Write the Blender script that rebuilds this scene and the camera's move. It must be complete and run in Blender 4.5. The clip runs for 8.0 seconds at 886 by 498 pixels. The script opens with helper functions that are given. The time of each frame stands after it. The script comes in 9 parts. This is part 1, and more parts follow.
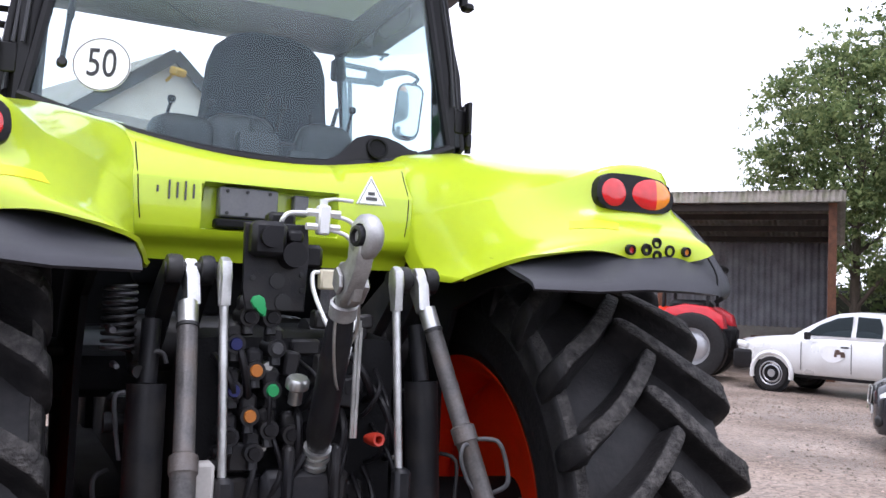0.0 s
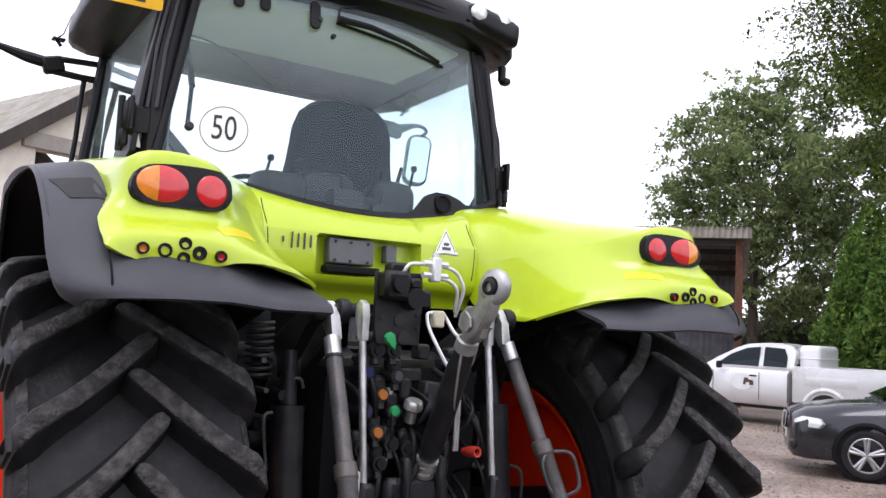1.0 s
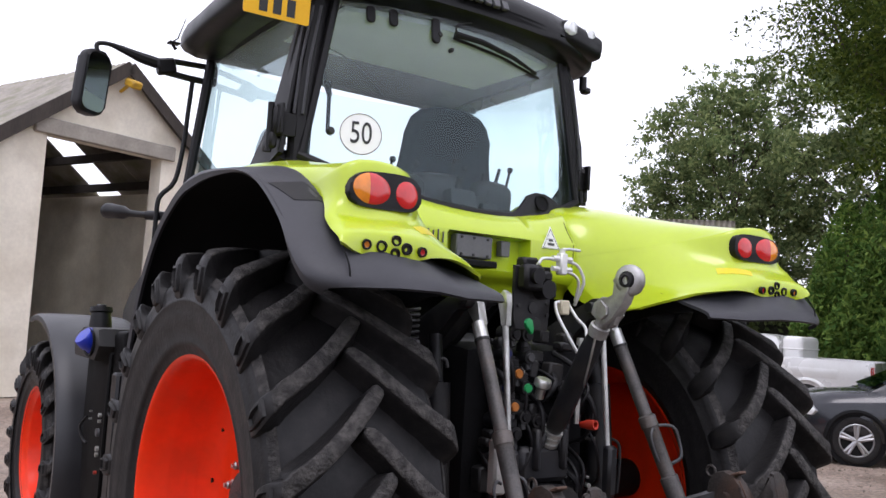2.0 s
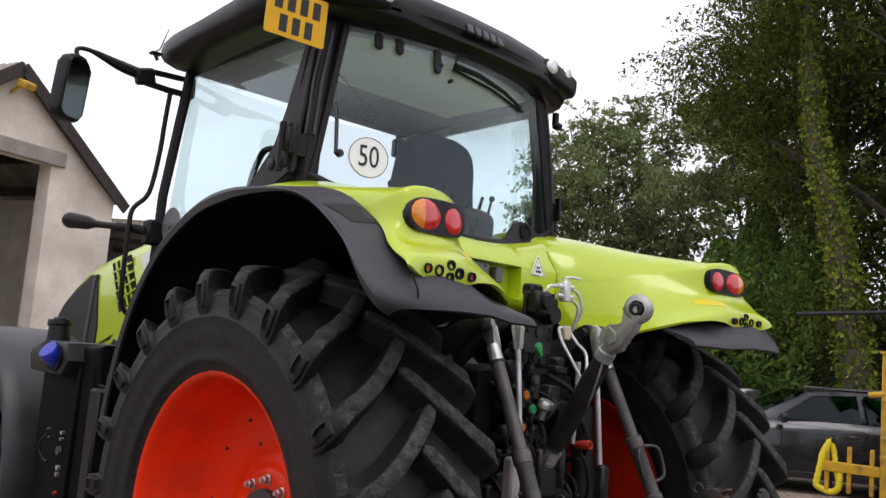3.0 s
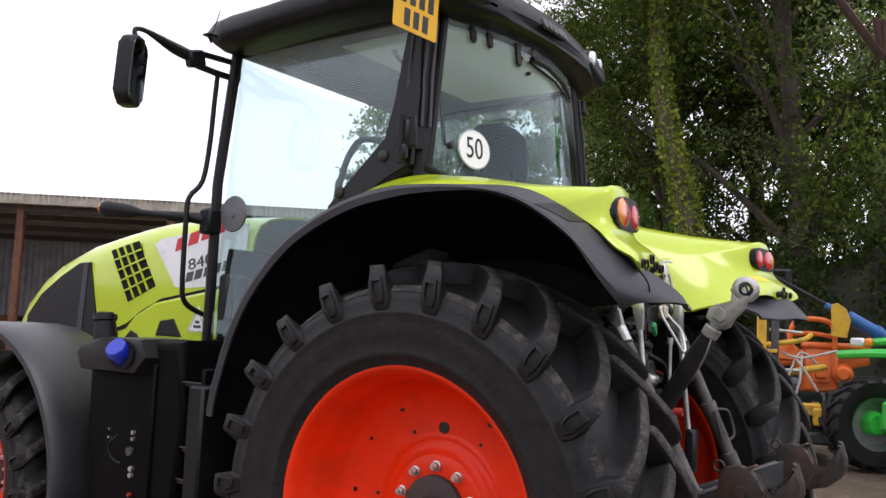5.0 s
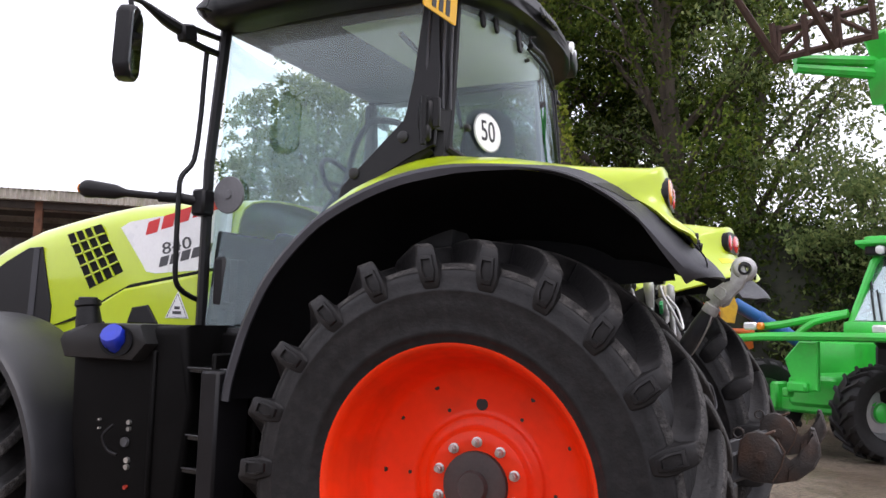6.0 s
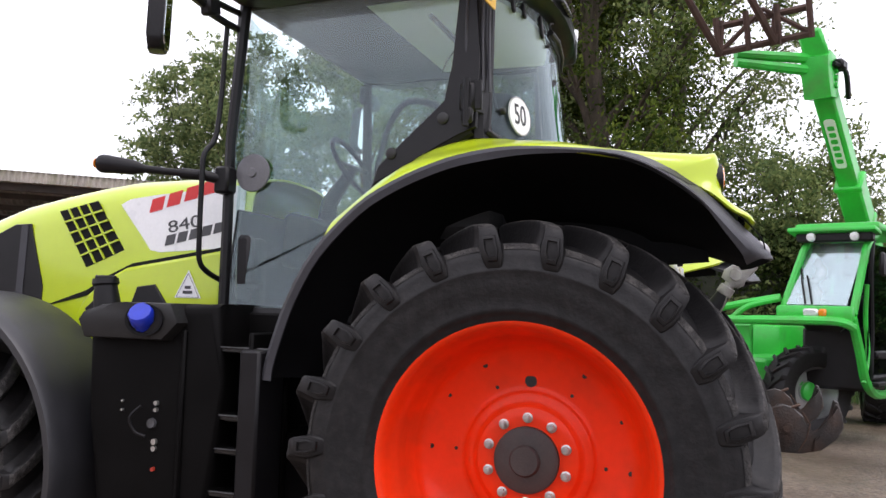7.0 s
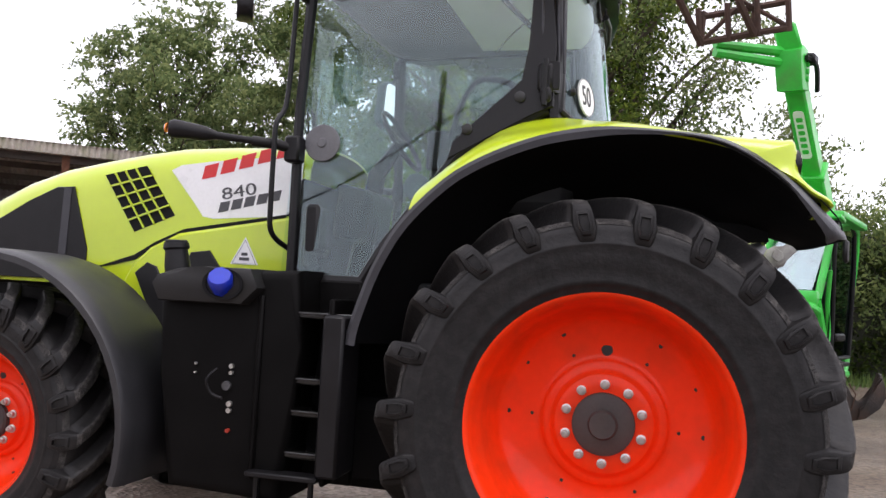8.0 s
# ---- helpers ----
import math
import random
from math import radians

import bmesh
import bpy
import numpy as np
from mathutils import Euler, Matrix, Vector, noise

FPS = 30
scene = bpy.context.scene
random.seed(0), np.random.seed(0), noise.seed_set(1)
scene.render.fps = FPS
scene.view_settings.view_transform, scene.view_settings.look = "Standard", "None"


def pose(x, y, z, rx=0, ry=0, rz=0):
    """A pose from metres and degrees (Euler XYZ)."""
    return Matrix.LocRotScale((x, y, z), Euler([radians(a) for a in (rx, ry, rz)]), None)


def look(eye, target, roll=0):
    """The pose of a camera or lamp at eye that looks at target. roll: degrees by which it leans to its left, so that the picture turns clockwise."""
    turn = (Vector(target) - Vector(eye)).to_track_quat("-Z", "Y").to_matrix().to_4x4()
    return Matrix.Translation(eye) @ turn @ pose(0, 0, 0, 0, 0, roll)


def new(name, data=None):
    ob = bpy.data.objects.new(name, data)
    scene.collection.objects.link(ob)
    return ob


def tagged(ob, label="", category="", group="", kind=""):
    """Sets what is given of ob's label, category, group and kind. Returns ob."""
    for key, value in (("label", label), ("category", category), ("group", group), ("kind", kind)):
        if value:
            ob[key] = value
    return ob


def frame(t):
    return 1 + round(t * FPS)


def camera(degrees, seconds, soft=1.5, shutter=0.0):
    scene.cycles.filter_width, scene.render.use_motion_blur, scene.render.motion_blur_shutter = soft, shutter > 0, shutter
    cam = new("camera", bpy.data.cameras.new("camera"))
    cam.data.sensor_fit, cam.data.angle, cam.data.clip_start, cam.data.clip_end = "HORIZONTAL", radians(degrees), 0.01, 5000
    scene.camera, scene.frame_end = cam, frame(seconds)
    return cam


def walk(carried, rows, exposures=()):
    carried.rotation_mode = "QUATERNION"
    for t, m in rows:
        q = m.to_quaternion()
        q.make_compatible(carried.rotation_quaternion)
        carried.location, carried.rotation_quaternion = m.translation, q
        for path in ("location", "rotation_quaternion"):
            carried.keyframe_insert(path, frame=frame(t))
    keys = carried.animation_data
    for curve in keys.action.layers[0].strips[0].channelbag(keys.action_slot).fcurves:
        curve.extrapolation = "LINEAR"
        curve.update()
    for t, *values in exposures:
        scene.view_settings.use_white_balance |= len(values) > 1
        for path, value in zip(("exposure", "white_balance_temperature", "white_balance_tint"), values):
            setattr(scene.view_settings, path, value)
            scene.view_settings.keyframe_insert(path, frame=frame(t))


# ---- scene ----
cam = camera(54.0, 8.0)
PATH = [
    (0, (-0.816, -2.883, 1.695), (0.086, -1.101, 1.808), 2.3),
    (0.5, (-1.252, -2.998, 1.695), (-0.273, -1.259, 1.824), 0.9),
    (1, (-1.628, -3.053, 1.705), (-0.544, -1.382, 1.886), 2.9),
    (1.5, (-2.002, -3.056, 1.681), (-0.843, -1.435, 1.848), 2.8),
    (1.7, (-2.161, -3.05, 1.68), (-1.03, -1.407, 1.829), 3.1),
    (2.8, (-2.742, -2.849, 1.622), (-1.449, -1.34, 1.85), 5.5),
    (3, (-2.858, -2.763, 1.628), (-1.492, -1.32, 1.855), 4.8),
    (3.5, (-3.138, -2.61, 1.636), (-1.653, -1.284, 1.825), 3.0),
    (4, (-3.451, -2.42, 1.64), (-1.863, -1.212, 1.779), 1.1),
    (4.5, (-3.621, -2.141, 1.625), (-1.971, -1.02, 1.765), 2.4),
    (5, (-3.82, -1.877, 1.643), (-2.169, -0.76, 1.812), 2.5),
    (5.2, (-3.932, -1.763, 1.642), (-2.257, -0.684, 1.816), 2.7),
    (6.5, (-4.276, -1.042, 1.518), (-2.417, -0.322, 1.674), 1.4),
    (7, (-4.442, -0.788, 1.517), (-2.553, -0.143, 1.656), 1.9),
    (7.5, (-4.641, -0.496, 1.498), (-2.729, 0.083, 1.595), 1.7),
    (8, (-4.755, -0.23, 1.454), (-2.82, 0.27, 1.55), 3.2),
]
EXPOSURES = [(0, 0.80, 5900, 20), (0.5, 0.66, 6000, 20), (1, 0.54, 6100, 20), (1.5, 0.42, 6100, 20), (3, -0.05, 6450, 20), (3.5, -0.1, 6550, 20), (4, -0.05, 6550, 20), (4.5, 0.09, 6400, 20), (5.2, 0.32, 6350, 20), (6.5, 0.48, 6300, 20), (7, 0.50, 6350, 20), (8, 0.50, 6450, 20)]
walk(cam, [(t, look(eye, target, roll)) for t, eye, target, roll in PATH], exposures=EXPOSURES)

from mathutils.bvhtree import BVHTree

# ---- world and light: overcast drizzle ----
world = bpy.data.worlds.new("overcast_sky")
scene.world = world
world.use_nodes = True
wn, wl = world.node_tree.nodes, world.node_tree.links
sky = wn.new("ShaderNodeTexSky")
sky.sky_type = "NISHITA"
sky.sun_disc = False
sky.sun_elevation = radians(68)
sky.sun_rotation = radians(200)
cloud = wn.new("ShaderNodeTexNoise")
cloud.inputs["Scale"].default_value = 1.6
cloud.inputs["Detail"].default_value = 4
ramp = wn.new("ShaderNodeValToRGB")
ramp.color_ramp.elements[0].position, ramp.color_ramp.elements[0].color = 0.25, (9.9, 10.1, 10.4, 1)
ramp.color_ramp.elements[1].position, ramp.color_ramp.elements[1].color = 0.75, (11.0, 11.2, 11.5, 1)
mixer = wn.new("ShaderNodeMix")
mixer.data_type = "RGBA"
mixer.inputs["Factor"].default_value = 0.9
wl.new(cloud.outputs["Fac"], ramp.inputs["Fac"])
wl.new(sky.outputs["Color"], mixer.inputs["A"])
wl.new(ramp.outputs["Color"], mixer.inputs["B"])
wl.new(mixer.outputs["Result"], wn["Background"].inputs["Color"])
wn["Background"].inputs["Strength"].default_value = 0.12
sun_data = bpy.data.lights.new("sun", "SUN")
sun_data.energy, sun_data.angle, sun_data.color = 0.8, radians(25), (1.0, 0.97, 0.92)
sun = new("sun", sun_data)
sun.matrix_world = look((-5, -7, 22), (0, 0, 0))
scene.view_settings.exposure = 0.0


# ---- materials ----
def mat(name, color, rough=0.5, metal=0.0, vary=0.12, scale=6.0, bump=0.0, bump_scale=60.0, coat=0.0, dirt=None, dirt_amount=0.0,
        dirt_scale=3.0, spec=0.5, rough_vary=0.1, stretch=(1, 1, 1), island=0.0, backlit=0.0):
    """A surface with variation at two scales, optional dirt stains, relief and clear coat."""
    m = bpy.data.materials.new(name)
    m.use_nodes = True
    n, l = m.node_tree.nodes, m.node_tree.links
    b = n["Principled BSDF"]
    tc = n.new("ShaderNodeTexCoord")
    mp = n.new("ShaderNodeMapping")
    mp.inputs["Scale"].default_value = stretch
    l.new(tc.outputs["Object"], mp.inputs["Vector"])

    def tex(sc, detail=3.0):
        t = n.new("ShaderNodeTexNoise")
        t.inputs["Scale"].default_value, t.inputs["Detail"].default_value = sc, detail
        l.new(mp.outputs["Vector"], t.inputs["Vector"])
        return t.outputs["Fac"]

    big, fine = tex(scale), tex(scale * 11.0)
    add = n.new("ShaderNodeMath")
    add.operation = "MULTIPLY_ADD"
    l.new(fine, add.inputs[0])
    add.inputs[1].default_value = 0.5
    l.new(big, add.inputs[2])
    cr = n.new("ShaderNodeValToRGB")
    cr.color_ramp.elements[0].position, cr.color_ramp.elements[1].position = 0.5, 1.0
    cr.color_ramp.elements[0].color = (*[max(0.0, c * (1 - vary)) for c in color], 1)
    cr.color_ramp.elements[1].color = (*[min(1.0, c * (1 + vary)) for c in color], 1)
    l.new(add.outputs[0], cr.inputs["Fac"])
    out = cr.outputs["Color"]
    if island:
        geo = n.new("ShaderNodeNewGeometry")
        hsv = n.new("ShaderNodeHueSaturation")
        mr = n.new("ShaderNodeMapRange")
        mr.inputs["To Min"].default_value, mr.inputs["To Max"].default_value = 1 - island, 1 + island
        l.new(geo.outputs["Random Per Island"], mr.inputs["Value"])
        l.new(mr.outputs["Result"], hsv.inputs["Value"])
        mr2 = n.new("ShaderNodeMapRange")
        mr2.inputs["To Min"].default_value, mr2.inputs["To Max"].default_value = 0.5 + 0.035 * (island > 0.2), 0.5 - 0.02
        l.new(geo.outputs["Random Per Island"], mr2.inputs["Value"])
        l.new(mr2.outputs["Result"], hsv.inputs["Hue"])
        l.new(out, hsv.inputs["Color"])
        out = hsv.outputs["Color"]
    if dirt:
        st = tex(dirt_scale, 6.0)
        dr = n.new("ShaderNodeValToRGB")
        dr.color_ramp.elements[0].position, dr.color_ramp.elements[1].position = 0.45, 0.7
        dr.color_ramp.elements[0].color, dr.color_ramp.elements[1].color = (0, 0, 0, 1), (dirt_amount,) * 3 + (1,)
        l.new(st, dr.inputs["Fac"])
        mx = n.new("ShaderNodeMix")
        mx.data_type = "RGBA"
        l.new(dr.outputs["Color"], mx.inputs["Factor"])
        l.new(out, mx.inputs["A"])
        mx.inputs["B"].default_value = (*dirt, 1)
        out = mx.outputs["Result"]
    l.new(out, b.inputs["Base Color"])
    rr = n.new("ShaderNodeMapRange")
    rr.inputs["To Min"].default_value, rr.inputs["To Max"].default_value = max(0.02, rough - rough_vary), min(1, rough + rough_vary)
    l.new(big, rr.inputs["Value"])
    l.new(rr.outputs["Result"], b.inputs["Roughness"])
    b.inputs["Metallic"].default_value = metal
    b.inputs["Specular IOR Level"].default_value = spec
    b.inputs["Coat Weight"].default_value = coat
    b.inputs["Coat Roughness"].default_value = 0.06
    if bump:
        bp = n.new("ShaderNodeBump")
        bp.inputs["Strength"].default_value = bump
        bp.inputs["Distance"].default_value = 0.01
        l.new(tex(bump_scale, 5.0), bp.inputs["Height"])
        l.new(bp.outputs["Normal"], b.inputs["Normal"])
    if backlit:
        tr = n.new("ShaderNodeBsdfTranslucent")
        l.new(out, tr.inputs["Color"])
        ms = n.new("ShaderNodeMixShader")
        ms.inputs["Fac"].default_value = backlit
        l.new(b.outputs["BSDF"], ms.inputs[1])
        l.new(tr.outputs["BSDF"], ms.inputs[2])
        l.new(ms.outputs["Shader"], n["Material Output"].inputs["Surface"])
    return m


def glass_mat(name, tint, opacity, rough=0.02, cloudy=0.0, bent=1.5, veil_z=None):
    """A thin pane: mostly clear, tinted, with a glossy surface; cloudy: pale patches for wet film and sky glare,
    thicker between two heights if given.
    """
    m = bpy.data.materials.new(name)
    m.use_nodes = True
    n, l = m.node_tree.nodes, m.node_tree.links
    n.remove(n["Principled BSDF"])
    tr = n.new("ShaderNodeBsdfTransparent")
    tr.inputs["Color"].default_value = (*tint, 1)
    gl = n.new("ShaderNodeBsdfGlossy")
    gl.inputs["Roughness"].default_value = rough
    gl.inputs["Color"].default_value = (0.76, 0.91, 0.94, 1)
    fr = n.new("ShaderNodeLayerWeight")
    fr.inputs["Blend"].default_value = 0.5
    steep = n.new("ShaderNodeMath")
    steep.operation = "POWER"
    steep.inputs[1].default_value = 5.0
    l.new(fr.outputs["Facing"], steep.inputs[0])
    schlick = n.new("ShaderNodeMath")
    schlick.operation = "MULTIPLY_ADD"
    schlick.inputs[1].default_value, schlick.inputs[2].default_value = 0.96, 0.04
    l.new(steep.outputs[0], schlick.inputs[0])
    mx = n.new("ShaderNodeMixShader")
    mul = n.new("ShaderNodeMath")
    mul.operation = "MULTIPLY_ADD"
    mul.inputs[1].default_value = bent
    mul.inputs[2].default_value = opacity
    l.new(schlick.outputs[0], mul.inputs[0])
    l.new(mul.outputs[0], mx.inputs["Fac"])
    l.new(tr.outputs[0], mx.inputs[1])
    l.new(gl.outputs[0], mx.inputs[2])
    last = mx.outputs[0]
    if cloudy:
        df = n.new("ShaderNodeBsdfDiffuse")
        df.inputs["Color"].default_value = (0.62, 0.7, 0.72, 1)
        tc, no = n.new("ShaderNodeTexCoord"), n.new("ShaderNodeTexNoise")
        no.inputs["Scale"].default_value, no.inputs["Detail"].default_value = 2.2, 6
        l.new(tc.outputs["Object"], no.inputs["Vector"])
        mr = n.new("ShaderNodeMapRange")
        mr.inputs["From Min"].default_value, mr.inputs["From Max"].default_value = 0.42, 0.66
        mr.inputs["To Min"].default_value, mr.inputs["To Max"].default_value = cloudy * (0.6 if veil_z else 0.15), cloudy
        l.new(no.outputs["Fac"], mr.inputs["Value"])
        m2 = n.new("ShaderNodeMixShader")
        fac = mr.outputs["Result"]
        # veil grows with height: sky glare on the upper pane put into its colour
        if veil_z:
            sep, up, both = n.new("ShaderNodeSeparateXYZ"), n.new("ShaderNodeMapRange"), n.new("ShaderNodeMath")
            up.inputs["From Min"].default_value, up.inputs["From Max"].default_value = veil_z
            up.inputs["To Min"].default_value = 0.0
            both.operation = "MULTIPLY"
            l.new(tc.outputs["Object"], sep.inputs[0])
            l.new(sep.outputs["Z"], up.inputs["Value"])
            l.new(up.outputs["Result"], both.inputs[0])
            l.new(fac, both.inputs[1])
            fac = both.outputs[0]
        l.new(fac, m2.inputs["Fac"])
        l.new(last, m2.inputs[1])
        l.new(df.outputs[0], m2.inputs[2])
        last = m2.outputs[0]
    l.new(last, n["Material Output"].inputs["Surface"])
    return m


LIME = mat("lime_paint", (0.47, 0.60, 0.010), 0.30, vary=0.05, scale=1.5, coat=0.6, rough_vary=0.05, bump=0.015, bump_scale=300)
RED = mat("wheel_red_paint", (0.92, 0.040, 0.002), 0.42, vary=0.06, scale=3, coat=0.16, spec=0.2, dirt=(0.30, 0.05, 0.02), dirt_amount=0.25, dirt_scale=5)
DARKRED = mat("dull_red_paint", (0.42, 0.03, 0.012), 0.5, vary=0.12, scale=4, dirt=(0.05, 0.03, 0.025), dirt_amount=0.5)
RUBBER = mat("tyre_rubber", (0.0115, 0.0108, 0.0112), 0.50, vary=0.35, scale=14, bump=0.22, bump_scale=70, dirt=(0.034, 0.031, 0.030), dirt_amount=0.35, dirt_scale=26, rough_vary=0.16, spec=0.28)
LUGTOP = mat("worn_lug_rubber", (0.030, 0.028, 0.027), 0.72, vary=0.5, scale=22, bump=1.0, bump_scale=85, dirt=(0.115, 0.106, 0.098), dirt_amount=0.6, dirt_scale=34, spec=0.28)
DARKPL = mat("near_black_plastic", (0.013, 0.0125, 0.0125), 0.5, spec=0.28, vary=0.2, scale=8, bump=0.12, bump_scale=300, dirt=(0.03, 0.028, 0.027), dirt_amount=0.3)
FRONTPL = mat("grey_front_plastic", (0.022, 0.022, 0.025), 0.42, spec=0.55, vary=0.15, scale=8, bump=0.1, bump_scale=300, dirt=(0.05, 0.05, 0.055), dirt_amount=0.3)
FENDER = mat("dark_grey_plastic", (0.042, 0.042, 0.048), 0.48, spec=0.32, vary=0.15, scale=8, bump=0.12, bump_scale=400, dirt=(0.06, 0.06, 0.066), dirt_amount=0.3)
TANKPL = mat("shade_black_plastic", (0.0040, 0.0037, 0.0037), 0.55, spec=0.08, vary=0.3, scale=6, bump=0.1, bump_scale=200)
WETBLACK = mat("wet_black_step", (0.010, 0.010, 0.010), 0.16, spec=0.5, vary=0.3, scale=20, bump=0.3, bump_scale=60, rough_vary=0.2)
ROOFPL = mat("black_roof_moulding", (0.005, 0.005, 0.0055), 0.36, spec=0.22, vary=0.3, scale=7, bump=0.08, bump_scale=250)
BLACKPL = mat("black_plastic", (0.008, 0.0075, 0.0085), 0.42, spec=0.26, vary=0.25, scale=9, bump=0.08, bump_scale=250)
LINER = mat("black_liner", (0.006, 0.006, 0.0068), 0.7, spec=0.18, vary=0.3, scale=7, bump=0.2, bump_scale=120)
BLACKMETAL = mat("black_painted_metal", (0.014, 0.014, 0.016), 0.42, spec=0.3, vary=0.3, scale=10, bump=0.08, bump_scale=180, dirt=(0.05, 0.045, 0.04), dirt_amount=0.5, dirt_scale=9)
GREYMETAL = mat("dark_grey_metal", (0.085, 0.085, 0.09), 0.45, metal=0.3, vary=0.25, scale=9, bump=0.1, bump_scale=150, dirt=(0.03, 0.028, 0.025), dirt_amount=0.6, dirt_scale=8)
RODMETAL = mat("worn_rod_steel", (0.115, 0.108, 0.104), 0.42, metal=0.35, vary=0.4, scale=11, bump=0.15, bump_scale=130, dirt=(0.10, 0.07, 0.05), dirt_amount=0.6, dirt_scale=11)
RUSTED = mat("rusted_steel", (0.09, 0.052, 0.036), 0.7, metal=0.2, vary=0.4, scale=14, bump=0.4, bump_scale=90)
CAST = mat("worn_cast_iron", (0.040, 0.034, 0.031), 0.55, metal=0.3, vary=0.35, scale=12, bump=0.35, bump_scale=110, dirt=(0.13, 0.06, 0.03), dirt_amount=0.5, dirt_scale=8)
STEEL = mat("bright_zinc_steel", (0.62, 0.62, 0.60), 0.33, metal=0.85, vary=0.15, scale=14, bump=0.05, bump_scale=200, dirt=(0.2, 0.19, 0.17), dirt_amount=0.4, dirt_scale=12)
GALV = mat("dull_galvanised", (0.44, 0.435, 0.425), 0.46, metal=0.6, vary=0.2, scale=16, bump=0.1, bump_scale=150, dirt=(0.12, 0.10, 0.085), dirt_amount=0.5, dirt_scale=14)
PIPE = mat("pale_zinc_pipe", (0.72, 0.72, 0.70), 0.38, metal=0.35, vary=0.1, scale=20)
GREENCAP = mat("green_plastic", (0.02, 0.30, 0.09), 0.4, vary=0.1)
ORANGECAP = mat("orange_plastic", (0.42, 0.14, 0.02), 0.45, vary=0.1)
NAVYCAP = mat("navy_plastic", (0.008, 0.012, 0.09), 0.4, vary=0.12, scale=20)
BLUECAP = mat("blue_plastic", (0.01, 0.03, 0.42), 0.38, vary=0.12, scale=20, coat=0.2)
LENSRED = mat("red_lens", (0.60, 0.012, 0.012), 0.12, vary=0.12, scale=40, bump=0.12, bump_scale=220, coat=0.8)
LENSORANGE = mat("amber_lens", (0.80, 0.24, 0.01), 0.12, vary=0.12, scale=40, bump=0.12, bump_scale=220, coat=0.8)
LENSCLEAR = mat("clear_lens", (0.78, 0.80, 0.80), 0.1, metal=0.3, vary=0.1, scale=40, coat=0.9)
WHITE = mat("white_film", (0.88, 0.88, 0.87), 0.35, vary=0.03, scale=10)
SILVER = mat("silver_film", (0.80, 0.80, 0.80), 0.3, vary=0.06, scale=5, coat=0.4)
PALEGREY = mat("pale_grey_plastic", (0.42, 0.40, 0.37), 0.5, vary=0.15, scale=9)
INK = mat("black_ink", (0.012, 0.012, 0.012), 0.5, vary=0.1)
GREYINK = mat("grey_ink", (0.06, 0.06, 0.065), 0.5, vary=0.1)
REDINK = mat("red_ink", (0.62, 0.02, 0.02), 0.4, vary=0.05)
PLATE = mat("yellow_plate", (0.80, 0.43, 0.004), 0.4, vary=0.05, spec=0.3)
STICKER = mat("yellow_sticker", (0.74, 0.62, 0.012), 0.35, vary=0.06)
SEATFAB = mat("dark_seat_fabric", (0.022, 0.024, 0.028), 0.9, spec=0.2, vary=0.15, scale=4)
HUBGREY = mat("dull_brown_grey_iron", (0.055, 0.046, 0.044), 0.6, spec=0.3, vary=0.25, scale=9, bump=0.15, bump_scale=120, dirt=(0.10, 0.07, 0.06), dirt_amount=0.4)
LINING = mat("pale_headlining", (0.76, 0.80, 0.80), 0.85, vary=0.06, scale=5)
CABDARK = mat("dark_cab_plastic", (0.028, 0.030, 0.032), 0.7, vary=0.15, scale=8)
PLATEGREY = mat("grey_steel_plate", (0.13, 0.13, 0.138), 0.5, metal=0.2, vary=0.15, scale=9, bump=0.05, bump_scale=150)
CABGLASS = glass_mat("cab_glass", (0.78, 0.87, 0.89), 0.004, cloudy=0.32, bent=1.1, veil_z=(2.60, 2.92))
SIDEGLASS = glass_mat("door_glass", (0.78, 0.92, 0.91), 0.025, cloudy=0.34, bent=1.6, veil_z=(2.58, 2.97))
SCREENGLASS = glass_mat("windscreen_glass", (0.84, 0.90, 0.90), 0.01, cloudy=0.04, bent=0.8)
CARGLASS = glass_mat("car_glass", (0.10, 0.12, 0.13), 0.0, bent=0.7)
MIRRORGLASS = mat("mirror_glass", (0.75, 0.8, 0.8), 0.04, metal=1.0, vary=0.02, rough_vary=0.02)
WHITECAR = mat("silver_white_car_paint", (0.72, 0.72, 0.71), 0.3, metal=0.25, vary=0.05, scale=2, coat=0.6, dirt=(0.35, 0.31, 0.27), dirt_amount=0.25, dirt_scale=2)
GREYCAR = mat("dark_grey_car_paint", (0.013, 0.0145, 0.020), 0.26, metal=0.25, vary=0.1, scale=2, coat=0.5, dirt=(0.09, 0.085, 0.08), dirt_amount=0.3, dirt_scale=2)
ALLOY = mat("alloy_wheel", (0.42, 0.42, 0.43), 0.35, metal=0.8, vary=0.12)
YELLOWP = mat("worn_yellow_paint", (0.62, 0.36, 0.012), 0.5, vary=0.15, scale=6, dirt=(0.14, 0.08, 0.04), dirt_amount=0.7, dirt_scale=6, bump=0.1)
HOSEY = mat("yellow_hose", (0.80, 0.66, 0.015), 0.45, vary=0.1, scale=12)
ORANGEP = mat("worn_orange_paint", (0.70, 0.14, 0.015), 0.5, vary=0.15, scale=6, dirt=(0.16, 0.08, 0.05), dirt_amount=0.5, dirt_scale=6, bump=0.1)
BLUEP = mat("blue_paint", (0.02, 0.12, 0.36), 0.45, vary=0.12, dirt=(0.1, 0.09, 0.08), dirt_amount=0.3)
TELEGREEN = mat("bright_green_paint", (0.02, 0.52, 0.05), 0.4, vary=0.1, scale=3, coat=0.3, dirt=(0.10, 0.16, 0.06), dirt_amount=0.35, dirt_scale=4)
FORKRUST = mat("dark_rusted_tines", (0.062, 0.034, 0.024), 0.85, vary=0.4, scale=8, bump=0.3, bump_scale=90)
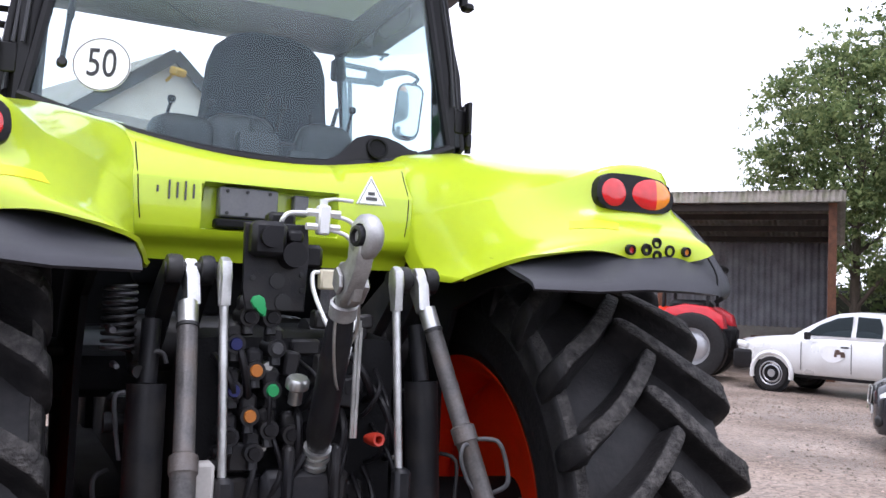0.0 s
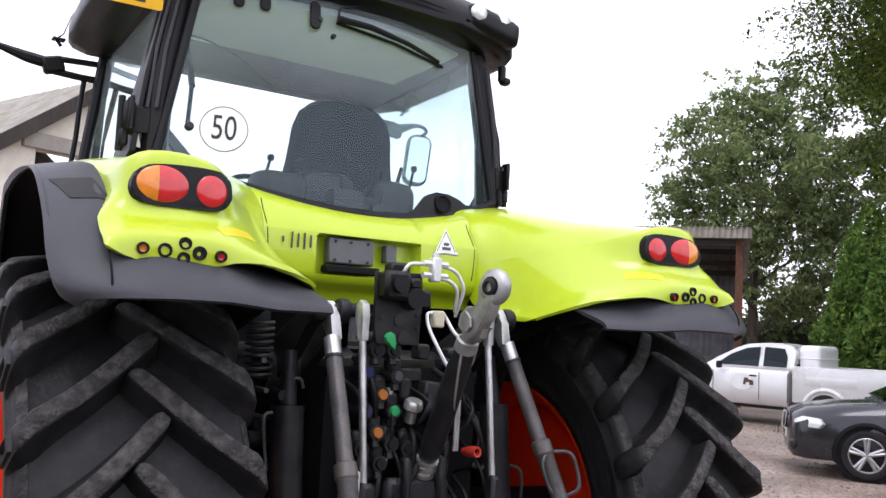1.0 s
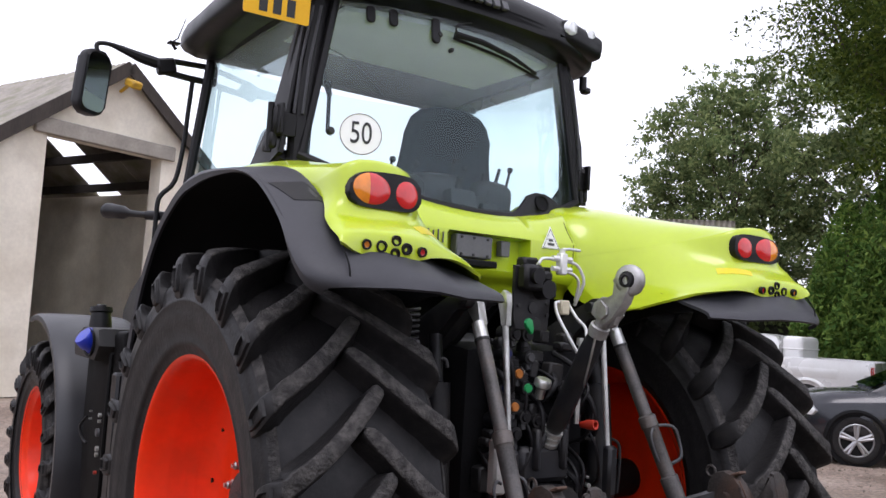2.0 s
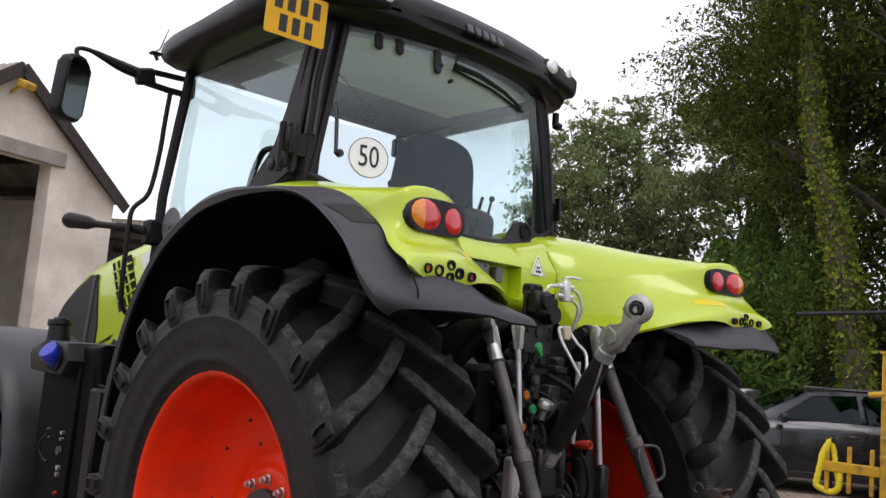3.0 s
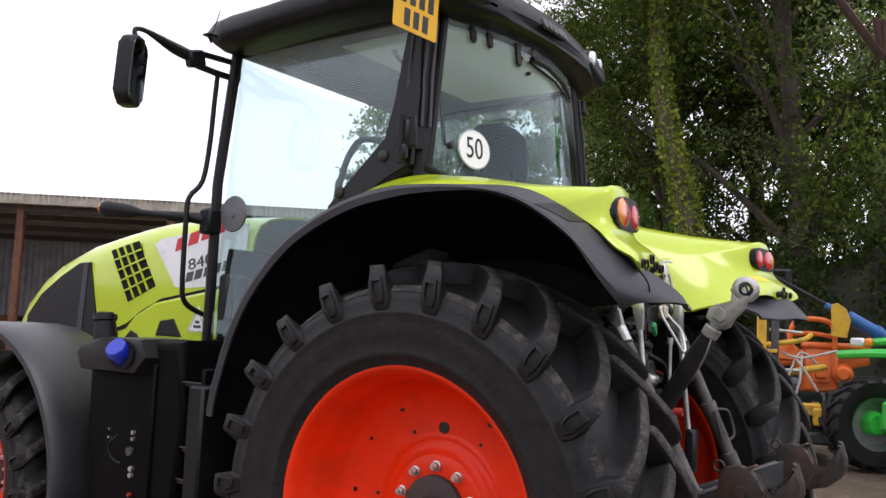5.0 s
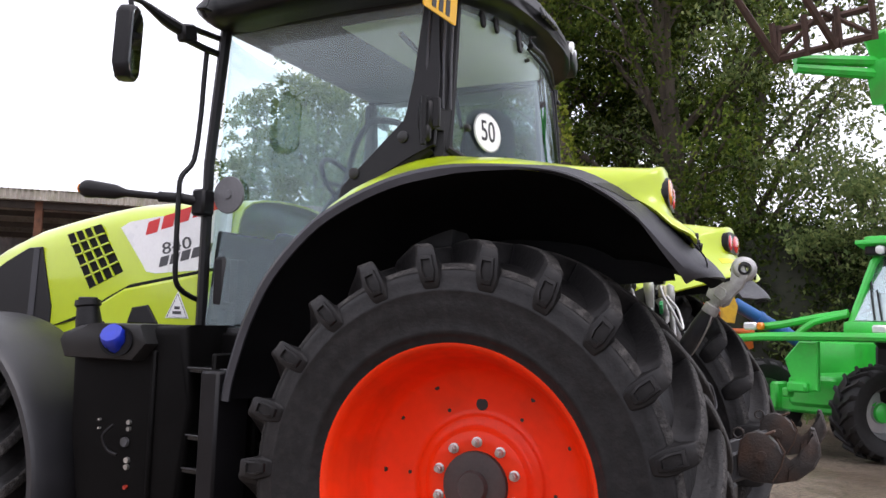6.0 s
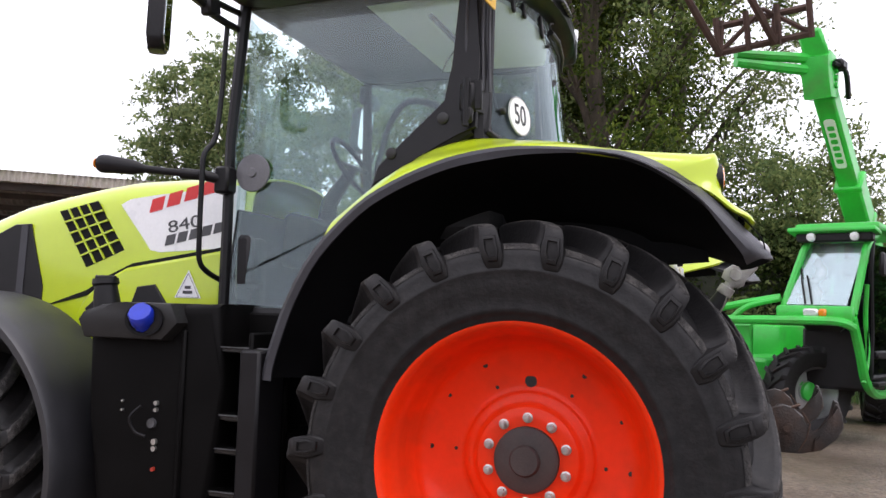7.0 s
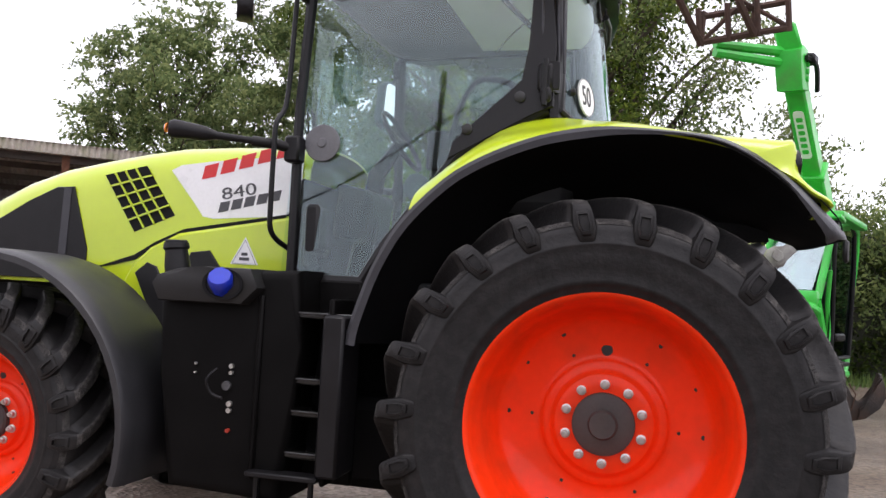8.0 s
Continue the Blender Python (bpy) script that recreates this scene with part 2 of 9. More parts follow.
RUST = mat("rusty_steel", (0.13, 0.055, 0.03), 0.85, vary=0.4, scale=8, bump=0.4, bump_scale=90)
RENDERWALL = mat("cream_render", (0.80, 0.745, 0.63), 0.9, vary=0.12, scale=1.6, bump=0.3, bump_scale=40, dirt=(0.56, 0.49, 0.38), dirt_amount=0.6, dirt_scale=1.3)
CONCRETE = mat("grey_concrete", (0.34, 0.31, 0.27), 0.9, vary=0.2, scale=3, bump=0.3, bump_scale=50)
ROOFSHEET = mat("weathered_cement_sheet", (0.32, 0.29, 0.25), 0.85, vary=0.25, scale=2, bump=0.25, bump_scale=40, dirt=(0.16, 0.17, 0.08), dirt_amount=0.6, dirt_scale=3)
DARKWOOD = mat("dark_stained_timber", (0.045, 0.036, 0.03), 0.8, vary=0.35, scale=4, bump=0.3, bump_scale=50, stretch=(1, 1, 0.2))
SHEDWALL = mat("dark_sheet_wall", (0.30, 0.30, 0.32), 0.8, vary=0.3, scale=2, bump=0.2)
BARK = mat("bark", (0.075, 0.06, 0.045), 0.95, vary=0.4, scale=5, bump=0.8, bump_scale=22, stretch=(1, 1, 0.25))
LEAF = mat("ash_leaf", (0.165, 0.210, 0.075), 0.6, spec=0.12, vary=0.35, scale=0.5, island=0.42, backlit=0.45)
ASHLEAF = mat("pale_ash_leaf", (0.178, 0.224, 0.092), 0.6, spec=0.12, vary=0.35, scale=0.5, island=0.42, backlit=0.5)
LEAFDARK = mat("dark_leaf", (0.071, 0.100, 0.016), 0.6, spec=0.06, vary=0.5, scale=0.45, island=0.6, backlit=0.4)
CORESHADE = mat("hedge_core_shade", (0.02, 0.022, 0.012), 0.9, vary=0.5, scale=3, bump=0.8, bump_scale=14)
STONES = mat("yard_stone", (0.27, 0.215, 0.175), 0.6, vary=0.3, scale=8, island=0.6)
HEDGELEAF = mat("hedge_leaf", (0.042, 0.062, 0.012), 0.55, spec=0.10, vary=0.5, scale=0.5, island=0.6, backlit=0.35)
IVY = mat("ivy_leaf", (0.19, 0.235, 0.030), 0.5, spec=0.15, vary=0.3, scale=1.0, island=0.45, backlit=0.3)
FIR = mat("conifer_needle", (0.13, 0.21, 0.042), 0.65, spec=0.1, vary=0.35, scale=0.8, island=0.4, backlit=0.15)
GRASS = mat("grass_blade", (0.10, 0.16, 0.035), 0.6, vary=0.3, scale=2, island=0.35, backlit=0.25)


# ---- mesh helpers ----
def part(name, bm, material, parent=None, label="", smooth=38, kind=""):
    """Links a bmesh as one mesh object, under a thing or a part if given."""
    me = bpy.data.meshes.new(name)
    bmesh.ops.recalc_face_normals(bm, faces=bm.faces)
    bm.to_mesh(me)
    bm.free()
    for m in material if isinstance(material, (list, tuple)) else [material]:
        me.materials.append(m)
    me.polygons.foreach_set("use_smooth", [True] * len(me.polygons))
    me.set_sharp_from_angle(angle=radians(smooth))
    ob = new(name, me)
    if parent is not None:
        ob.parent = parent
        ob.matrix_parent_inverse = parent.matrix_basis.inverted() if parent.parent is None else (parent.parent.matrix_basis @ parent.matrix_parent_inverse @ parent.matrix_basis).inverted()
        ob.matrix_parent_inverse = Matrix.Identity(4)
    return tagged(ob, label=label, kind=kind)


def thing(name, label, category, at=None, group="", kind=""):
    ob = new(name)
    ob.empty_display_size = 0.2
    if at is not None:
        ob.matrix_basis = at
    return tagged(ob, label=label, category=category, group=group, kind=kind)


def box(bm, c, s, rot=None, bevel=0.0, mi=0, seg=1):
    """A box of centre c and size s, turned by rot (Euler degrees), with rounded edges."""
    t = bmesh.new()
    bmesh.ops.create_cube(t, size=1.0)
    bmesh.ops.scale(t, vec=s, verts=t.verts)
    if bevel:
        bmesh.ops.bevel(t, geom=t.edges, offset=min(bevel, 0.45 * min(s)), segments=seg, affect="EDGES", profile=0.6)
    m = Matrix.Translation(c)
    if rot is not None:
        m = m @ Euler([radians(a) for a in rot]).to_matrix().to_4x4()
    join(bm, t, m, mi)


def join(bm, t, m=None, mi=None):
    """Adds bmesh t to bm, through the matrix m."""
    vs = {}
    for v in t.verts:
        vs[v] = bm.verts.new(m @ v.co if m is not None else v.co)
    for f in t.faces:
        try:
            g = bm.faces.new([vs[v] for v in f.verts])
            g.material_index = f.material_index if mi is None else mi
        except ValueError:
            pass
    t.free()


def ring_frame(d):
    d = d.normalized()
    a = Vector((0, 0, 1)) if abs(d.z) < 0.9 else Vector((0, 1, 0))
    u = d.cross(a).normalized()
    return u, d.cross(u).normalized()


def rod(bm, p0, p1, r0, r1=None, seg=14, mi=0):
    """A capped rod or cone from p0 to p1."""
    sweep(bm, [p0, p1], [r0, r0 if r1 is None else r1], seg, mi)


def sweep(bm, pts, r, seg=10, mi=0, closed=False):
    """A round tube along pts; r is one radius or one a point."""
    pts = [Vector(p) for p in pts]
    rs = r if isinstance(r, (list, tuple)) else [r] * len(pts)
    rings = []
    n = len(pts)
    for i, p in enumerate(pts):
        a = pts[(i - 1) % n] if (i or closed) else p
        b = pts[(i + 1) % n] if (i < n - 1 or closed) else p
        u, v = ring_frame(b - a)
        if rings:
            pu = rings[-1][1]
            d = (b - a).normalized()
            u = (pu - d * pu.dot(d)).normalized()
            v = d.cross(u)
        rings.append(([bm.verts.new(p + rs[i] * (math.cos(t) * u + math.sin(t) * v)) for t in [2 * math.pi * k / seg for k in range(seg)]], u))
    for i in range(n if closed else n - 1):
        a, b = rings[i][0], rings[(i + 1) % n][0]
        for k in range(seg):
            f = bm.faces.new((a[k], a[(k + 1) % seg], b[(k + 1) % seg], b[k]))
            f.material_index = mi
    if not closed:
        for rg in (rings[0][0], rings[-1][0]):
            f = bm.faces.new(rg)
            f.material_index = mi


def bend(pts, n=5):
    """Rounds a polyline through pts (Catmull-Rom)."""
    pts = [Vector(p) for p in pts]
    out = []
    for i in range(len(pts) - 1):
        p0, p1, p2, p3 = pts[max(i - 1, 0)], pts[i], pts[i + 1], pts[min(i + 2, len(pts) - 1)]
        for k in range(n):
            t = k / n
            out.append(0.5 * ((2 * p1) + (p2 - p0) * t + (2 * p0 - 5 * p1 + 4 * p2 - p3) * t * t + (3 * p1 - p0 - 3 * p2 + p3) * t ** 3))
    return out + [pts[-1]]


def lathe(bm, prof, seg=48, m=None, mi=0, closed=False):
    """Turns the profile [(radius, x)] round the x axis, then places it by m."""
    rows = []
    for r, x in prof:
        if r < 1e-5:
            rows.append([bm.verts.new((x, 0, 0))])
        else:
            rows.append([bm.verts.new((x, r * math.cos(2 * math.pi * k / seg), r * math.sin(2 * math.pi * k / seg))) for k in range(seg)])
    made = [v for r in rows for v in r]
    pairs = list(zip(rows, rows[1:])) + ([(rows[-1], rows[0])] if closed else [])
    for a, b in pairs:
        for k in range(seg):
            k2 = (k + 1) % seg
            if len(a) == 1 and len(b) == 1:
                continue
            vs = [a[0], b[k2], b[k]] if len(a) == 1 else [a[k], a[k2], b[0]] if len(b) == 1 else [a[k], a[k2], b[k2], b[k]]
            f = bm.faces.new(vs)
            f.material_index = mi
    if m is not None:
        bmesh.ops.transform(bm, matrix=m, verts=made)


def prism(bm, poly, m, depth, bevel=0.0, mi=0, seg=1):
    """A plate of outline poly (2D, in the local xy plane), depth thick along local z, placed by m."""
    t = bmesh.new()
    lo = [t.verts.new((x, y, -depth / 2)) for x, y in poly]
    hi = [t.verts.new((x, y, depth / 2)) for x, y in poly]
    t.faces.new(lo[::-1])
    t.faces.new(hi)
    k = len(poly)
    for i in range(k):
        t.faces.new((lo[i], lo[(i + 1) % k], hi[(i + 1) % k], hi[i]))
    if bevel:
        es = [e for e in t.edges if (e.verts[0].co.z > 0) == (e.verts[1].co.z > 0)]
        bmesh.ops.bevel(t, geom=es, offset=bevel, segments=seg, affect="EDGES", profile=0.6)
    join(bm, t, m, mi)


def shell(bm, rows, thick, mi=0, inner_mi=None, closed=False):
    """A lofted sheet through rows of points, given thickness along its normals (thick: metres to the inside)."""
    t = bmesh.new()
    vs = [[t.verts.new(p) for p in row] for row in rows]
    for a, b in zip(vs, vs[1:]):
        for k in range(len(a) - 1):
            t.faces.new((a[k], a[k + 1], b[k + 1], b[k]))
    bmesh.ops.recalc_face_normals(t, faces=t.faces)
    t.normal_update()
    if thick:
        inner = {v: t.verts.new(v.co - v.normal * thick) for row in vs for v in row}
        old = list(t.faces)
        rim = [e for e in t.edges if e.is_boundary]
        for f in old:
            g = t.faces.new([inner[v] for v in reversed(f.verts)])
            g.material_index = mi if inner_mi is None else inner_mi
        for e in rim:
            a, b = e.verts
            t.faces.new((a, b, inner[b], inner[a]))
    for f in t.faces:
        if f.material_index == 0:
            f.material_index = mi
    join(bm, t)


def axis_m(o, x, z=(0, 0, 1)):
    """A placement at o whose local z points along x and whose local y is as near as may be to z."""
    n = Vector(x).normalized()
    u = Vector(z).cross(n)
    u = u.normalized() if u.length > 1e-4 else Vector((1, 0, 0))
    v = n.cross(u)
    m = Matrix((u, v, n)).transposed().to_4x4()
    m.translation = o
    return m


def smooth_loop(pts, n=4):
    """Rounds a closed outline of (x, y) pairs."""
    k = len(pts)
    ring = bend([Vector((*pts[i % k], 0)) for i in range(-2, k + 3)], n)
    return [(p.x, p.y) for p in ring[2 * n:(2 + k) * n]]


def rounded(w, h, r, n=4):
    """A rounded rectangle outline, centred."""
    out = []
    for cx, cy, a0 in ((w / 2 - r, h / 2 - r, 0), (-w / 2 + r, h / 2 - r, 90), (-w / 2 + r, -h / 2 + r, 180), (w / 2 - r, -h / 2 + r, 270)):
        for k in range(n + 1):
            a = radians(a0 + 90 * k / n)
            out.append((cx + r * math.cos(a), cy + r * math.sin(a)))
    return out


def disc(r, n=20):
    return [(r * math.cos(2 * math.pi * k / n), r * math.sin(2 * math.pi * k / n)) for k in range(n)]


def words(name, text, size, m, material, parent, depth=0.0015, align="CENTER"):
    """Raised lettering in the built-in font, in the local xy plane of m."""
    c = bpy.data.curves.new(name, "FONT")
    c.body, c.size, c.extrude, c.align_x, c.align_y = text, size, depth, align, "CENTER"
    c.resolution_u = 4
    tmp = new("tmp_text", c)
    me = bpy.data.meshes.new_from_object(tmp.evaluated_get(bpy.context.evaluated_depsgraph_get()))
    bpy.data.objects.remove(tmp)
    me.transform(m)
    me.materials.clear()
    me.materials.append(material)
    ob = new(name, me)
    ob.parent = parent
    return ob


def cloud_mesh(name, verts, faces, material, parent=None, kind="", label=""):
    me = bpy.data.meshes.new(name)
    me.from_pydata(verts, [], faces)
    me.materials.append(material)
    ob = new(name, me)
    if parent is not None:
        ob.parent = parent
    return tagged(ob, label=label, kind=kind)


# ---- the ground: one wet gravel sheet to the horizon ----
def gravel_mat():
    m = bpy.data.materials.new("wet_gravel")
    m.use_nodes = True
    n, l = m.node_tree.nodes, m.node_tree.links
    b = n["Principled BSDF"]
    tc = n.new("ShaderNodeTexCoord")

    def noise_tex(sc, det=4.0):
        t = n.new("ShaderNodeTexNoise")
        t.inputs["Scale"].default_value, t.inputs["Detail"].default_value = sc, det
        l.new(tc.outputs["Object"], t.inputs["Vector"])
        return t.outputs["Fac"]

    vo = n.new("ShaderNodeTexVoronoi")
    vo.inputs["Scale"].default_value = 28
    l.new(tc.outputs["Object"], vo.inputs["Vector"])
    cr = n.new("ShaderNodeValToRGB")
    e = cr.color_ramp.elements
    e[0].position, e[0].color = 0.3, (0.165, 0.12, 0.09, 1)
    e[1].position, e[1].color = 0.72, (0.38, 0.30, 0.245, 1)
    l.new(noise_tex(0.55, 8), cr.inputs["Fac"])
    stone = n.new("ShaderNodeHueSaturation")
    mr = n.new("ShaderNodeMapRange")
    mr.inputs["To Min"].default_value, mr.inputs["To Max"].default_value = 0.62, 1.4
    sep = n.new("ShaderNodeSeparateColor")
    l.new(vo.outputs["Color"], sep.inputs["Color"])
    l.new(sep.outputs[0], mr.inputs["Value"])
    l.new(mr.outputs["Result"], stone.inputs["Value"])
    l.new(cr.outputs["Color"], stone.inputs["Color"])
    # trodden wet mud towards the hedge, with a ragged edge
    xyz = n.new("ShaderNodeSeparateXYZ")
    l.new(tc.outputs["Object"], xyz.inputs["Vector"])
    edge = n.new("ShaderNodeMath")
    edge.operation = "MULTIPLY_ADD"
    edge.inputs[1].default_value = -3.2
    l.new(noise_tex(0.8, 6), edge.inputs[0])
    l.new(xyz.outputs["Y"], edge.inputs[2])
    wet = n.new("ShaderNodeMapRange")
    wet.inputs["From Min"].default_value, wet.inputs["From Max"].default_value = 0.6, -1.2
    l.new(edge.outputs[0], wet.inputs["Value"])
    mud = n.new("ShaderNodeMix")
    mud.data_type, mud.blend_type = "RGBA", "MULTIPLY"
    l.new(wet.outputs["Result"], mud.inputs["Factor"])
    l.new(stone.outputs["Color"], mud.inputs["A"])
    mud.inputs["B"].default_value = (0.40, 0.39, 0.34, 1)
    l.new(mud.outputs["Result"], b.inputs["Base Color"])
    rr = n.new("ShaderNodeMapRange")
    rr.inputs["From Min"].default_value, rr.inputs["From Max"].default_value = 0.4, 0.62
    rr.inputs["To Min"].default_value, rr.inputs["To Max"].default_value = 0.32, 0.85
    l.new(noise_tex(0.35, 5), rr.inputs["Value"])
    l.new(rr.outputs["Result"], b.inputs["Roughness"])
    bp = n.new("ShaderNodeBump")
    bp.inputs["Strength"].default_value, bp.inputs["Distance"].default_value = 0.7, 0.02
    l.new(vo.outputs["Distance"], bp.inputs["Height"])
    bp2 = n.new("ShaderNodeBump")
    bp2.inputs["Strength"].default_value, bp2.inputs["Distance"].default_value = 0.5, 0.06
    l.new(noise_tex(2.5, 6), bp2.inputs["Height"])
    l.new(bp.outputs["Normal"], bp2.inputs["Normal"])
    l.new(bp2.outputs["Normal"], b.inputs["Normal"])
    return m


bm = bmesh.new()
edges_at = [-900, -300, -100] + [-40 + 2 * k for k in range(41)] + [100, 300, 900]
gv = [[bm.verts.new((x, y, 0.0 if abs(x) > 41 or abs(y) > 41 or (abs(x) < 3 and -3 < y < 6) else -0.03 * (0.5 + 0.5 * noise.noise((x * 0.3, y * 0.3, 0))))) for x in edges_at] for y in edges_at]
for a, b_ in zip(gv, gv[1:]):
    for k in range(len(a) - 1):
        bm.faces.new((a[k], a[k + 1], b_[k + 1], b_[k]))
ground = part("ground", bm, gravel_mat(), None, smooth=180, kind="structure")
tagged(ground, "wet brown gravel yard with puddles", "ground")


# ---- lean-to shed behind the yard ----
SHED_O, SHED_D = Vector((17.9, 12.2, 0)), Vector((-0.62, 0.78, 0)).normalized()
SHED_N = Vector((SHED_D.y, -SHED_D.x, 0))
if SHED_N.x < 0:
    SHED_N = -SHED_N
SHED_M = Matrix((SHED_D, SHED_N, Vector((0, 0, 1)))).transposed().to_4x4()
SHED_M.translation = SHED_O
shed = thing("open_shed", "open-fronted farm shed with weathered corrugated roof and rusty posts", "shed", SHED_M)
SHED_L = 17.0


def corrugated(bm, length, p0, across, ups, pitch=0.15, amp=0.025):
    """A wavy sheet: length along local x from p0, across as a vector, waves along ups."""
    n = int(length / pitch * 6)
    p0, across, ups = Vector(p0), Vector(across), Vector(ups)
    a = []
    for i in range(n + 1):
        x = length * i / n
        o = p0 + Vector((x, 0, 0)) + ups * amp * math.sin(2 * math.pi * x / pitch)
        a.append((bm.verts.new(o), bm.verts.new(o + across)))
    for (p, q), (r, s) in zip(a, a[1:]):
        bm.faces.new((p, r, s, q))


bm = bmesh.new()
corrugated(bm, SHED_L + 0.5, (-0.25, -0.35, 4.78), (0, 6.8, -0.9), (0, 0, 1))
part("roof_sheet", bm, ROOFSHEET, shed, "weathered corrugated cement roof", smooth=80)
bm = bmesh.new()
corrugated(bm, SHED_L + 0.5, (-0.25, -0.36, 4.50), (0, 0.05, 0.30), (0, 1, 0))
part("eave_sheet", bm, ROOFSHEET, shed, "pale corrugated eave sheet", smooth=80)
bm = bmesh.new()
corrugated(bm, SHED_L, (0, 6.1, 1.2), (0, 0, 2.9), (0, 1, 0), 0.2)
part("back_sheet", bm, SHEDWALL, shed, smooth=80)
bm = bmesh.new()
box(bm, (SHED_L / 2, 6.2, 0.6), (SHED_L, 0.2, 1.25), bevel=0.01)
part("back_wall", bm, CONCRETE, shed)
for k in range(2):
    bm = bmesh.new()
    box(bm, (0.06 + (SHED_L - 0.1) * k, 3.1, 2.2), (0.08, 6.0, 4.2))
    part("side_wall", bm, SHEDWALL, shed)
for k in range(5):
    bm = bmesh.new()
    x = 0.05 + (SHED_L - 0.1) * k / 4
    box(bm, (x, -0.05, 2.25), (0.20, 0.02, 4.5))
    box(bm, (x, 0.11, 2.25), (0.20, 0.02, 4.5))
    box(bm, (x, 0.03, 2.25), (0.02, 0.15, 4.5))
    part("post", bm, RUST, shed, "rusty steel post")
bm = bmesh.new()
box(bm, (SHED_L / 2, 0.03, 4.40), (SHED_L, 0.14, 0.2), bevel=0.01)
part("beam", bm, DARKWOOD, shed)
for y in (1.5, 3.0, 4.5):
    bm = bmesh.new()
    box(bm, (SHED_L / 2, y, 4.50 - 0.13 * y), (SHED_L, 0.08, 0.16))
    part("purlin", bm, DARKWOOD, shed)
# clutter inside: pallets, bales and a bench
rng = random.Random(3)
for k in range(9):
    bm = bmesh.new()
    x, h = 2 + 1.6 * k + rng.uniform(-0.3, 0.3), rng.uniform(0.5, 1.4)
    for j in range(5):
        box(bm, (x, 4.8, 0.08 + h * j / 5), (1.1, 0.9, h / 5 * 0.6), (0, 0, rng.uniform(-6, 6)), bevel=0.02)
    ob = part("stacked_pallets", bm, DARKWOOD if k % 2 else RUST, None)
    ob.matrix_basis = SHED_M
    tagged(ob, "dark weathered pallets stacked against the shed wall", "pallets", "pallet stacks")

# red tractor parked under the shed
rt = thing("red_tractor", "red farm tractor parked under the shed roof", "tractor", Matrix.Translation((14.55, 13.35, 0)) @ pose(0, 0, 0, 0, 0, 36))
TRACTOR_RED = mat("red_tractor_paint", (0.62, 0.02, 0.03), 0.35, vary=0.1, coat=0.4)
for x in (-0.72, 0.72):
    bm = bmesh.new()
    prism(bm, [(-0.75, 1.25), (-0.68, 1.55), (-0.35, 1.75), (0.2, 1.80), (0.6, 1.7), (0.75, 1.45), (0.62, 1.45), (0.4, 1.58), (-0.2, 1.6), (-0.55, 1.42), (-0.62, 1.22)], Matrix(((0, 0, 1, x), (1, 0, 0, 0), (0, 1, 0, 0), (0, 0, 0, 1))), 0.48, 0.06, seg=2)
    part("mudguard", bm, TRACTOR_RED, rt, "bright red mudguard")
bm = bmesh.new()
box(bm, (0, 1.6, 1.35), (0.8, 1.9, 0.75), bevel=0.12, seg=3)
part("bonnet", bm, RED, rt)
bm = bmesh.new()
for sx in (-1, 1):
    for yy in (-0.3, 0.75):
        rod(bm, (sx * 0.65, yy, 1.7), (sx * 0.6, yy, 2.6), 0.04, seg=8)
box(bm, (0, 0.2, 2.68), (1.5, 1.5, 0.16), bevel=0.05)
box(bm, (0, 0.6, 1.0), (0.7, 3.0, 0.6), bevel=0.1)
box(bm, (0, 0.2, 1.75), (1.0, 0.9, 0.3), bevel=0.1)
part("cab", bm, BLACKPL, rt)
for sx in (-1, 1):
    for yy, rr, w in ((0.0, 0.8, 0.45), (2.3, 0.58, 0.36)):
        bm = bmesh.new()
        m = Matrix.Translation((sx * 0.82, yy, rr)) @ Matrix.Diagonal((sx, 1, 1, 1))
        lathe(bm, [(rr * 0.55, w / 2 - 0.03), (rr * 0.75, w / 2), (rr * 0.95, w / 2 - 0.03), (rr, w / 2 - 0.08), (rr, -w / 2 + 0.08), (rr * 0.95, -w / 2), (rr * 0.55, -w / 2 + 0.03)], 32, m)
        tw = part("wheel", bm, RUBBER, rt)
        bm = bmesh.new()
        lathe(bm, [(0.0, 0.05), (rr * 0.3, 0.06), (rr * 0.45, 0.0), (rr * 0.56, w / 2 - 0.03), (rr * 0.56, -w / 2 + 0.05), (rr * 0.3, -0.02), (0, -0.02)], 28, m)
        part("rim", bm, ALLOY, tw)

# ---- rendered barn with a big doorway ----
BARN_D = Vector((0.932, 0.363, 0)).normalized()
BARN_N = Vector((-BARN_D.y, BARN_D.x, 0))
BARN_M = Matrix((BARN_D, BARN_N, Vector((0, 0, 1)))).transposed().to_4x4()
BARN_M.translation = Vector((-0.66, 12.05, 0))
barn = thing("barn", "cream rendered barn with a tall open doorway and brown barge boards", "barn", BARN_M)
BW, BD, BE, BP = 4.74, 12.0, 3.98, 5.83
D0, D1, DH = 1.03, 3.32, 4.28


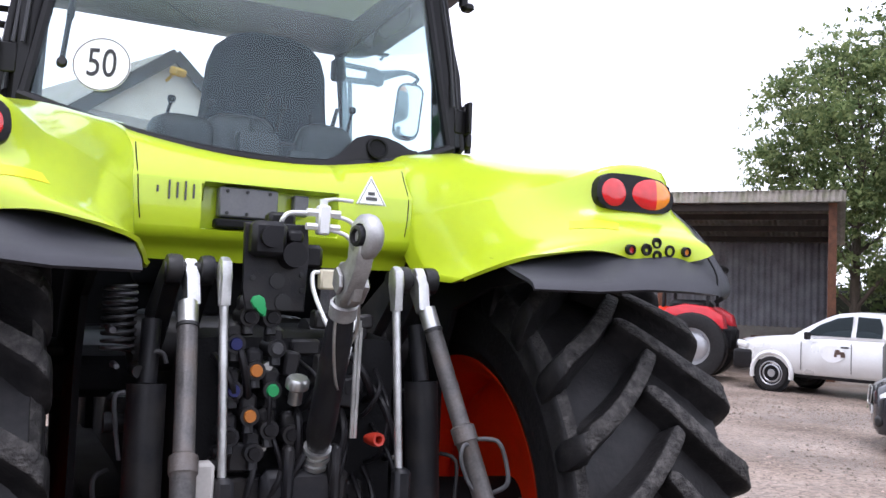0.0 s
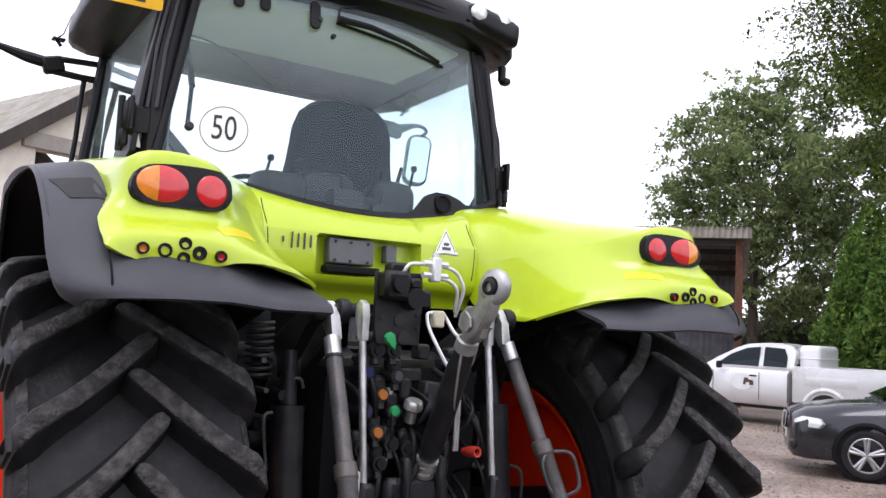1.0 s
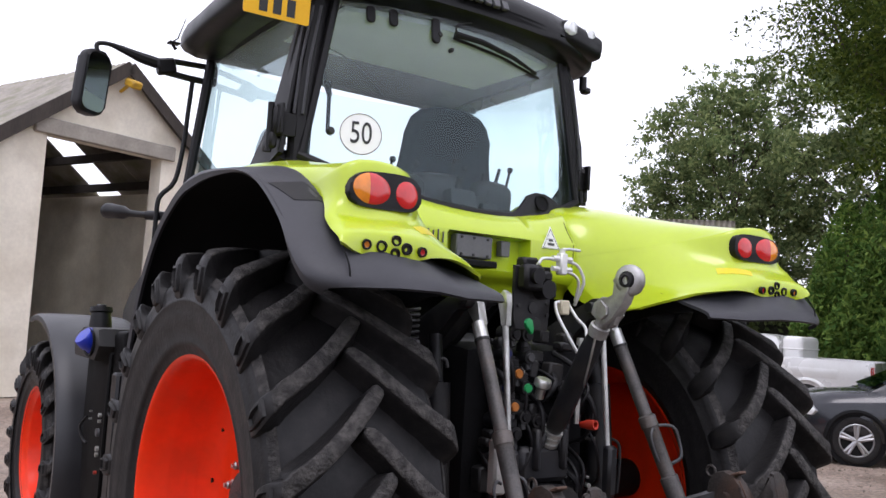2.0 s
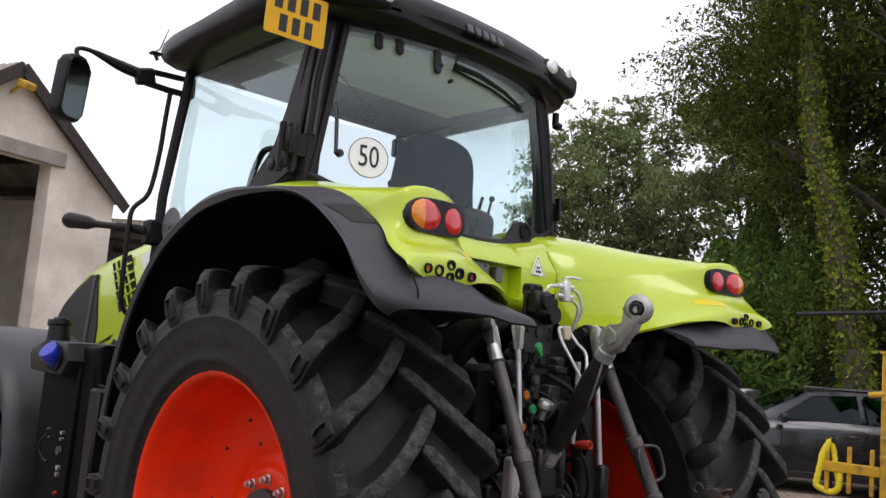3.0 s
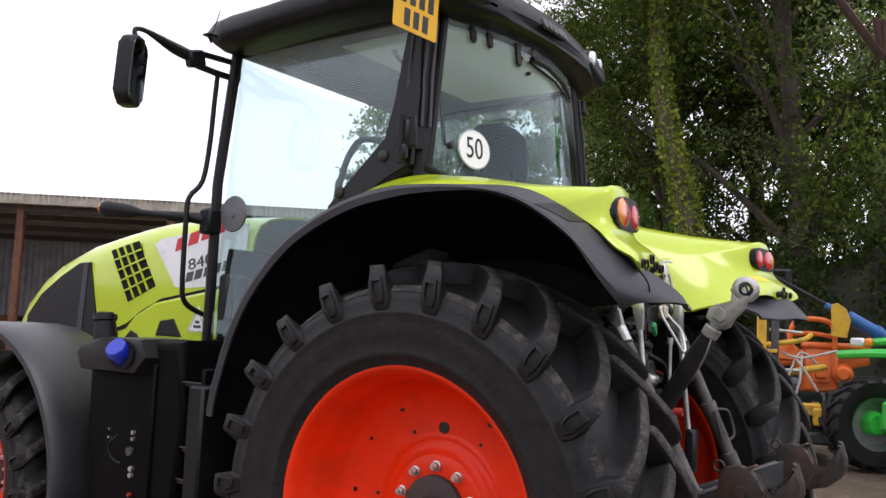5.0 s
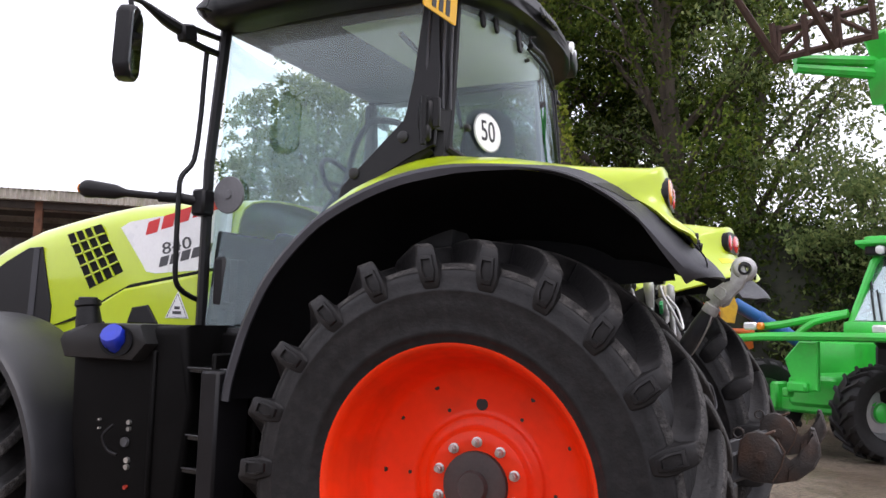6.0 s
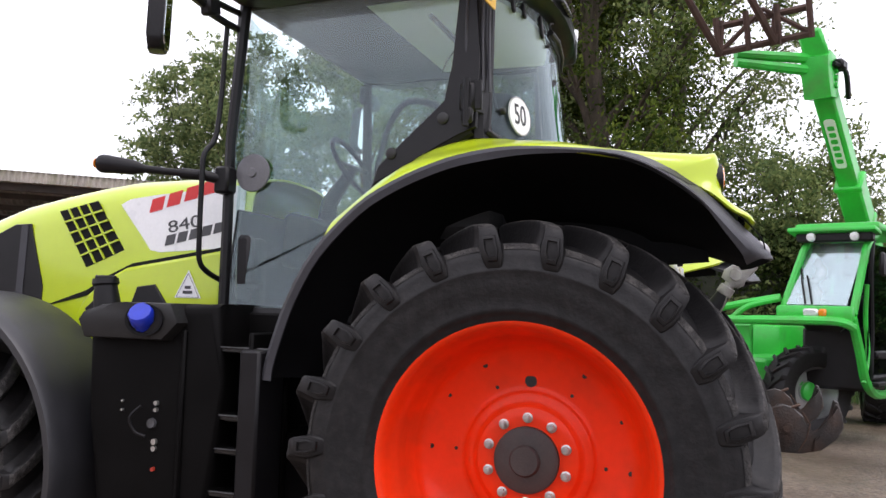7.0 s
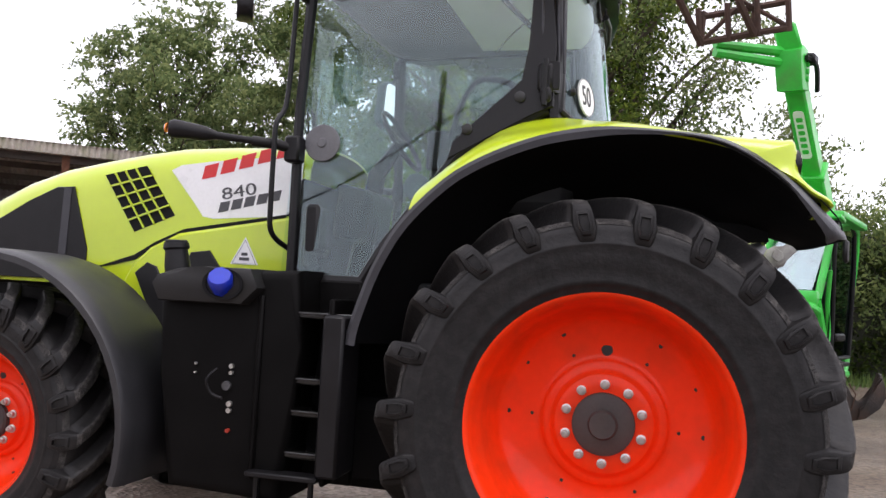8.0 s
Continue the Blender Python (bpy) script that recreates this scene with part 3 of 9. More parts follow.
def gable(y, door):
    bm = bmesh.new()
    mm = Matrix(((1, 0, 0, 0), (0, 0, 1, y), (0, 1, 0, 0), (0, 0, 0, 1)))
    if door:
        prism(bm, [(-0.1, 0), (D0, 0), (D0, DH), (D0, BE + (BP - BE) * D0 / (BW / 2) - 0.1), (-0.1, BE - 0.1)], mm, 0.3)
        prism(bm, [(D1, 0), (BW + 0.1, 0), (BW + 0.1, BE - 0.1), (D1, BE + (BP - BE) * (BW - D1) / (BW / 2) - 0.1)], mm, 0.3)
        prism(bm, [(D0, DH), (D1, DH), (D1, BE + (BP - BE) * (BW - D1) / (BW / 2) - 0.1), (BW / 2, BP - 0.1), (D0, BE + (BP - BE) * D0 / (BW / 2) - 0.1)], mm, 0.296)
    else:
        prism(bm, [(-0.1, 0), (BW + 0.1, 0), (BW + 0.1, BE - 0.1), (BW / 2, BP - 0.1), (-0.1, BE - 0.1)], mm, 0.25)
    return bm


part("front_wall", gable(0, True), RENDERWALL, barn, "cream rendered gable wall with stains")
part("rear_wall", gable(BD, False), CONCRETE, barn)
bm = bmesh.new()
box(bm, (-0.02, BD / 2, BE / 2 - 0.05), (0.24, BD - 0.4, BE - 0.1))
part("side_wall", bm, RENDERWALL, barn)
bm = bmesh.new()
box(bm, (BW + 0.02, BD / 2, BE / 2 - 0.05), (0.24, BD - 0.4, BE - 0.1))
part("side_wall", bm, RENDERWALL, barn)
bm = bmesh.new()
box(bm, ((D0 + D1) / 2, -0.17, DH + 0.12), (D1 - D0 + 0.5, 0.12, 0.26), bevel=0.015)
part("lintel", bm, CONCRETE, barn, "concrete lintel over the doorway")
slope = math.hypot(BW / 2, BP - BE)
for s in (0, 1):
    x0, x1 = (0, BW / 2) if s == 0 else (BW, BW / 2)
    ov = -0.25 if s == 0 else 0.25
    # roof strips; one narrow rooflight bay is open to the sky
    strips = [(-0.3 + 1.25 * k, -0.3 + 1.25 * (k + 1) - 0.004) for k in range(10)]
    if s == 1:
        strips[2:4] = [(2.2, 3.16), (3.96, 4.696)]
    for y0, y1 in strips:
        bm = bmesh.new()
        n = 20
        pts = []
        for i in range(n + 1):
            y = y0 + (y1 - y0) * i / n
            w = 0.02 * math.sin(2 * math.pi * y / 0.15)
            pts.append([(x0 + ov, y, BE + w - 0.1), (x1, y, BP + w)])
        shell(bm, pts, 0.012)
        part("roof_sheet", bm, ROOFSHEET, barn, smooth=80)
    bm = bmesh.new()
    mid = Vector(((x0 + ov + x1) / 2, -0.33, (BE - 0.1 + BP) / 2 - 0.10))
    ang = math.degrees(math.atan2(BP - BE + 0.1, (BW / 2 + 0.25)))
    box(bm, mid, (slope + 0.28, 0.04, 0.22), (0, -ang if s == 0 else ang, 0), bevel=0.005)
    part("barge_board", bm, DARKWOOD, barn, "dark brown barge board")
    for q in ((0.12, 0.39, 0.72) if s else (0.25, 0.5, 0.75)):
        bm = bmesh.new()
        box(bm, (x0 + (x1 - x0) * q, BD / 2, BE + (BP - BE) * q - 0.18), (0.12, BD - 0.5, 0.16))
        part("purlin", bm, DARKWOOD, barn)
bm = bmesh.new()
box(bm, (BW / 2, BD / 2, 0.02), (BW, BD, 0.04))
part("floor_slab", bm, CONCRETE, barn)
for k in range(3):
    bm = bmesh.new()
    x = 0.95 + 1.42 * k
    for dx in (-0.7, -0.23, 0.23, 0.7):
        box(bm, (x + dx * 0.82, BD - 0.16, 1.7), (0.05, 0.06, 1.4))
    for dz in (1.0, 1.45, 1.9, 2.4):
        box(bm, (x, BD - 0.16, dz), (1.15, 0.06, 0.05))
    part("inner_window", bm, WHITE, barn)
    # opaque pale sheet; the window's daylight is put into its colour
    bm = bmesh.new()
    box(bm, (x, BD - 0.14, 1.7), (1.15, 0.02, 1.4))
    part("pane", bm, SILVER, barn)
bm = bmesh.new()
for k in range(5):
    box(bm, (0.6 + 0.85 * k, BD - 1.6 - 0.4 * (k % 2), 0.5), (0.7, 0.6, 0.9 + 0.3 * (k % 3)), bevel=0.03)
part("workbench_clutter", bm, DARKWOOD, barn)
# orange bracket lamp under the gable
bm = bmesh.new()
rod(bm, (BW / 2 - 0.05, -0.15, 5.30), (BW / 2 - 0.05, -0.50, 5.45), 0.03, seg=8)
box(bm, (BW / 2 - 0.05, -0.50, 5.40), (0.22, 0.26, 0.14), (20, 0, 0), bevel=0.03)
part("wall_lamp", bm, YELLOWP, barn, "yellow lamp bracket under the gable")


# ---- trees and hedges ----
def leaf_quads(c, size, gen, droop=0.3, slim=0.45):
    """Diamond leaves at the points c (N, 3): vertices and faces."""
    n = len(c)
    a = gen.normal(size=(n, 3))
    a[:, 2] -= droop
    a /= np.linalg.norm(a, axis=1)[:, None]
    b = np.cross(a, gen.normal(size=(n, 3)))
    b /= np.linalg.norm(b, axis=1)[:, None] + 1e-9
    s = (size * gen.uniform(0.6, 1.3, n))[:, None]
    v = np.stack([c - a * s, c + b * s * slim, c + a * s, c - b * s * slim], 1).reshape(-1, 3)
    f = np.arange(4 * n).reshape(-1, 4)
    return v, f


def clumps(centres, radii, per, gen, flat=0.75):
    out = []
    for c, r in zip(centres, radii):
        k = int(per * r * r * 4)
        sprays = max(3, k // 15)
        d = gen.normal(size=(sprays, 3)) * 0.5 * r
        d[:, 2] *= flat
        tight = min(0.20, 0.22 * r)
        leaves = np.repeat(d, 15, axis=0) + gen.normal(size=(sprays * 15, 3)) * np.array([tight, tight, tight * 0.55])
        out.append(np.array(c) + leaves)
    return np.concatenate(out)


def tree(name, label, x, y, height, crown_r, crown_z, seed, leaf_mat, leaf=0.11, per=55, limbs=11, trunk_r=0.28, lean=(0, 0), core=True, group="yard trees"):
    gen = np.random.default_rng(seed)
    rnd = random.Random(seed)
    t = thing(name, label, "tree", Matrix.Translation((x, y, 0)), group)
    bm = bmesh.new()
    top = Vector((lean[0], lean[1], height * 0.8))
    path = bend([(0, 0, -0.1), top * 0.35 + Vector((rnd.uniform(-0.2, 0.2), rnd.uniform(-0.2, 0.2), 0)), top * 0.7 + Vector((rnd.uniform(-0.3, 0.3), rnd.uniform(-0.3, 0.3), 0)), top], 4)
    sweep(bm, path, [trunk_r * (1 - 0.85 * i / (len(path) - 1)) for i in range(len(path))], 9)
    tips, rad = [], []
    for k in range(limbs):
        q = k / max(1, limbs - 1)
        hz = crown_z + (height * 0.93 - crown_z) * q
        base = path[min(len(path) - 1, int(len(path) * min(0.99, (hz * 0.72) / height)))]
        an = k * 2.4 + rnd.uniform(-0.4, 0.4)
        prof = math.sin(math.pi * (0.22 + 0.70 * q)) ** 0.7
        reach = crown_r * prof * rnd.uniform(0.75, 1.1)
        tip = Vector((lean[0] * hz / height + reach * math.cos(an), lean[1] * hz / height + reach * math.sin(an), hz + rnd.uniform(-0.4, 0.5)))
        mid = base.lerp(tip, 0.5) + Vector((0, 0, 0.35))
        lp = bend([base, mid, tip], 4)
        r0 = trunk_r * 0.42 * (1 - 0.5 * q)
        sweep(bm, lp, [r0 * (1 - 0.85 * i / (len(lp) - 1)) for i in range(len(lp))], 6)
        for j in range(6):
            w = 0.42 + 0.58 * rnd.random()
            p = base.lerp(tip, w) + Vector((rnd.gauss(0, 0.28), rnd.gauss(0, 0.28), rnd.gauss(0.1, 0.25))) * crown_r * 0.38
            bb = base.lerp(tip, w * 0.8)
            sweep(bm, [bb, bb.lerp(p, 0.5) + Vector((0, 0, 0.1)), p], [0.035, 0.02, 0.008], 5)
            tips.append(p)
            rad.append(crown_r * rnd.uniform(0.16, 0.30))
        tips.append(tip)
        rad.append(crown_r * rnd.uniform(0.2, 0.3))
    part("trunk", bm, BARK, t)
    c = clumps(tips, rad, per, gen)
    v, f = leaf_quads(c, leaf, gen)
    cloud_mesh("crown", v.tolist(), f.tolist(), leaf_mat, t, "stuff", label)
    return t


tree("ash_tree", "tall airy ash tree behind the shed", 35.8, 25.4, 16.4, 4.9, 4.0, 11, ASHLEAF, leaf=0.15, per=50, limbs=19, trunk_r=0.3)
tree("ash_tree", "second ash tree behind the shed", 38.2, 18.6, 17.6, 5.2, 3.6, 12, ASHLEAF, leaf=0.15, per=52, limbs=19, trunk_r=0.28)
tree("tall_tree", "tall dark broadleaf tree over the hedge", 19.0, 6.05, 17.0, 4.4, 7.0, 21, LEAFDARK, leaf=0.07, per=140, limbs=20, trunk_r=0.36)
tree("tall_tree", "tall dark broadleaf tree over the hedge", 17.0, 2.6, 17.5, 4.2, 3.0, 22, LEAFDARK, leaf=0.07, per=84, limbs=20, trunk_r=0.36)
tree("tall_tree", "tall dark broadleaf tree over the hedge", 20.8, 4.2, 16.5, 4.2, 1.6, 24, LEAFDARK, leaf=0.085, per=76, limbs=18, trunk_r=0.34)
tree("tall_tree", "tall dark broadleaf tree over the hedge", 18.2, 0.9, 13.5, 3.2, 2.5, 23, LEAF, leaf=0.07, per=92, limbs=17, trunk_r=0.32)
tree("hazel_bush", "broad hazel bush of lighter green", 15.5, -2.2, 5.4, 2.3, 0.8, 31, LEAF, leaf=0.06, per=300, limbs=13, trunk_r=0.12, group="yard bushes")
tree("hazel_bush", "broad hazel bush of lighter green", 17.0, -6.2, 4.4, 2.3, 0.7, 32, LEAF, leaf=0.06, per=280, limbs=12, trunk_r=0.12, group="yard bushes")

def conifer(x, y, h, r, seed):
    gen = np.random.default_rng(seed)
    t = thing("conifer", "dark green bushy conifer beside the yard", "conifer", Matrix.Translation((x, y, 0)), "yard conifers")
    bm = bmesh.new()
    sweep(bm, [(0, 0, -0.1), (0, 0, h * 0.5), (0, 0, h * 0.95)], [0.14, 0.09, 0.02], 7)
    part("trunk", bm, BARK, t)
    n = 16000
    z = h * (1 - gen.random(n) ** 0.62) * 0.98 + 0.05
    a = gen.random(n) * 2 * np.pi
    lump = 1 + 0.28 * np.sin(a * 5 + z * 2.1) * np.sin(z * 3.1 + a * 2)
    rr = r * (1 - z / h) ** 0.65 * lump * (0.55 + 0.45 * gen.random(n) ** 0.4)
    c = np.stack([rr * np.cos(a), rr * np.sin(a), z], 1)
    v, f = leaf_quads(c, 0.10, gen, 0.5, 0.3)
    cloud_mesh("foliage", v.tolist(), f.tolist(), FIR, t, "stuff")


for k, (x, y, h, r) in enumerate(((19.6, 9.6, 5.5, 1.6), (19.3, 8.2, 6.2, 1.8), (18.7, 6.8, 5.6, 1.6), (17.6, 5.5, 4.6, 1.4), (21.0, 10.8, 4.6, 1.4))):
    conifer(x, y, h, r, 40 + k)


def hedge(name, label, pts, height, thick, seed, leaf_mat, per=620, leaf=0.09):
    """A long hedge along pts with a shade-dark core sheet and an uneven skin of leaves."""
    gen = np.random.default_rng(seed)
    hob = thing(name, label, "hedge")
    fine = bend([Vector((x, y, 0)) for x, y in pts], 6)
    rows = []
    for i, p in enumerate(fine):
        d = (fine[min(i + 1, len(fine) - 1)] - fine[max(i - 1, 0)]).normalized()
        nn = Vector((d.y, -d.x, 0))
        row = []
        for k in range(11):
            a = math.pi * k / 10
            w = (0.8 + 0.35 * noise.noise((i * 0.55, k * 0.6, seed)))
            row.append(p + nn * (math.cos(a) * thick * 0.45 * w) + Vector((0, 0, math.sin(a) ** 0.6 * height * 0.9 * (0.86 + 0.22 * noise.noise((i * 0.4, 3.3, seed))))))
        rows.append(row)
    # solid core sheet; the hedge's inner shade is put into its colour
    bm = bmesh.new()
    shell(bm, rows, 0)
    part("core", bm, CORESHADE, hob, kind="stuff")
    out = []
    for a, b in zip(rows, rows[1:]):
        for k in range(10):
            q = [np.array(a[k]), np.array(a[k + 1]), np.array(b[k]), np.array(b[k + 1])]
            area = np.linalg.norm(np.cross(q[1] - q[0], q[2] - q[0]))
            n = int(per * area * 0.35)
            if n < 1:
                continue
            u, v = gen.random((n, 1)), gen.random((n, 1))
            c = q[0] * (1 - u) * (1 - v) + q[1] * u * (1 - v) + q[2] * (1 - u) * v + q[3] * u * v
            lump = np.array([noise.noise(p * 1.1 + np.array([seed, 0, 0])) for p in c])
            keep = lump > -0.25 + 0.3 * (gen.random(n) - 0.5)
            out.append((c + gen.normal(size=(n, 3)) * 0.13 + np.array([-0.10, -0.10, 0.05]) * np.clip(lump, 0, 1)[:, None] * 3)[keep])
    v, f = leaf_quads(np.concatenate(out), leaf, gen)
    cloud_mesh("leaves", v.tolist(), f.tolist(), leaf_mat, hob, "stuff")


hedge("hedge", "tall dark overgrown hedge along the yard edge", [(24.5, 11.5), (20.5, 7.4), (16.4, 4.2), (15.4, 0.0), (16.2, -4.0), (18.0, -10.0), (22.0, -18.0)], 4.2, 1.8, 5, HEDGELEAF, per=1900, leaf=0.065)
# second hedge is out of view, added to darken what glass and tyres mirror
hedge("unseen_hedge", "unseen hedge added behind the viewpoint to darken reflections", [(-6.0, 32.0), (-19.0, 18.0), (-21.0, 4.0), (-20.0, -10.0), (-10.0, -21.0), (6.0, -24.0), (18.0, -21.0)], 4.6, 2.4, 8, LEAFDARK, per=80, leaf=0.2)
hedge("far_hedge", "distant hedge beyond the shed", [(46.0, -10.0), (44.0, 10.0), (38.0, 30.0), (20.0, 44.0), (-2.0, 48.0)], 4.0, 3.0, 6, LEAF, per=30, leaf=0.3)

# ivy-clad leaning trunk in the hedge
ivy = thing("ivy_clad_trunk", "leaning tree trunk thickly clad in bright ivy", "tree", Matrix.Translation((14.3, 3.5, 0)), "yard trees")
bm = bmesh.new()
ip = bend([(0, 0, -0.1), (0.1, 0.35, 2.2), (0.2, 0.75, 4.4), (0.3, 1.3, 6.6), (0.5, 1.6, 9.0), (0.8, 1.7, 12.0)], 5)
sweep(bm, ip, [0.30 * (1 - 0.6 * i / (len(ip) - 1)) for i in range(len(ip))], 9)
part("trunk", bm, BARK, ivy)
gen = np.random.default_rng(77)
cs = []
for i, p in enumerate(ip[:-4]):
    n = 1300
    d = gen.normal(size=(n, 3)) * np.array([0.13, 0.13, 0.3]) * (1.15 - 0.8 * i / len(ip))
    cs.append(np.array(p) + d)
v, f = leaf_quads(np.concatenate(cs), 0.058, gen, 0.6, 0.7)
cloud_mesh("ivy", v.tolist(), f.tolist(), IVY, ivy, "stuff", "bright green ivy leaves")

# rough grass along the hedge foot
gen = np.random.default_rng(5)
n = 5200
t_ = gen.random(n)
gx = 14.6 + gen.normal(size=n) * 0.55 + 0.5 * np.sin(t_ * 9)
gy = -9 + 17 * t_
bl = np.zeros((n, 3, 3))
hgt = gen.uniform(0.08, 0.32, n)
an = gen.random(n) * 6.28
bl[:, 0] = np.stack([gx - 0.015 * np.cos(an), gy - 0.015 * np.sin(an), np.full(n, -0.03)], 1)
bl[:, 1] = np.stack([gx + 0.015 * np.cos(an), gy + 0.015 * np.sin(an), np.full(n, -0.03)], 1)
bl[:, 2] = np.stack([gx + gen.normal(size=n) * 0.06, gy + gen.normal(size=n) * 0.06, hgt], 1)
gob = cloud_mesh("grass_fringe", bl.reshape(-1, 3).tolist(), np.arange(3 * n).reshape(-1, 3).tolist(), GRASS, None, "stuff", "rough grass along the foot of the hedge")
tagged(gob, category="grass")

# loose stones over the yard
gen = np.random.default_rng(15)
n = 11000
sx = gen.uniform(2.2, 15.0, n)
sy = gen.uniform(2.8, 14.0, n) + gen.normal(size=n) * 0.5
sr = gen.uniform(0.008, 0.022, n) * (1 + 0.8 * (gen.random(n) > 0.93))
sa = gen.random(n) * 6.28
sp = np.zeros((n, 6, 3))
for k, (dx, dy, dz) in enumerate(((1, 0, 0), (0, 0.8, 0.1), (-0.9, 0.1, 0), (0.1, -0.75, 0), (0.1, 0.05, 0.6), (0, 0, -0.6))):
    jx, jy = dx + gen.normal(size=n) * 0.15, dy + gen.normal(size=n) * 0.15
    sp[:, k] = np.stack([sx + sr * (jx * np.cos(sa) - jy * np.sin(sa)), sy + sr * (jx * np.sin(sa) + jy * np.cos(sa)), np.full(n, -0.012) + sr * dz], 1)
sf = (np.arange(n)[:, None, None] * 6 + np.array([[0, 1, 4], [1, 2, 4], [2, 3, 4], [3, 0, 4], [1, 0, 5], [2, 1, 5], [3, 2, 5], [0, 3, 5]])[None]).reshape(-1, 3)
gob = cloud_mesh("loose_gravel", sp.reshape(-1, 3).tolist(), sf.tolist(), STONES, None, "stuff", "loose pale and brown stones over the wet yard")
tagged(gob, category="gravel")

# utility pole and sagging cable across the yard, mirrored in the door glass
pole = thing("utility_pole", "plain wooden utility pole across the yard", "pole", Matrix.Translation((-12.2, 4.9, 0)))
bm = bmesh.new()
rod(bm, (0, 0, -0.1), (0, 0, 8.0), 0.07, 0.05, 10)
part("post", bm, BARK, pole)
bm = bmesh.new()
sweep(bm, bend([(1.6, -9.0, 12.0), (0.0, 0.0, 6.9), (0.6, 2.2, 5.2), (1.5, 6.0, 3.0)], 5), 0.022, 6)
part("cable", bm, INK, pole)


# ---- parked vehicles ----
def car_wheel(parent, x, y, r, w, rim_mat, spokes=5):
    sx = 1 if x > 0 else -1
    m = Matrix.Translation((x, y, r)) @ Matrix.Diagonal((sx, 1, 1, 1))
    bm = bmesh.new()
    lathe(bm, [(r * 0.66, w / 2 - 0.015), (r * 0.75, w / 2), (r * 0.93, w / 2 - 0.01), (r, w / 2 - 0.05), (r, -w / 2 + 0.05), (r * 0.93, -w / 2), (r * 0.66, -w / 2 + 0.01)], 40, m)
    tyre = part("wheel", bm, RUBBER, parent, "black road tyre")
    bm = bmesh.new()
    lathe(bm, [(r * 0.68, w / 2 - 0.012), (r * 0.64, w / 2 - 0.02), (r * 0.60, w / 2 - 0.07), (r * 0.60, -w / 2 + 0.03), (r * 0.2, -w / 2 + 0.03), (0, -w / 2 + 0.03)], 36, m)
    part("barrel", bm, BLACKMETAL, tyre)
    bm = bmesh.new()
    lathe(bm, [(r * 0.69, w / 2 - 0.008), (r * 0.66, w / 2 - 0.002), (r * 0.62, w / 2 - 0.02)], 36, m)
    if spokes:
        for k in range(spokes):
            a = 2 * math.pi * (k + 0.25) / spokes
            for da in (-0.13, 0.13):
                p0 = Vector((w / 2 - 0.03, 0.05 * r * math.cos(a), 0.05 * r * math.sin(a)))
                p1 = Vector((w / 2 - 0.018, 0.65 * r * math.cos(a + da), 0.65 * r * math.sin(a + da)))
                rod(bm, m @ p0, m @ p1, 0.030, 0.022, 6)
        lathe(bm, [(0.0, w / 2 - 0.012), (r * 0.16, w / 2 - 0.015), (r * 0.2, w / 2 - 0.05)], 18, m)
    else:
        lathe(bm, [(0.0, w / 2 - 0.02), (r * 0.2, w / 2 - 0.02), (r * 0.24, w / 2 - 0.045), (r * 0.40, w / 2 - 0.05), (r * 0.46, w / 2 - 0.025), (r * 0.52, w / 2 - 0.03), (r * 0.60, w / 2 - 0.06)], 30, m)
    part("rim", bm, rim_mat, tyre)
    return tyre


def car_body(parent, name, paint, stations, label):
    """stations: (y, half width, sill z, shoulder z, top z, half width at the top)."""
    rows = []
    for y, w, zl, zs_, zt, wt in stations:
        half = [(w * 0.90, zl), (w * 0.985, zl + 0.06), (w, zl + (zs_ - zl) * 0.45), (w * 0.985, zs_ - 0.05), (w * 0.96, zs_), (wt + (w * 0.95 - wt) * 0.4, zs_ + (zt - zs_) * 0.6), (wt, zt), (wt * 0.5, zt + 0.015), (0, zt + 0.02)]
        rows.append([(-x, y, z) for x, z in half] + [(x, y, z) for x, z in half[-2::-1]])
    bm = bmesh.new()
    shell(bm, rows, 0)
    for r in (rows[0], rows[-1]):
        bm.faces.new([bm.verts.new(p) for p in r])
    bmesh.ops.remove_doubles(bm, verts=bm.verts, dist=0.0005)
    return part(name, bm, paint, parent, label, smooth=50)


def pane(parent, pts, material, out, name="window"):
    """A pane through the corner points pts, pushed out by the vector out."""
    bm = bmesh.new()
    o = Vector(out)
    a = [bm.verts.new(Vector(p) + o) for p in pts]
    b = [bm.verts.new(Vector(p) - o) for p in pts]
    bm.faces.new(a)
    bm.faces.new(b[::-1])
    k = len(a)
    for i in range(k):
        bm.faces.new((a[i], a[(i + 1) % k], b[(i + 1) % k], b[i]))
    return part(name, bm, material, parent)


def arch_ring(parent, x, y, r, material, w=0.05):
    sx = 1 if x > 0 else -1
    bm = bmesh.new()
    pts = [(x, y + r * math.cos(a), max(0.2, r * 0.86 + r * math.sin(a))) for a in [math.pi * (-0.08 + 1.16 * k / 20) for k in range(21)]]
    sweep(bm, pts, w, 8)
    part("wheel_arch", bm, material, parent)
    bm = bmesh.new()
    lathe(bm, [(r * 0.99, 0.004), (0.0, 0.006)], 30, Matrix.Translation((x, y, r * 0.86)) @ Matrix.Diagonal((sx, 1, 1, 1)))
    part("wheel_well", bm, LINER, parent)


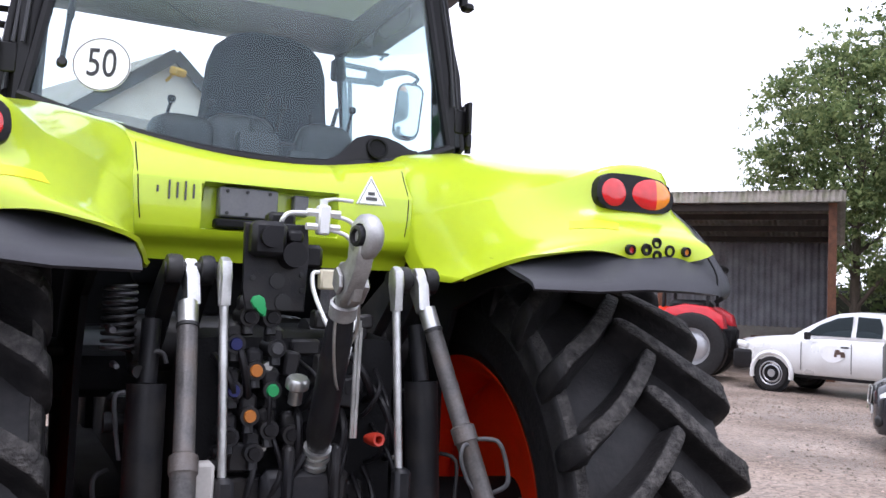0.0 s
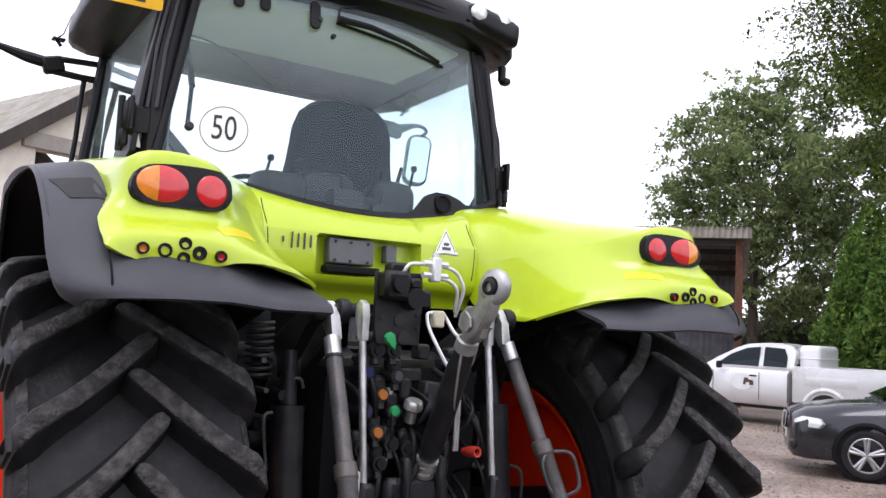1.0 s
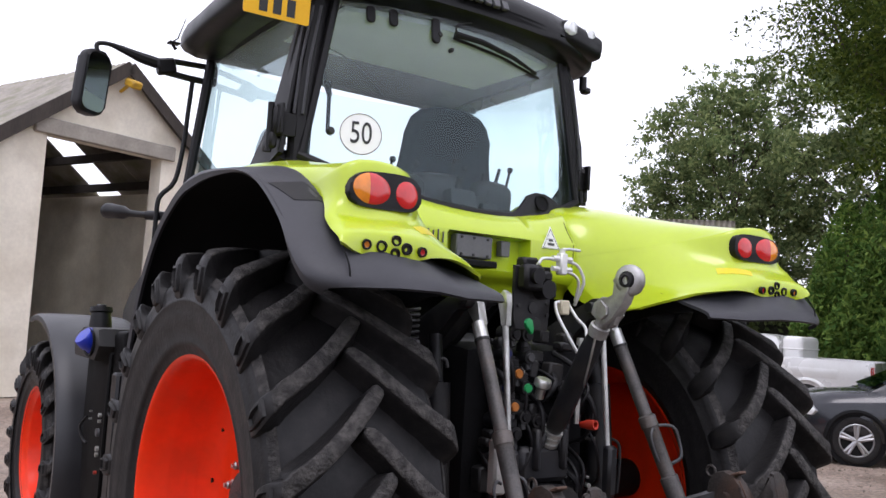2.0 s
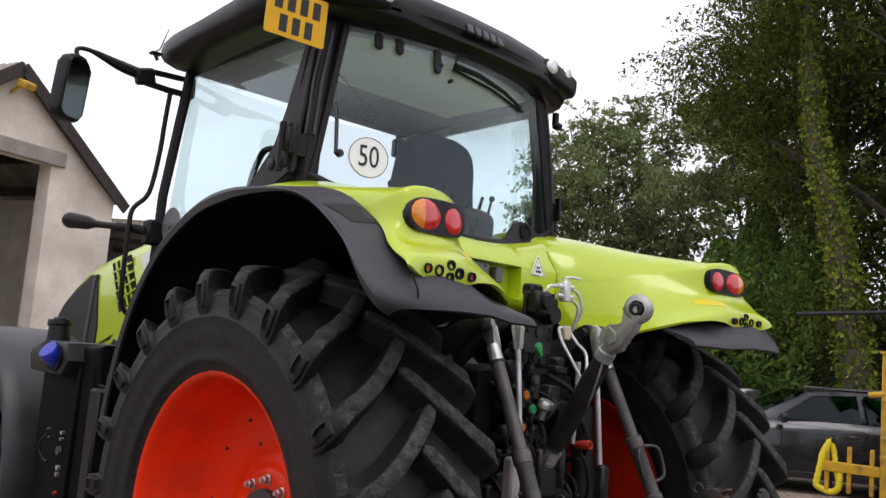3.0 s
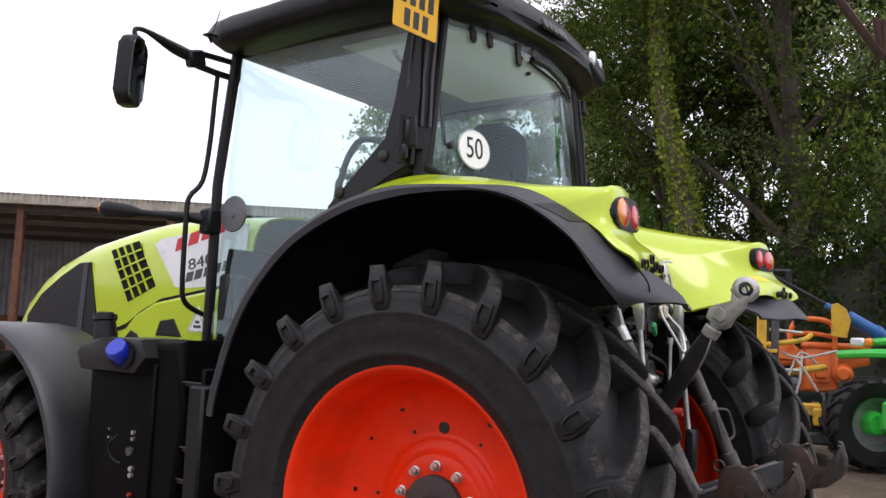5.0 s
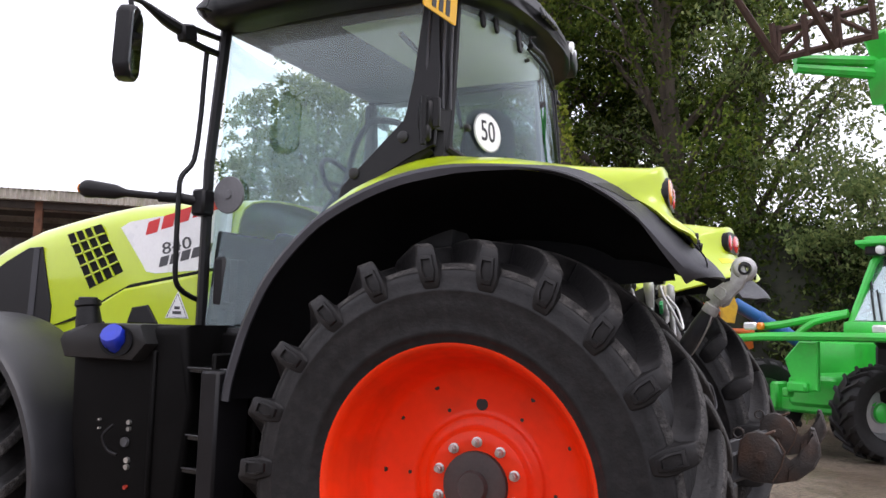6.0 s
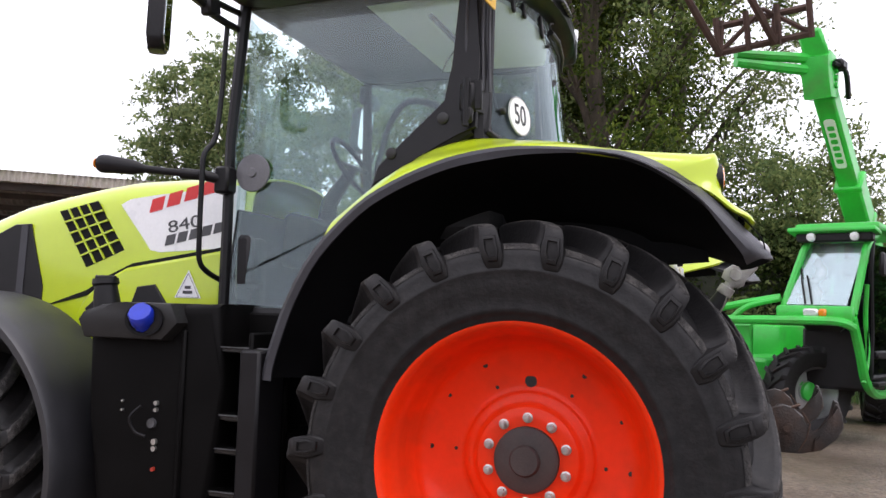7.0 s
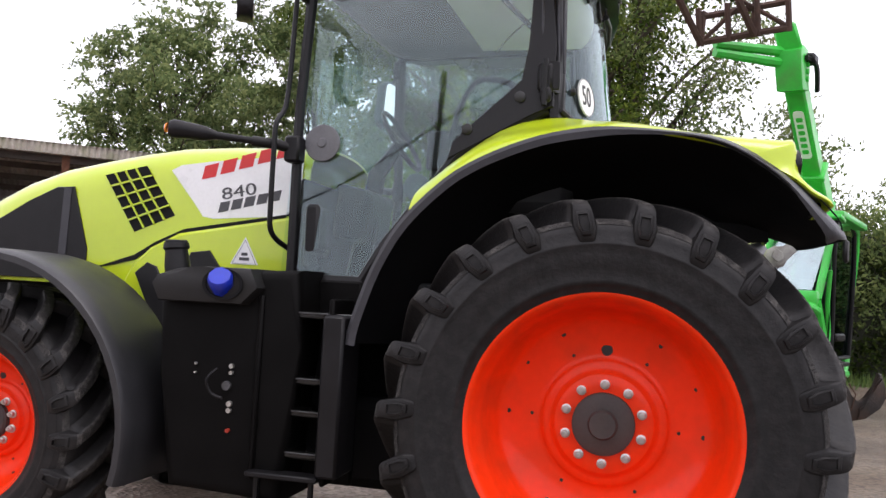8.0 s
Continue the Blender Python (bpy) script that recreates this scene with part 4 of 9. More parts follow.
# pickup truck
PK_D = Vector((-0.275, 0.96, 0)).normalized()
PK_ANG = math.degrees(math.atan2(-PK_D.x, PK_D.y))
PK_C = (Vector((14.16, 10.68, 0)) + Vector((15.0, 7.75, 0))) / 2 + Vector((PK_D.y, -PK_D.x, 0)) * 0.80
pk = thing("pickup_truck", "muddy silver-white pickup truck parked facing the shed", "pickup", Matrix.Translation(PK_C) @ pose(0, 0, 0, 0, 0, PK_ANG))
car_body(pk, "body", WHITECAR, [(2.42, 0.60, 0.55, 0.90, 0.98, 0.5), (2.37, 0.78, 0.50, 0.97, 1.05, 0.62), (2.2, 0.87, 0.46, 1.01, 1.10, 0.68), (1.9, 0.91, 0.42, 1.04, 1.14, 0.72), (1.4, 0.92, 0.42, 1.08, 1.19, 0.75), (0.95, 0.92, 0.40, 1.10, 1.22, 0.77), (-0.75, 0.92, 0.40, 1.10, 1.18, 0.80)], "silver-white painted front and doors")
car_body(pk, "cab_top", WHITECAR, [(1.16, 0.82, 1.10, 1.16, 1.20, 0.74), (0.80, 0.82, 1.10, 1.22, 1.42, 0.69), (0.42, 0.82, 1.10, 1.30, 1.62, 0.65), (0.2, 0.82, 1.10, 1.32, 1.70, 0.63), (-0.1, 0.82, 1.10, 1.32, 1.735, 0.62), (-0.5, 0.82, 1.10, 1.32, 1.735, 0.62), (-0.76, 0.81, 1.10, 1.32, 1.70, 0.62), (-0.84, 0.80, 1.10, 1.28, 1.58, 0.63)], "silver-white cab")
bm = bmesh.new()
for sx in (-1, 1):
    box(bm, (sx * 0.87, -1.85, 0.90), (0.10, 2.0, 0.76), bevel=0.03, seg=2)
    box(bm, (sx * 0.895, -1.62, 0.98), (0.06, 1.05, 0.22), bevel=0.03, seg=2)
box(bm, (0, -2.82, 0.90), (1.74, 0.07, 0.76), bevel=0.02)
box(bm, (0, -1.85, 0.62), (1.7, 1.95, 0.1))
part("load_bed", bm, WHITECAR, pk, "silver-white load bed")
bm = bmesh.new()
box(bm, (0, -2.90, 0.55), (1.7, 0.14, 0.16), bevel=0.03)
box(bm, (0, 2.37, 0.62), (1.56, 0.24, 0.42), bevel=0.08, seg=3)
for sx in (-1, 1):
    box(bm, (sx * 0.845, 2.20, 0.64), (0.17, 0.44, 0.42), bevel=0.07, seg=3)
box(bm, (0, -0.2, 0.40), (1.6, 4.4, 0.14), bevel=0.03)
part("bumper", bm, BLACKPL, pk, "dark grey front bumper and chassis")
for sx in (-1, 1):
    pane(pk, [(sx * 0.81, 0.84, 1.24), (sx * 0.76, 0.55, 1.46), (sx * 0.715, 0.20, 1.61), (sx * 0.70, -0.10, 1.65), (sx * 0.815, -0.10, 1.23)], CARGLASS, (0.012, 0, 0.004))
    pane(pk, [(sx * 0.815, -0.20, 1.24), (sx * 0.70, -0.20, 1.65), (sx * 0.705, -0.62, 1.63), (sx * 0.76, -0.70, 1.45), (sx * 0.815, -0.70, 1.24)], CARGLASS, (0.012, 0, 0.004))
    bm = bmesh.new()
    box(bm, (sx * 0.98, 0.72, 1.22), (0.16, 0.10, 0.16), bevel=0.035, seg=2)
    part("wing_mirror", bm, BLACKPL, pk)
    bm = bmesh.new()
    box(bm, (sx * 0.775, 2.20, 0.96), (0.22, 0.34, 0.16), (8, 0, sx * 22), bevel=0.05, seg=3)
    part("head_lamp", bm, LENSCLEAR, pk)
    bm = bmesh.new()
    box(bm, (sx * 0.925, -0.02, 1.02), (0.02, 0.16, 0.035), bevel=0.008)
    part("door_handle", bm, BLACKPL, pk)
    for yy in (0.88, -0.15, -0.76):
        bm = bmesh.new()
        box(bm, (sx * 0.922, yy, 0.80), (0.012, 0.010, 0.60))
        part("door_gap", bm, INK, pk)
    bm = bmesh.new()
    lathe(bm, [(0.24, 0.0), (0.0, 0.004)], 24, Matrix.Translation((sx * 0.93, 0.22, 0.88)) @ Matrix.Diagonal((sx, 1, 0.75, 1)))
    part("door_decal", bm, SILVER, pk, "faded round door decal")
    bm = bmesh.new()
    for dy, dz, ww, hh in ((-0.06, 0.02, 0.20, 0.06), (-0.02, 0.06, 0.09, 0.06), (-0.13, -0.02, 0.09, 0.09), (0.02, -0.03, 0.06, 0.06)):
        box(bm, (sx * 0.936, 0.14 + dy, 0.88 + dz), (0.008, ww, hh), bevel=0.003)
    part("decal_mark", bm, mat("brown_decal", (0.10, 0.06, 0.045), 0.6), pk)
    arch_ring(pk, sx * 0.905, 1.525, 0.44, WHITECAR, 0.055)
    arch_ring(pk, sx * 0.905, -1.525, 0.44, WHITECAR, 0.055)
    car_wheel(pk, sx * 0.82, 1.525, 0.375, 0.25, ALLOY, 0)
    car_wheel(pk, sx * 0.82, -1.525, 0.375, 0.25, ALLOY, 0)
    bm = bmesh.new()
    box(bm, (sx * 0.86, -2.80, 1.02), (0.12, 0.10, 0.36), bevel=0.02)
    part("tail_lamp", bm, LENSRED, pk)
pane(pk, [(-0.68, 1.08, 1.24), (0.68, 1.08, 1.24), (0.58, 0.34, 1.65), (-0.58, 0.34, 1.65)], CARGLASS, (0, 0.02, 0.02), "windscreen")
pane(pk, [(-0.62, -0.83, 1.22), (0.62, -0.83, 1.22), (0.54, -0.79, 1.62), (-0.54, -0.79, 1.62)], CARGLASS, (0, 0.02, 0.0), "rear_glass")
tankm = Matrix.Translation(PK_C) @ pose(0, 0, 0, 0, 0, PK_ANG)
bm = bmesh.new()
box(bm, (0.05, -1.10, 1.20), (1.3, 0.44, 1.06), bevel=0.12, seg=3)
for k in range(3):
    box(bm, (0.05, -1.10, 0.95 + 0.25 * k), (1.32, 0.46, 0.03), bevel=0.01)
tk = part("water_tank", bm, WHITE, None)
tk.matrix_basis = tankm
tagged(tk, "white plastic tank standing in the pickup bed", "tank")

# dark grey car
CR_D = Vector((-0.62, 0.78, 0)).normalized()
CR_ANG = math.degrees(math.atan2(-CR_D.x, CR_D.y))
CR_R = Vector((CR_D.y, -CR_D.x, 0))
CR_C = Vector((9.36, 3.52, 0)) - CR_D * 1.37 + CR_R * 0.84
cr = thing("estate_car", "dark grey compact estate car parked on the gravel", "car", Matrix.Translation(CR_C) @ pose(0, 0, 0, 0, 0, CR_ANG) @ Matrix.Scale(0.99, 4))
car_body(cr, "body", GREYCAR, [(2.32, 0.52, 0.30, 0.62, 0.72, 0.42), (2.27, 0.74, 0.24, 0.69, 0.80, 0.60), (2.10, 0.84, 0.22, 0.77, 0.88, 0.68), (1.65, 0.89, 0.22, 0.84, 0.96, 0.72), (1.1, 0.90, 0.22, 0.89, 1.01, 0.74), (0.85, 0.90, 0.22, 0.91, 1.03, 0.76), (0, 0.90, 0.22, 0.95, 1.04, 0.80), (-1.2, 0.90, 0.22, 0.96, 1.04, 0.80), (-1.9, 0.88, 0.26, 0.96, 1.03, 0.76), (-2.15, 0.80, 0.36, 0.92, 1.0, 0.68), (-2.24, 0.66, 0.45, 0.85, 0.93, 0.55)], "dark grey metallic body")
car_body(cr, "roof", GREYCAR, [(1.2, 0.76, 0.96, 0.98, 1.0, 0.70), (0.8, 0.76, 0.96, 1.06, 1.22, 0.64), (0.35, 0.76, 0.96, 1.10, 1.44, 0.58), (-0.15, 0.76, 0.96, 1.15, 1.52, 0.56), (-1.1, 0.76, 0.96, 1.15, 1.53, 0.56), (-1.75, 0.74, 0.96, 1.12, 1.46, 0.55), (-2.05, 0.72, 0.96, 1.05, 1.15, 0.58)], "dark grey roof")
for sx in (-1, 1):
    pane(cr, [(sx * 0.775, 0.82, 1.05), (sx * 0.66, 0.30, 1.40), (sx * 0.65, -0.32, 1.45), (sx * 0.775, -0.36, 1.05)], CARGLASS, (0.012, 0, 0.004))
    pane(cr, [(sx * 0.775, -0.44, 1.05), (sx * 0.65, -0.42, 1.455), (sx * 0.65, -1.12, 1.455), (sx * 0.775, -1.22, 1.06)], CARGLASS, (0.012, 0, 0.004))
    pane(cr, [(sx * 0.775, -1.30, 1.07), (sx * 0.65, -1.20, 1.45), (sx * 0.65, -1.60, 1.42), (sx * 0.765, -1.78, 1.10)], CARGLASS, (0.012, 0, 0.004))
    bm = bmesh.new()
    box(bm, (sx * 0.97, 0.78, 1.06), (0.20, 0.10, 0.14), bevel=0.04, seg=2)
    part("wing_mirror", bm, GREYCAR, cr)
    bm = bmesh.new()
    prism(bm, [(-0.19, -0.06), (0.16, -0.065), (0.22, 0.0), (0.16, 0.07), (-0.08, 0.08), (-0.19, 0.03)], axis_m((sx * 0.775, 2.08, 0.70), (sx * 0.85, 0.55, 0.12)), 0.10, 0.015, seg=2)
    part("head_lamp", bm, LENSCLEAR, cr, "clear head lamp")
    bm = bmesh.new()
    prism(bm, rounded(0.17, 0.22, 0.05), axis_m((sx * 0.13, 2.33, 0.68), (sx * 0.15, 1, 0.12)), 0.05, 0.015)
    part("grille", bm, INK, cr, "dark kidney-shaped grille")
    bm = bmesh.new()
    sweep(bm, [axis_m((sx * 0.13, 2.355, 0.68), (sx * 0.15, 1, 0.12)) @ Vector((x, y, 0)) for x, y in rounded(0.18, 0.23, 0.055)], 0.008, 6, closed=True)
    part("grille_trim", bm, STEEL, cr)
    bm = bmesh.new()
    box(bm, (sx * 0.60, 2.22, 0.40), (0.34, 0.10, 0.14), (0, 0, sx * 22), bevel=0.03)
    part("air_intake", bm, INK, cr)
    bm = bmesh.new()
    lathe(bm, [(0.045, 0), (0.04, 0.02), (0, 0.022)], 16, axis_m((sx * 0.66, 2.23, 0.44), (sx * 0.4, 1, 0)) @ pose(0, 0, 0, 0, -90, 0))
    part("fog_lamp", bm, LENSCLEAR, cr)
    arch_ring(cr, sx * 0.885, 1.38, 0.39, LINER, 0.035)
    arch_ring(cr, sx * 0.885, -1.38, 0.39, LINER, 0.035)
    car_wheel(cr, sx * 0.80, 1.38, 0.335, 0.23, ALLOY, 5)
    car_wheel(cr, sx * 0.80, -1.38, 0.335, 0.23, ALLOY, 5)
    bm = bmesh.new()
    box(bm, (sx * 0.895, 0.0, 0.26), (0.03, 2.0, 0.10), bevel=0.01)
    for yy in (0.78, -0.40, -1.25):
        box(bm, (sx * 0.905, yy, 0.64), (0.01, 0.012, 0.56))
    part("sill_trim", bm, INK, cr)
    for yy in (-0.22, -1.06):
        bm = bmesh.new()
        box(bm, (sx * 0.912, yy, 0.86), (0.03, 0.18, 0.03), bevel=0.01)
        part("door_handle", bm, GREYCAR, cr)
    bm = bmesh.new()
    sweep(bm, [(sx * 0.58, 0.1, 1.52), (sx * 0.56, -1.5, 1.55)], 0.014, 6)
    part("roof_rail", bm, GREYCAR, cr)
bm = bmesh.new()
box(bm, (0, 2.335, 0.50), (0.50, 0.02, 0.11), bevel=0.004)
part("number_plate", bm, WHITE, cr, "white number plate")
for k in range(6):
    bm = bmesh.new()
    box(bm, (-0.19 + 0.075 * k, 2.347, 0.50), (0.05, 0.004, 0.075))
    part("text_bar", bm, INK, cr)
pane(cr, [(-0.66, 1.14, 1.06), (0.66, 1.14, 1.06), (0.54, 0.40, 1.45), (-0.54, 0.40, 1.45)], CARGLASS, (0, 0.022, 0.02), "windscreen")

# ---- telehandler ----
TH_D = Vector((-0.92, 0.38, 0)).normalized()
TH_ANG = math.degrees(math.atan2(-TH_D.x, TH_D.y))
# local x to its right, y ahead; its front axle lies between the two front wheels
TH_O = Vector((8.35, -0.97, 0))
th = thing("telehandler", "bright green telehandler with its boom raised and rusty forks", "telehandler", Matrix.Translation(TH_O) @ pose(0, 0, 0, 0, 0, TH_ANG))


def th_wheel(x, y, steer):
    sx = 1 if x > 0 else -1
    r, w = 0.60, 0.42
    m = Matrix.Translation((x, y, r)) @ pose(0, 0, 0, 0, 0, steer) @ Matrix.Diagonal((sx, 1, 1, 1))
    bm = bmesh.new()
    lathe(bm, [(r * 0.55, w / 2 - 0.03), (r * 0.62, w / 2), (r * 0.88, w / 2), (r * 0.94, w / 2 - 0.04), (r * 0.94, -w / 2 + 0.04), (r * 0.88, -w / 2), (r * 0.62, -w / 2), (r * 0.55, -w / 2 + 0.03)], 44, None)
    bmesh.ops.transform(bm, matrix=m, verts=bm.verts)
    t = part("wheel", bm, RUBBER, th, "chunky lugged tyre", smooth=42)
    turn = Matrix.Translation((x, y, r)) @ pose(0, 0, 0, 0, 0, steer)
    for sg in (1, -1):
        bm = bmesh.new()
        rows = []
        for u, s_, rt, rb in ((w / 2 + 0.005, -0.02, r * 0.90, r * 0.86), (w / 2 - 0.02, 0.0, r, r * 0.9), (w * 0.2, 0.07, r, r * 0.92), (-0.02, 0.15, r, r * 0.92)):
            row = []
            for rr_, ww in ((rb, -0.04), (rt, -0.024), (rt, 0.024), (rb, 0.04)):
                a = -(s_ + ww) / r
                row.append(bm.verts.new((sx * sg * u, rr_ * math.cos(a), rr_ * math.sin(a))))
            rows.append(row)
        for p, q in zip(rows, rows[1:]):
            for i in range(3):
                bm.faces.new((p[i], p[i + 1], q[i + 1], q[i]))
        bm.faces.new(rows[0])
        bm.faces.new(rows[-1])
        lug = part("tread_lug", bm, RUBBER, t, smooth=42)
        for k in range(18):
            ob = lug if k == 0 else new("tread_lug", lug.data)
            ob.parent = t
            ob.matrix_basis = turn @ Matrix.Rotation(2 * math.pi * (k + (0.5 if sg < 0 else 0)) / 18, 4, "X")
    bm = bmesh.new()
    lathe(bm, [(0, 0.03), (r * 0.22, 0.03), (r * 0.24, 0.0), (r * 0.42, -0.01), (r * 0.48, 0.05), (r * 0.56, w / 2 - 0.02), (r * 0.565, -w / 2 + 0.02), (r * 0.50, -w / 2 + 0.06), (r * 0.46, -0.04), (0, -0.04)], 32, m)
    part("rim", bm, ALLOY, t, "silver rim")
    bm = bmesh.new()
    lathe(bm, [(0, 0.10), (r * 0.12, 0.10), (r * 0.2, 0.07), (r * 0.22, 0.02)], 16, m)
    lathe(bm, [(0, -0.20), (r * 0.2, -0.20), (r * 0.26, -0.10), (r * 0.28, -0.04)], 16, m)
    part("hub", bm, TELEGREEN, t, "green hub")


for x in (-0.86, 0.86):
    th_wheel(-0.74 if x < 0 else x, 0.0, -32)
    th_wheel(x, -2.8, 20)
bm = bmesh.new()
box(bm, (0, 0, 0.62), (1.5, 0.20, 0.22), bevel=0.04)
box(bm, (0, -2.8, 0.62), (1.5, 0.20, 0.22), bevel=0.04)
box(bm, (0.05, -1.75, 0.80), (0.7, 3.8, 0.42), bevel=0.06)
box(bm, (0.55, -2.1, 1.15), (0.85, 1.4, 0.6), bevel=0.10, seg=2)
for sx in (-1, 1):
    box(bm, (sx * 0.55, 0.05, 0.72), (0.12, 0.34, 0.36), bevel=0.03)
part("chassis", bm, TELEGREEN, th, "green chassis frame and engine cover")
bm = bmesh.new()
prism(bm, [(-0.22, 0.84), (0.05, 0.80), (0.12, 1.05), (0.22, 1.22), (0.02, 1.46), (-0.22, 1.46)], Matrix(((1, 0, 0, 0), (0, 0, 1, 0.55), (0, 1, 0, 0), (0, 0, 0, 1))), 0.10, 0.02)
box(bm, (0.02, 0.60, 0.88), (0.26, 0.18, 0.14), bevel=0.03)
box(bm, (0.20, 0.52, 0.80), (0.10, 0.16, 0.12), bevel=0.02)
part("front_plate", bm, TELEGREEN, th, "green front plate with bracket")
bm = bmesh.new()
sweep(bm, bend([(0.95, 0.55, 1.46), (0.4, 0.80, 1.50), (-0.3, 0.86, 1.52), (-0.8, 0.88, 1.53), (-1.38, 0.86, 1.53), (-1.52, 0.72, 1.46)], 4), 0.055, 8)
sweep(bm, bend([(0.60, 0.55, 1.62), (0.2, 0.7, 1.66), (-0.2, 0.70, 1.74), (-0.62, 0.64, 1.82)], 4), 0.05, 8)
sweep(bm, bend([(-0.05, 0.80, 1.54), (-0.25, 0.74, 1.70), (-0.62, 0.66, 1.80)], 4), 0.04, 8)
part("front_rail", bm, TELEGREEN, th, "green tubular front rail")
# cab: tubular frame, roof, glass and doors
CX0, CX1 = -1.50, -0.64
bm = bmesh.new()
for xx, tp in ((CX0, -0.10), (CX1, -0.24)):
    sweep(bm, bend([(xx, 0.66, 1.62), (xx + tp * 0.4, 0.52, 2.05), (xx + tp, 0.28, 2.58), (xx + tp, -0.95, 2.62), (xx, -1.15, 1.6)], 3), 0.05, 8)
box(bm, ((CX0 + CX1) / 2, 0.72, 1.62), (0.92, 0.16, 0.20), bevel=0.05, seg=2)
sweep(bm, bend([(CX0, 0.70, 1.58), (CX0 - 0.02, 0.45, 1.15), (CX0 - 0.02, 0.22, 0.80), (CX0 - 0.02, -0.2, 0.62), (CX0 - 0.02, -0.95, 0.60)], 3), 0.06, 8)
sweep(bm, bend([(CX0, -0.9, 0.60), (CX0, -1.1, 0.9), (CX0, -1.15, 1.6)], 3), 0.05, 8)
sweep(bm, bend([(CX0 - 0.02, 0.30, 0.78), (CX0 - 0.02, 0.12, 1.15), (CX0 - 0.02, 0.22, 1.55), (CX0 - 0.06, 0.30, 2.0)], 3), 0.03, 8)
box(bm, ((CX0 + CX1) / 2 - 0.16, -0.28, 2.70), (1.02, 1.45, 0.10), (2, 0, 0), bevel=0.04, seg=2)
box(bm, ((CX0 + CX1) / 2 - 0.14, 0.46, 2.66), (1.06, 0.30, 0.06), (10, 0, 0), bevel=0.025, seg=2)
cabf = part("cab_frame", bm, TELEGREEN, th, "green tubular cab frame and roof")
bm = bmesh.new()
box(bm, ((CX0 + CX1) / 2, -0.50, 1.05), (0.80, 1.0, 0.8), bevel=0.04)
box(bm, ((CX0 + CX1) / 2, -0.55, 1.65), (0.5, 0.5, 0.5), bevel=0.1, seg=2)
box(bm, ((CX0 + CX1) / 2, -0.80, 2.05), (0.48, 0.16, 0.6), bevel=0.06, seg=2)
box(bm, ((CX0 + CX1) / 2, 0.36, 1.60), (0.5, 0.2, 0.4), bevel=0.06)
part("cab_interior", bm, BLACKPL, cabf)
bm = bmesh.new()
box(bm, ((CX0 + CX1) / 2 - 0.15, 0.44, 2.59), (0.92, 0.14, 0.12), bevel=0.02)
part("roof_console", bm, BLACKPL, cabf)
pane(cabf, [(CX0 + 0.07, 0.655, 1.73), (CX1 - 0.06, 0.655, 1.73), (CX1 - 0.24, 0.32, 2.52), (CX0 - 0.04, 0.32, 2.52)], glass_mat("tele_glass", (0.70, 0.78, 0.78), 0.35, cloudy=0.45), (0, 0.006, 0.002), "windscreen")
pane(cabf, [(CX0 - 0.02, 0.20, 0.82), (CX0 - 0.02, -0.95, 0.82), (CX0 - 0.08, -0.95, 2.52), (CX0 - 0.08, 0.20, 2.52)], CARGLASS, (0.005, 0, 0), "door_glass")
bm = bmesh.new()
sweep(bm, bend([(CX0 - 0.05, 0.10, 0.84), (CX0 - 0.05, 0.05, 1.4), (CX0 - 0.09, 0.16, 2.54), (CX0 - 0.09, -0.9, 2.56), (CX0 - 0.05, -0.95, 0.84)], 3), 0.03, 8, closed=True)
box(bm, (CX0 - 0.05, -0.35, 1.12), (0.06, 0.5, 0.10), bevel=0.02)
box(bm, (CX0 - 0.06, -0.25, 0.76), (0.16, 0.7, 0.06), bevel=0.01)
box(bm, (CX0 - 0.24, 0.30, 2.25), (0.06, 0.16, 0.30), bevel=0.03)
part("door_frame", bm, BLACKPL, cabf, "black door frame and mirror")
for x in (CX0 + 0.02, CX1 - 0.32):
    bm = bmesh.new()
    lathe(bm, [(0.0, 0.05), (0.05, 0.045), (0.06, 0.02), (0.05, -0.04)], 18, axis_m((x, 0.52, 2.59), (0, 1, -0.05)) @ pose(0, 0, 0, 0, -90, 0))
    part("work_lamp", bm, LENSCLEAR, cabf, "round clear work lamp")
for x in (-1.05, 0.62):
    bm = bmesh.new()
    box(bm, (x, 0.80 if x < 0 else 0.70, 1.63), (0.18, 0.08, 0.10), bevel=0.02)
    part("head_lamp", bm, LENSCLEAR, th)
    bm = bmesh.new()
    box(bm, (x - 0.14, 0.80 if x < 0 else 0.70, 1.63), (0.09, 0.08, 0.10), bevel=0.02)
    part("indicator", bm, LENSORANGE, th)
bm = bmesh.new()
sweep(bm, [(CX1 - 0.30, 0.68, 1.74), (CX1 - 0.22, 0.56, 2.02), (CX1 - 0.18, 0.48, 2.22)], 0.012, 6)
sweep(bm, [(CX1 - 0.38, 0.68, 1.74), (CX1 - 0.28, 0.55, 2.1)], 0.012, 6)
part("wiper", bm, BLACKPL, cabf)
# boom
B0, B1 = Vector((-0.90, -2.75, 2.10)), Vector((-0.965, 0.22, 4.76))
bd = (B1 - B0).normalized()
bm = bmesh.new()
t = bmesh.new()
box(t, (0, 0, 0), (0.34, 0.34, 2.35), bevel=0.03)
join(bm, t, axis_m(B0 + bd * 1.0, bd, (0, 0, 1)))
t = bmesh.new()
box(t, (0, 0, 0), (0.27, 0.28, 2.2), bevel=0.03)
join(bm, t, axis_m(B1 - bd * 1.1, bd, (0, 0, 1)))
for k in range(2):
    t = bmesh.new()
    box(t, (0, 0, 0), (0.38, 0.38, 0.10), bevel=0.02)
    join(bm, t, axis_m(B0 + bd * (1.35 + 0.78 * k), bd, (0, 0, 1)))
box(bm, (-0.75, -2.75, 1.60), (0.8, 0.7, 1.3), bevel=0.08)
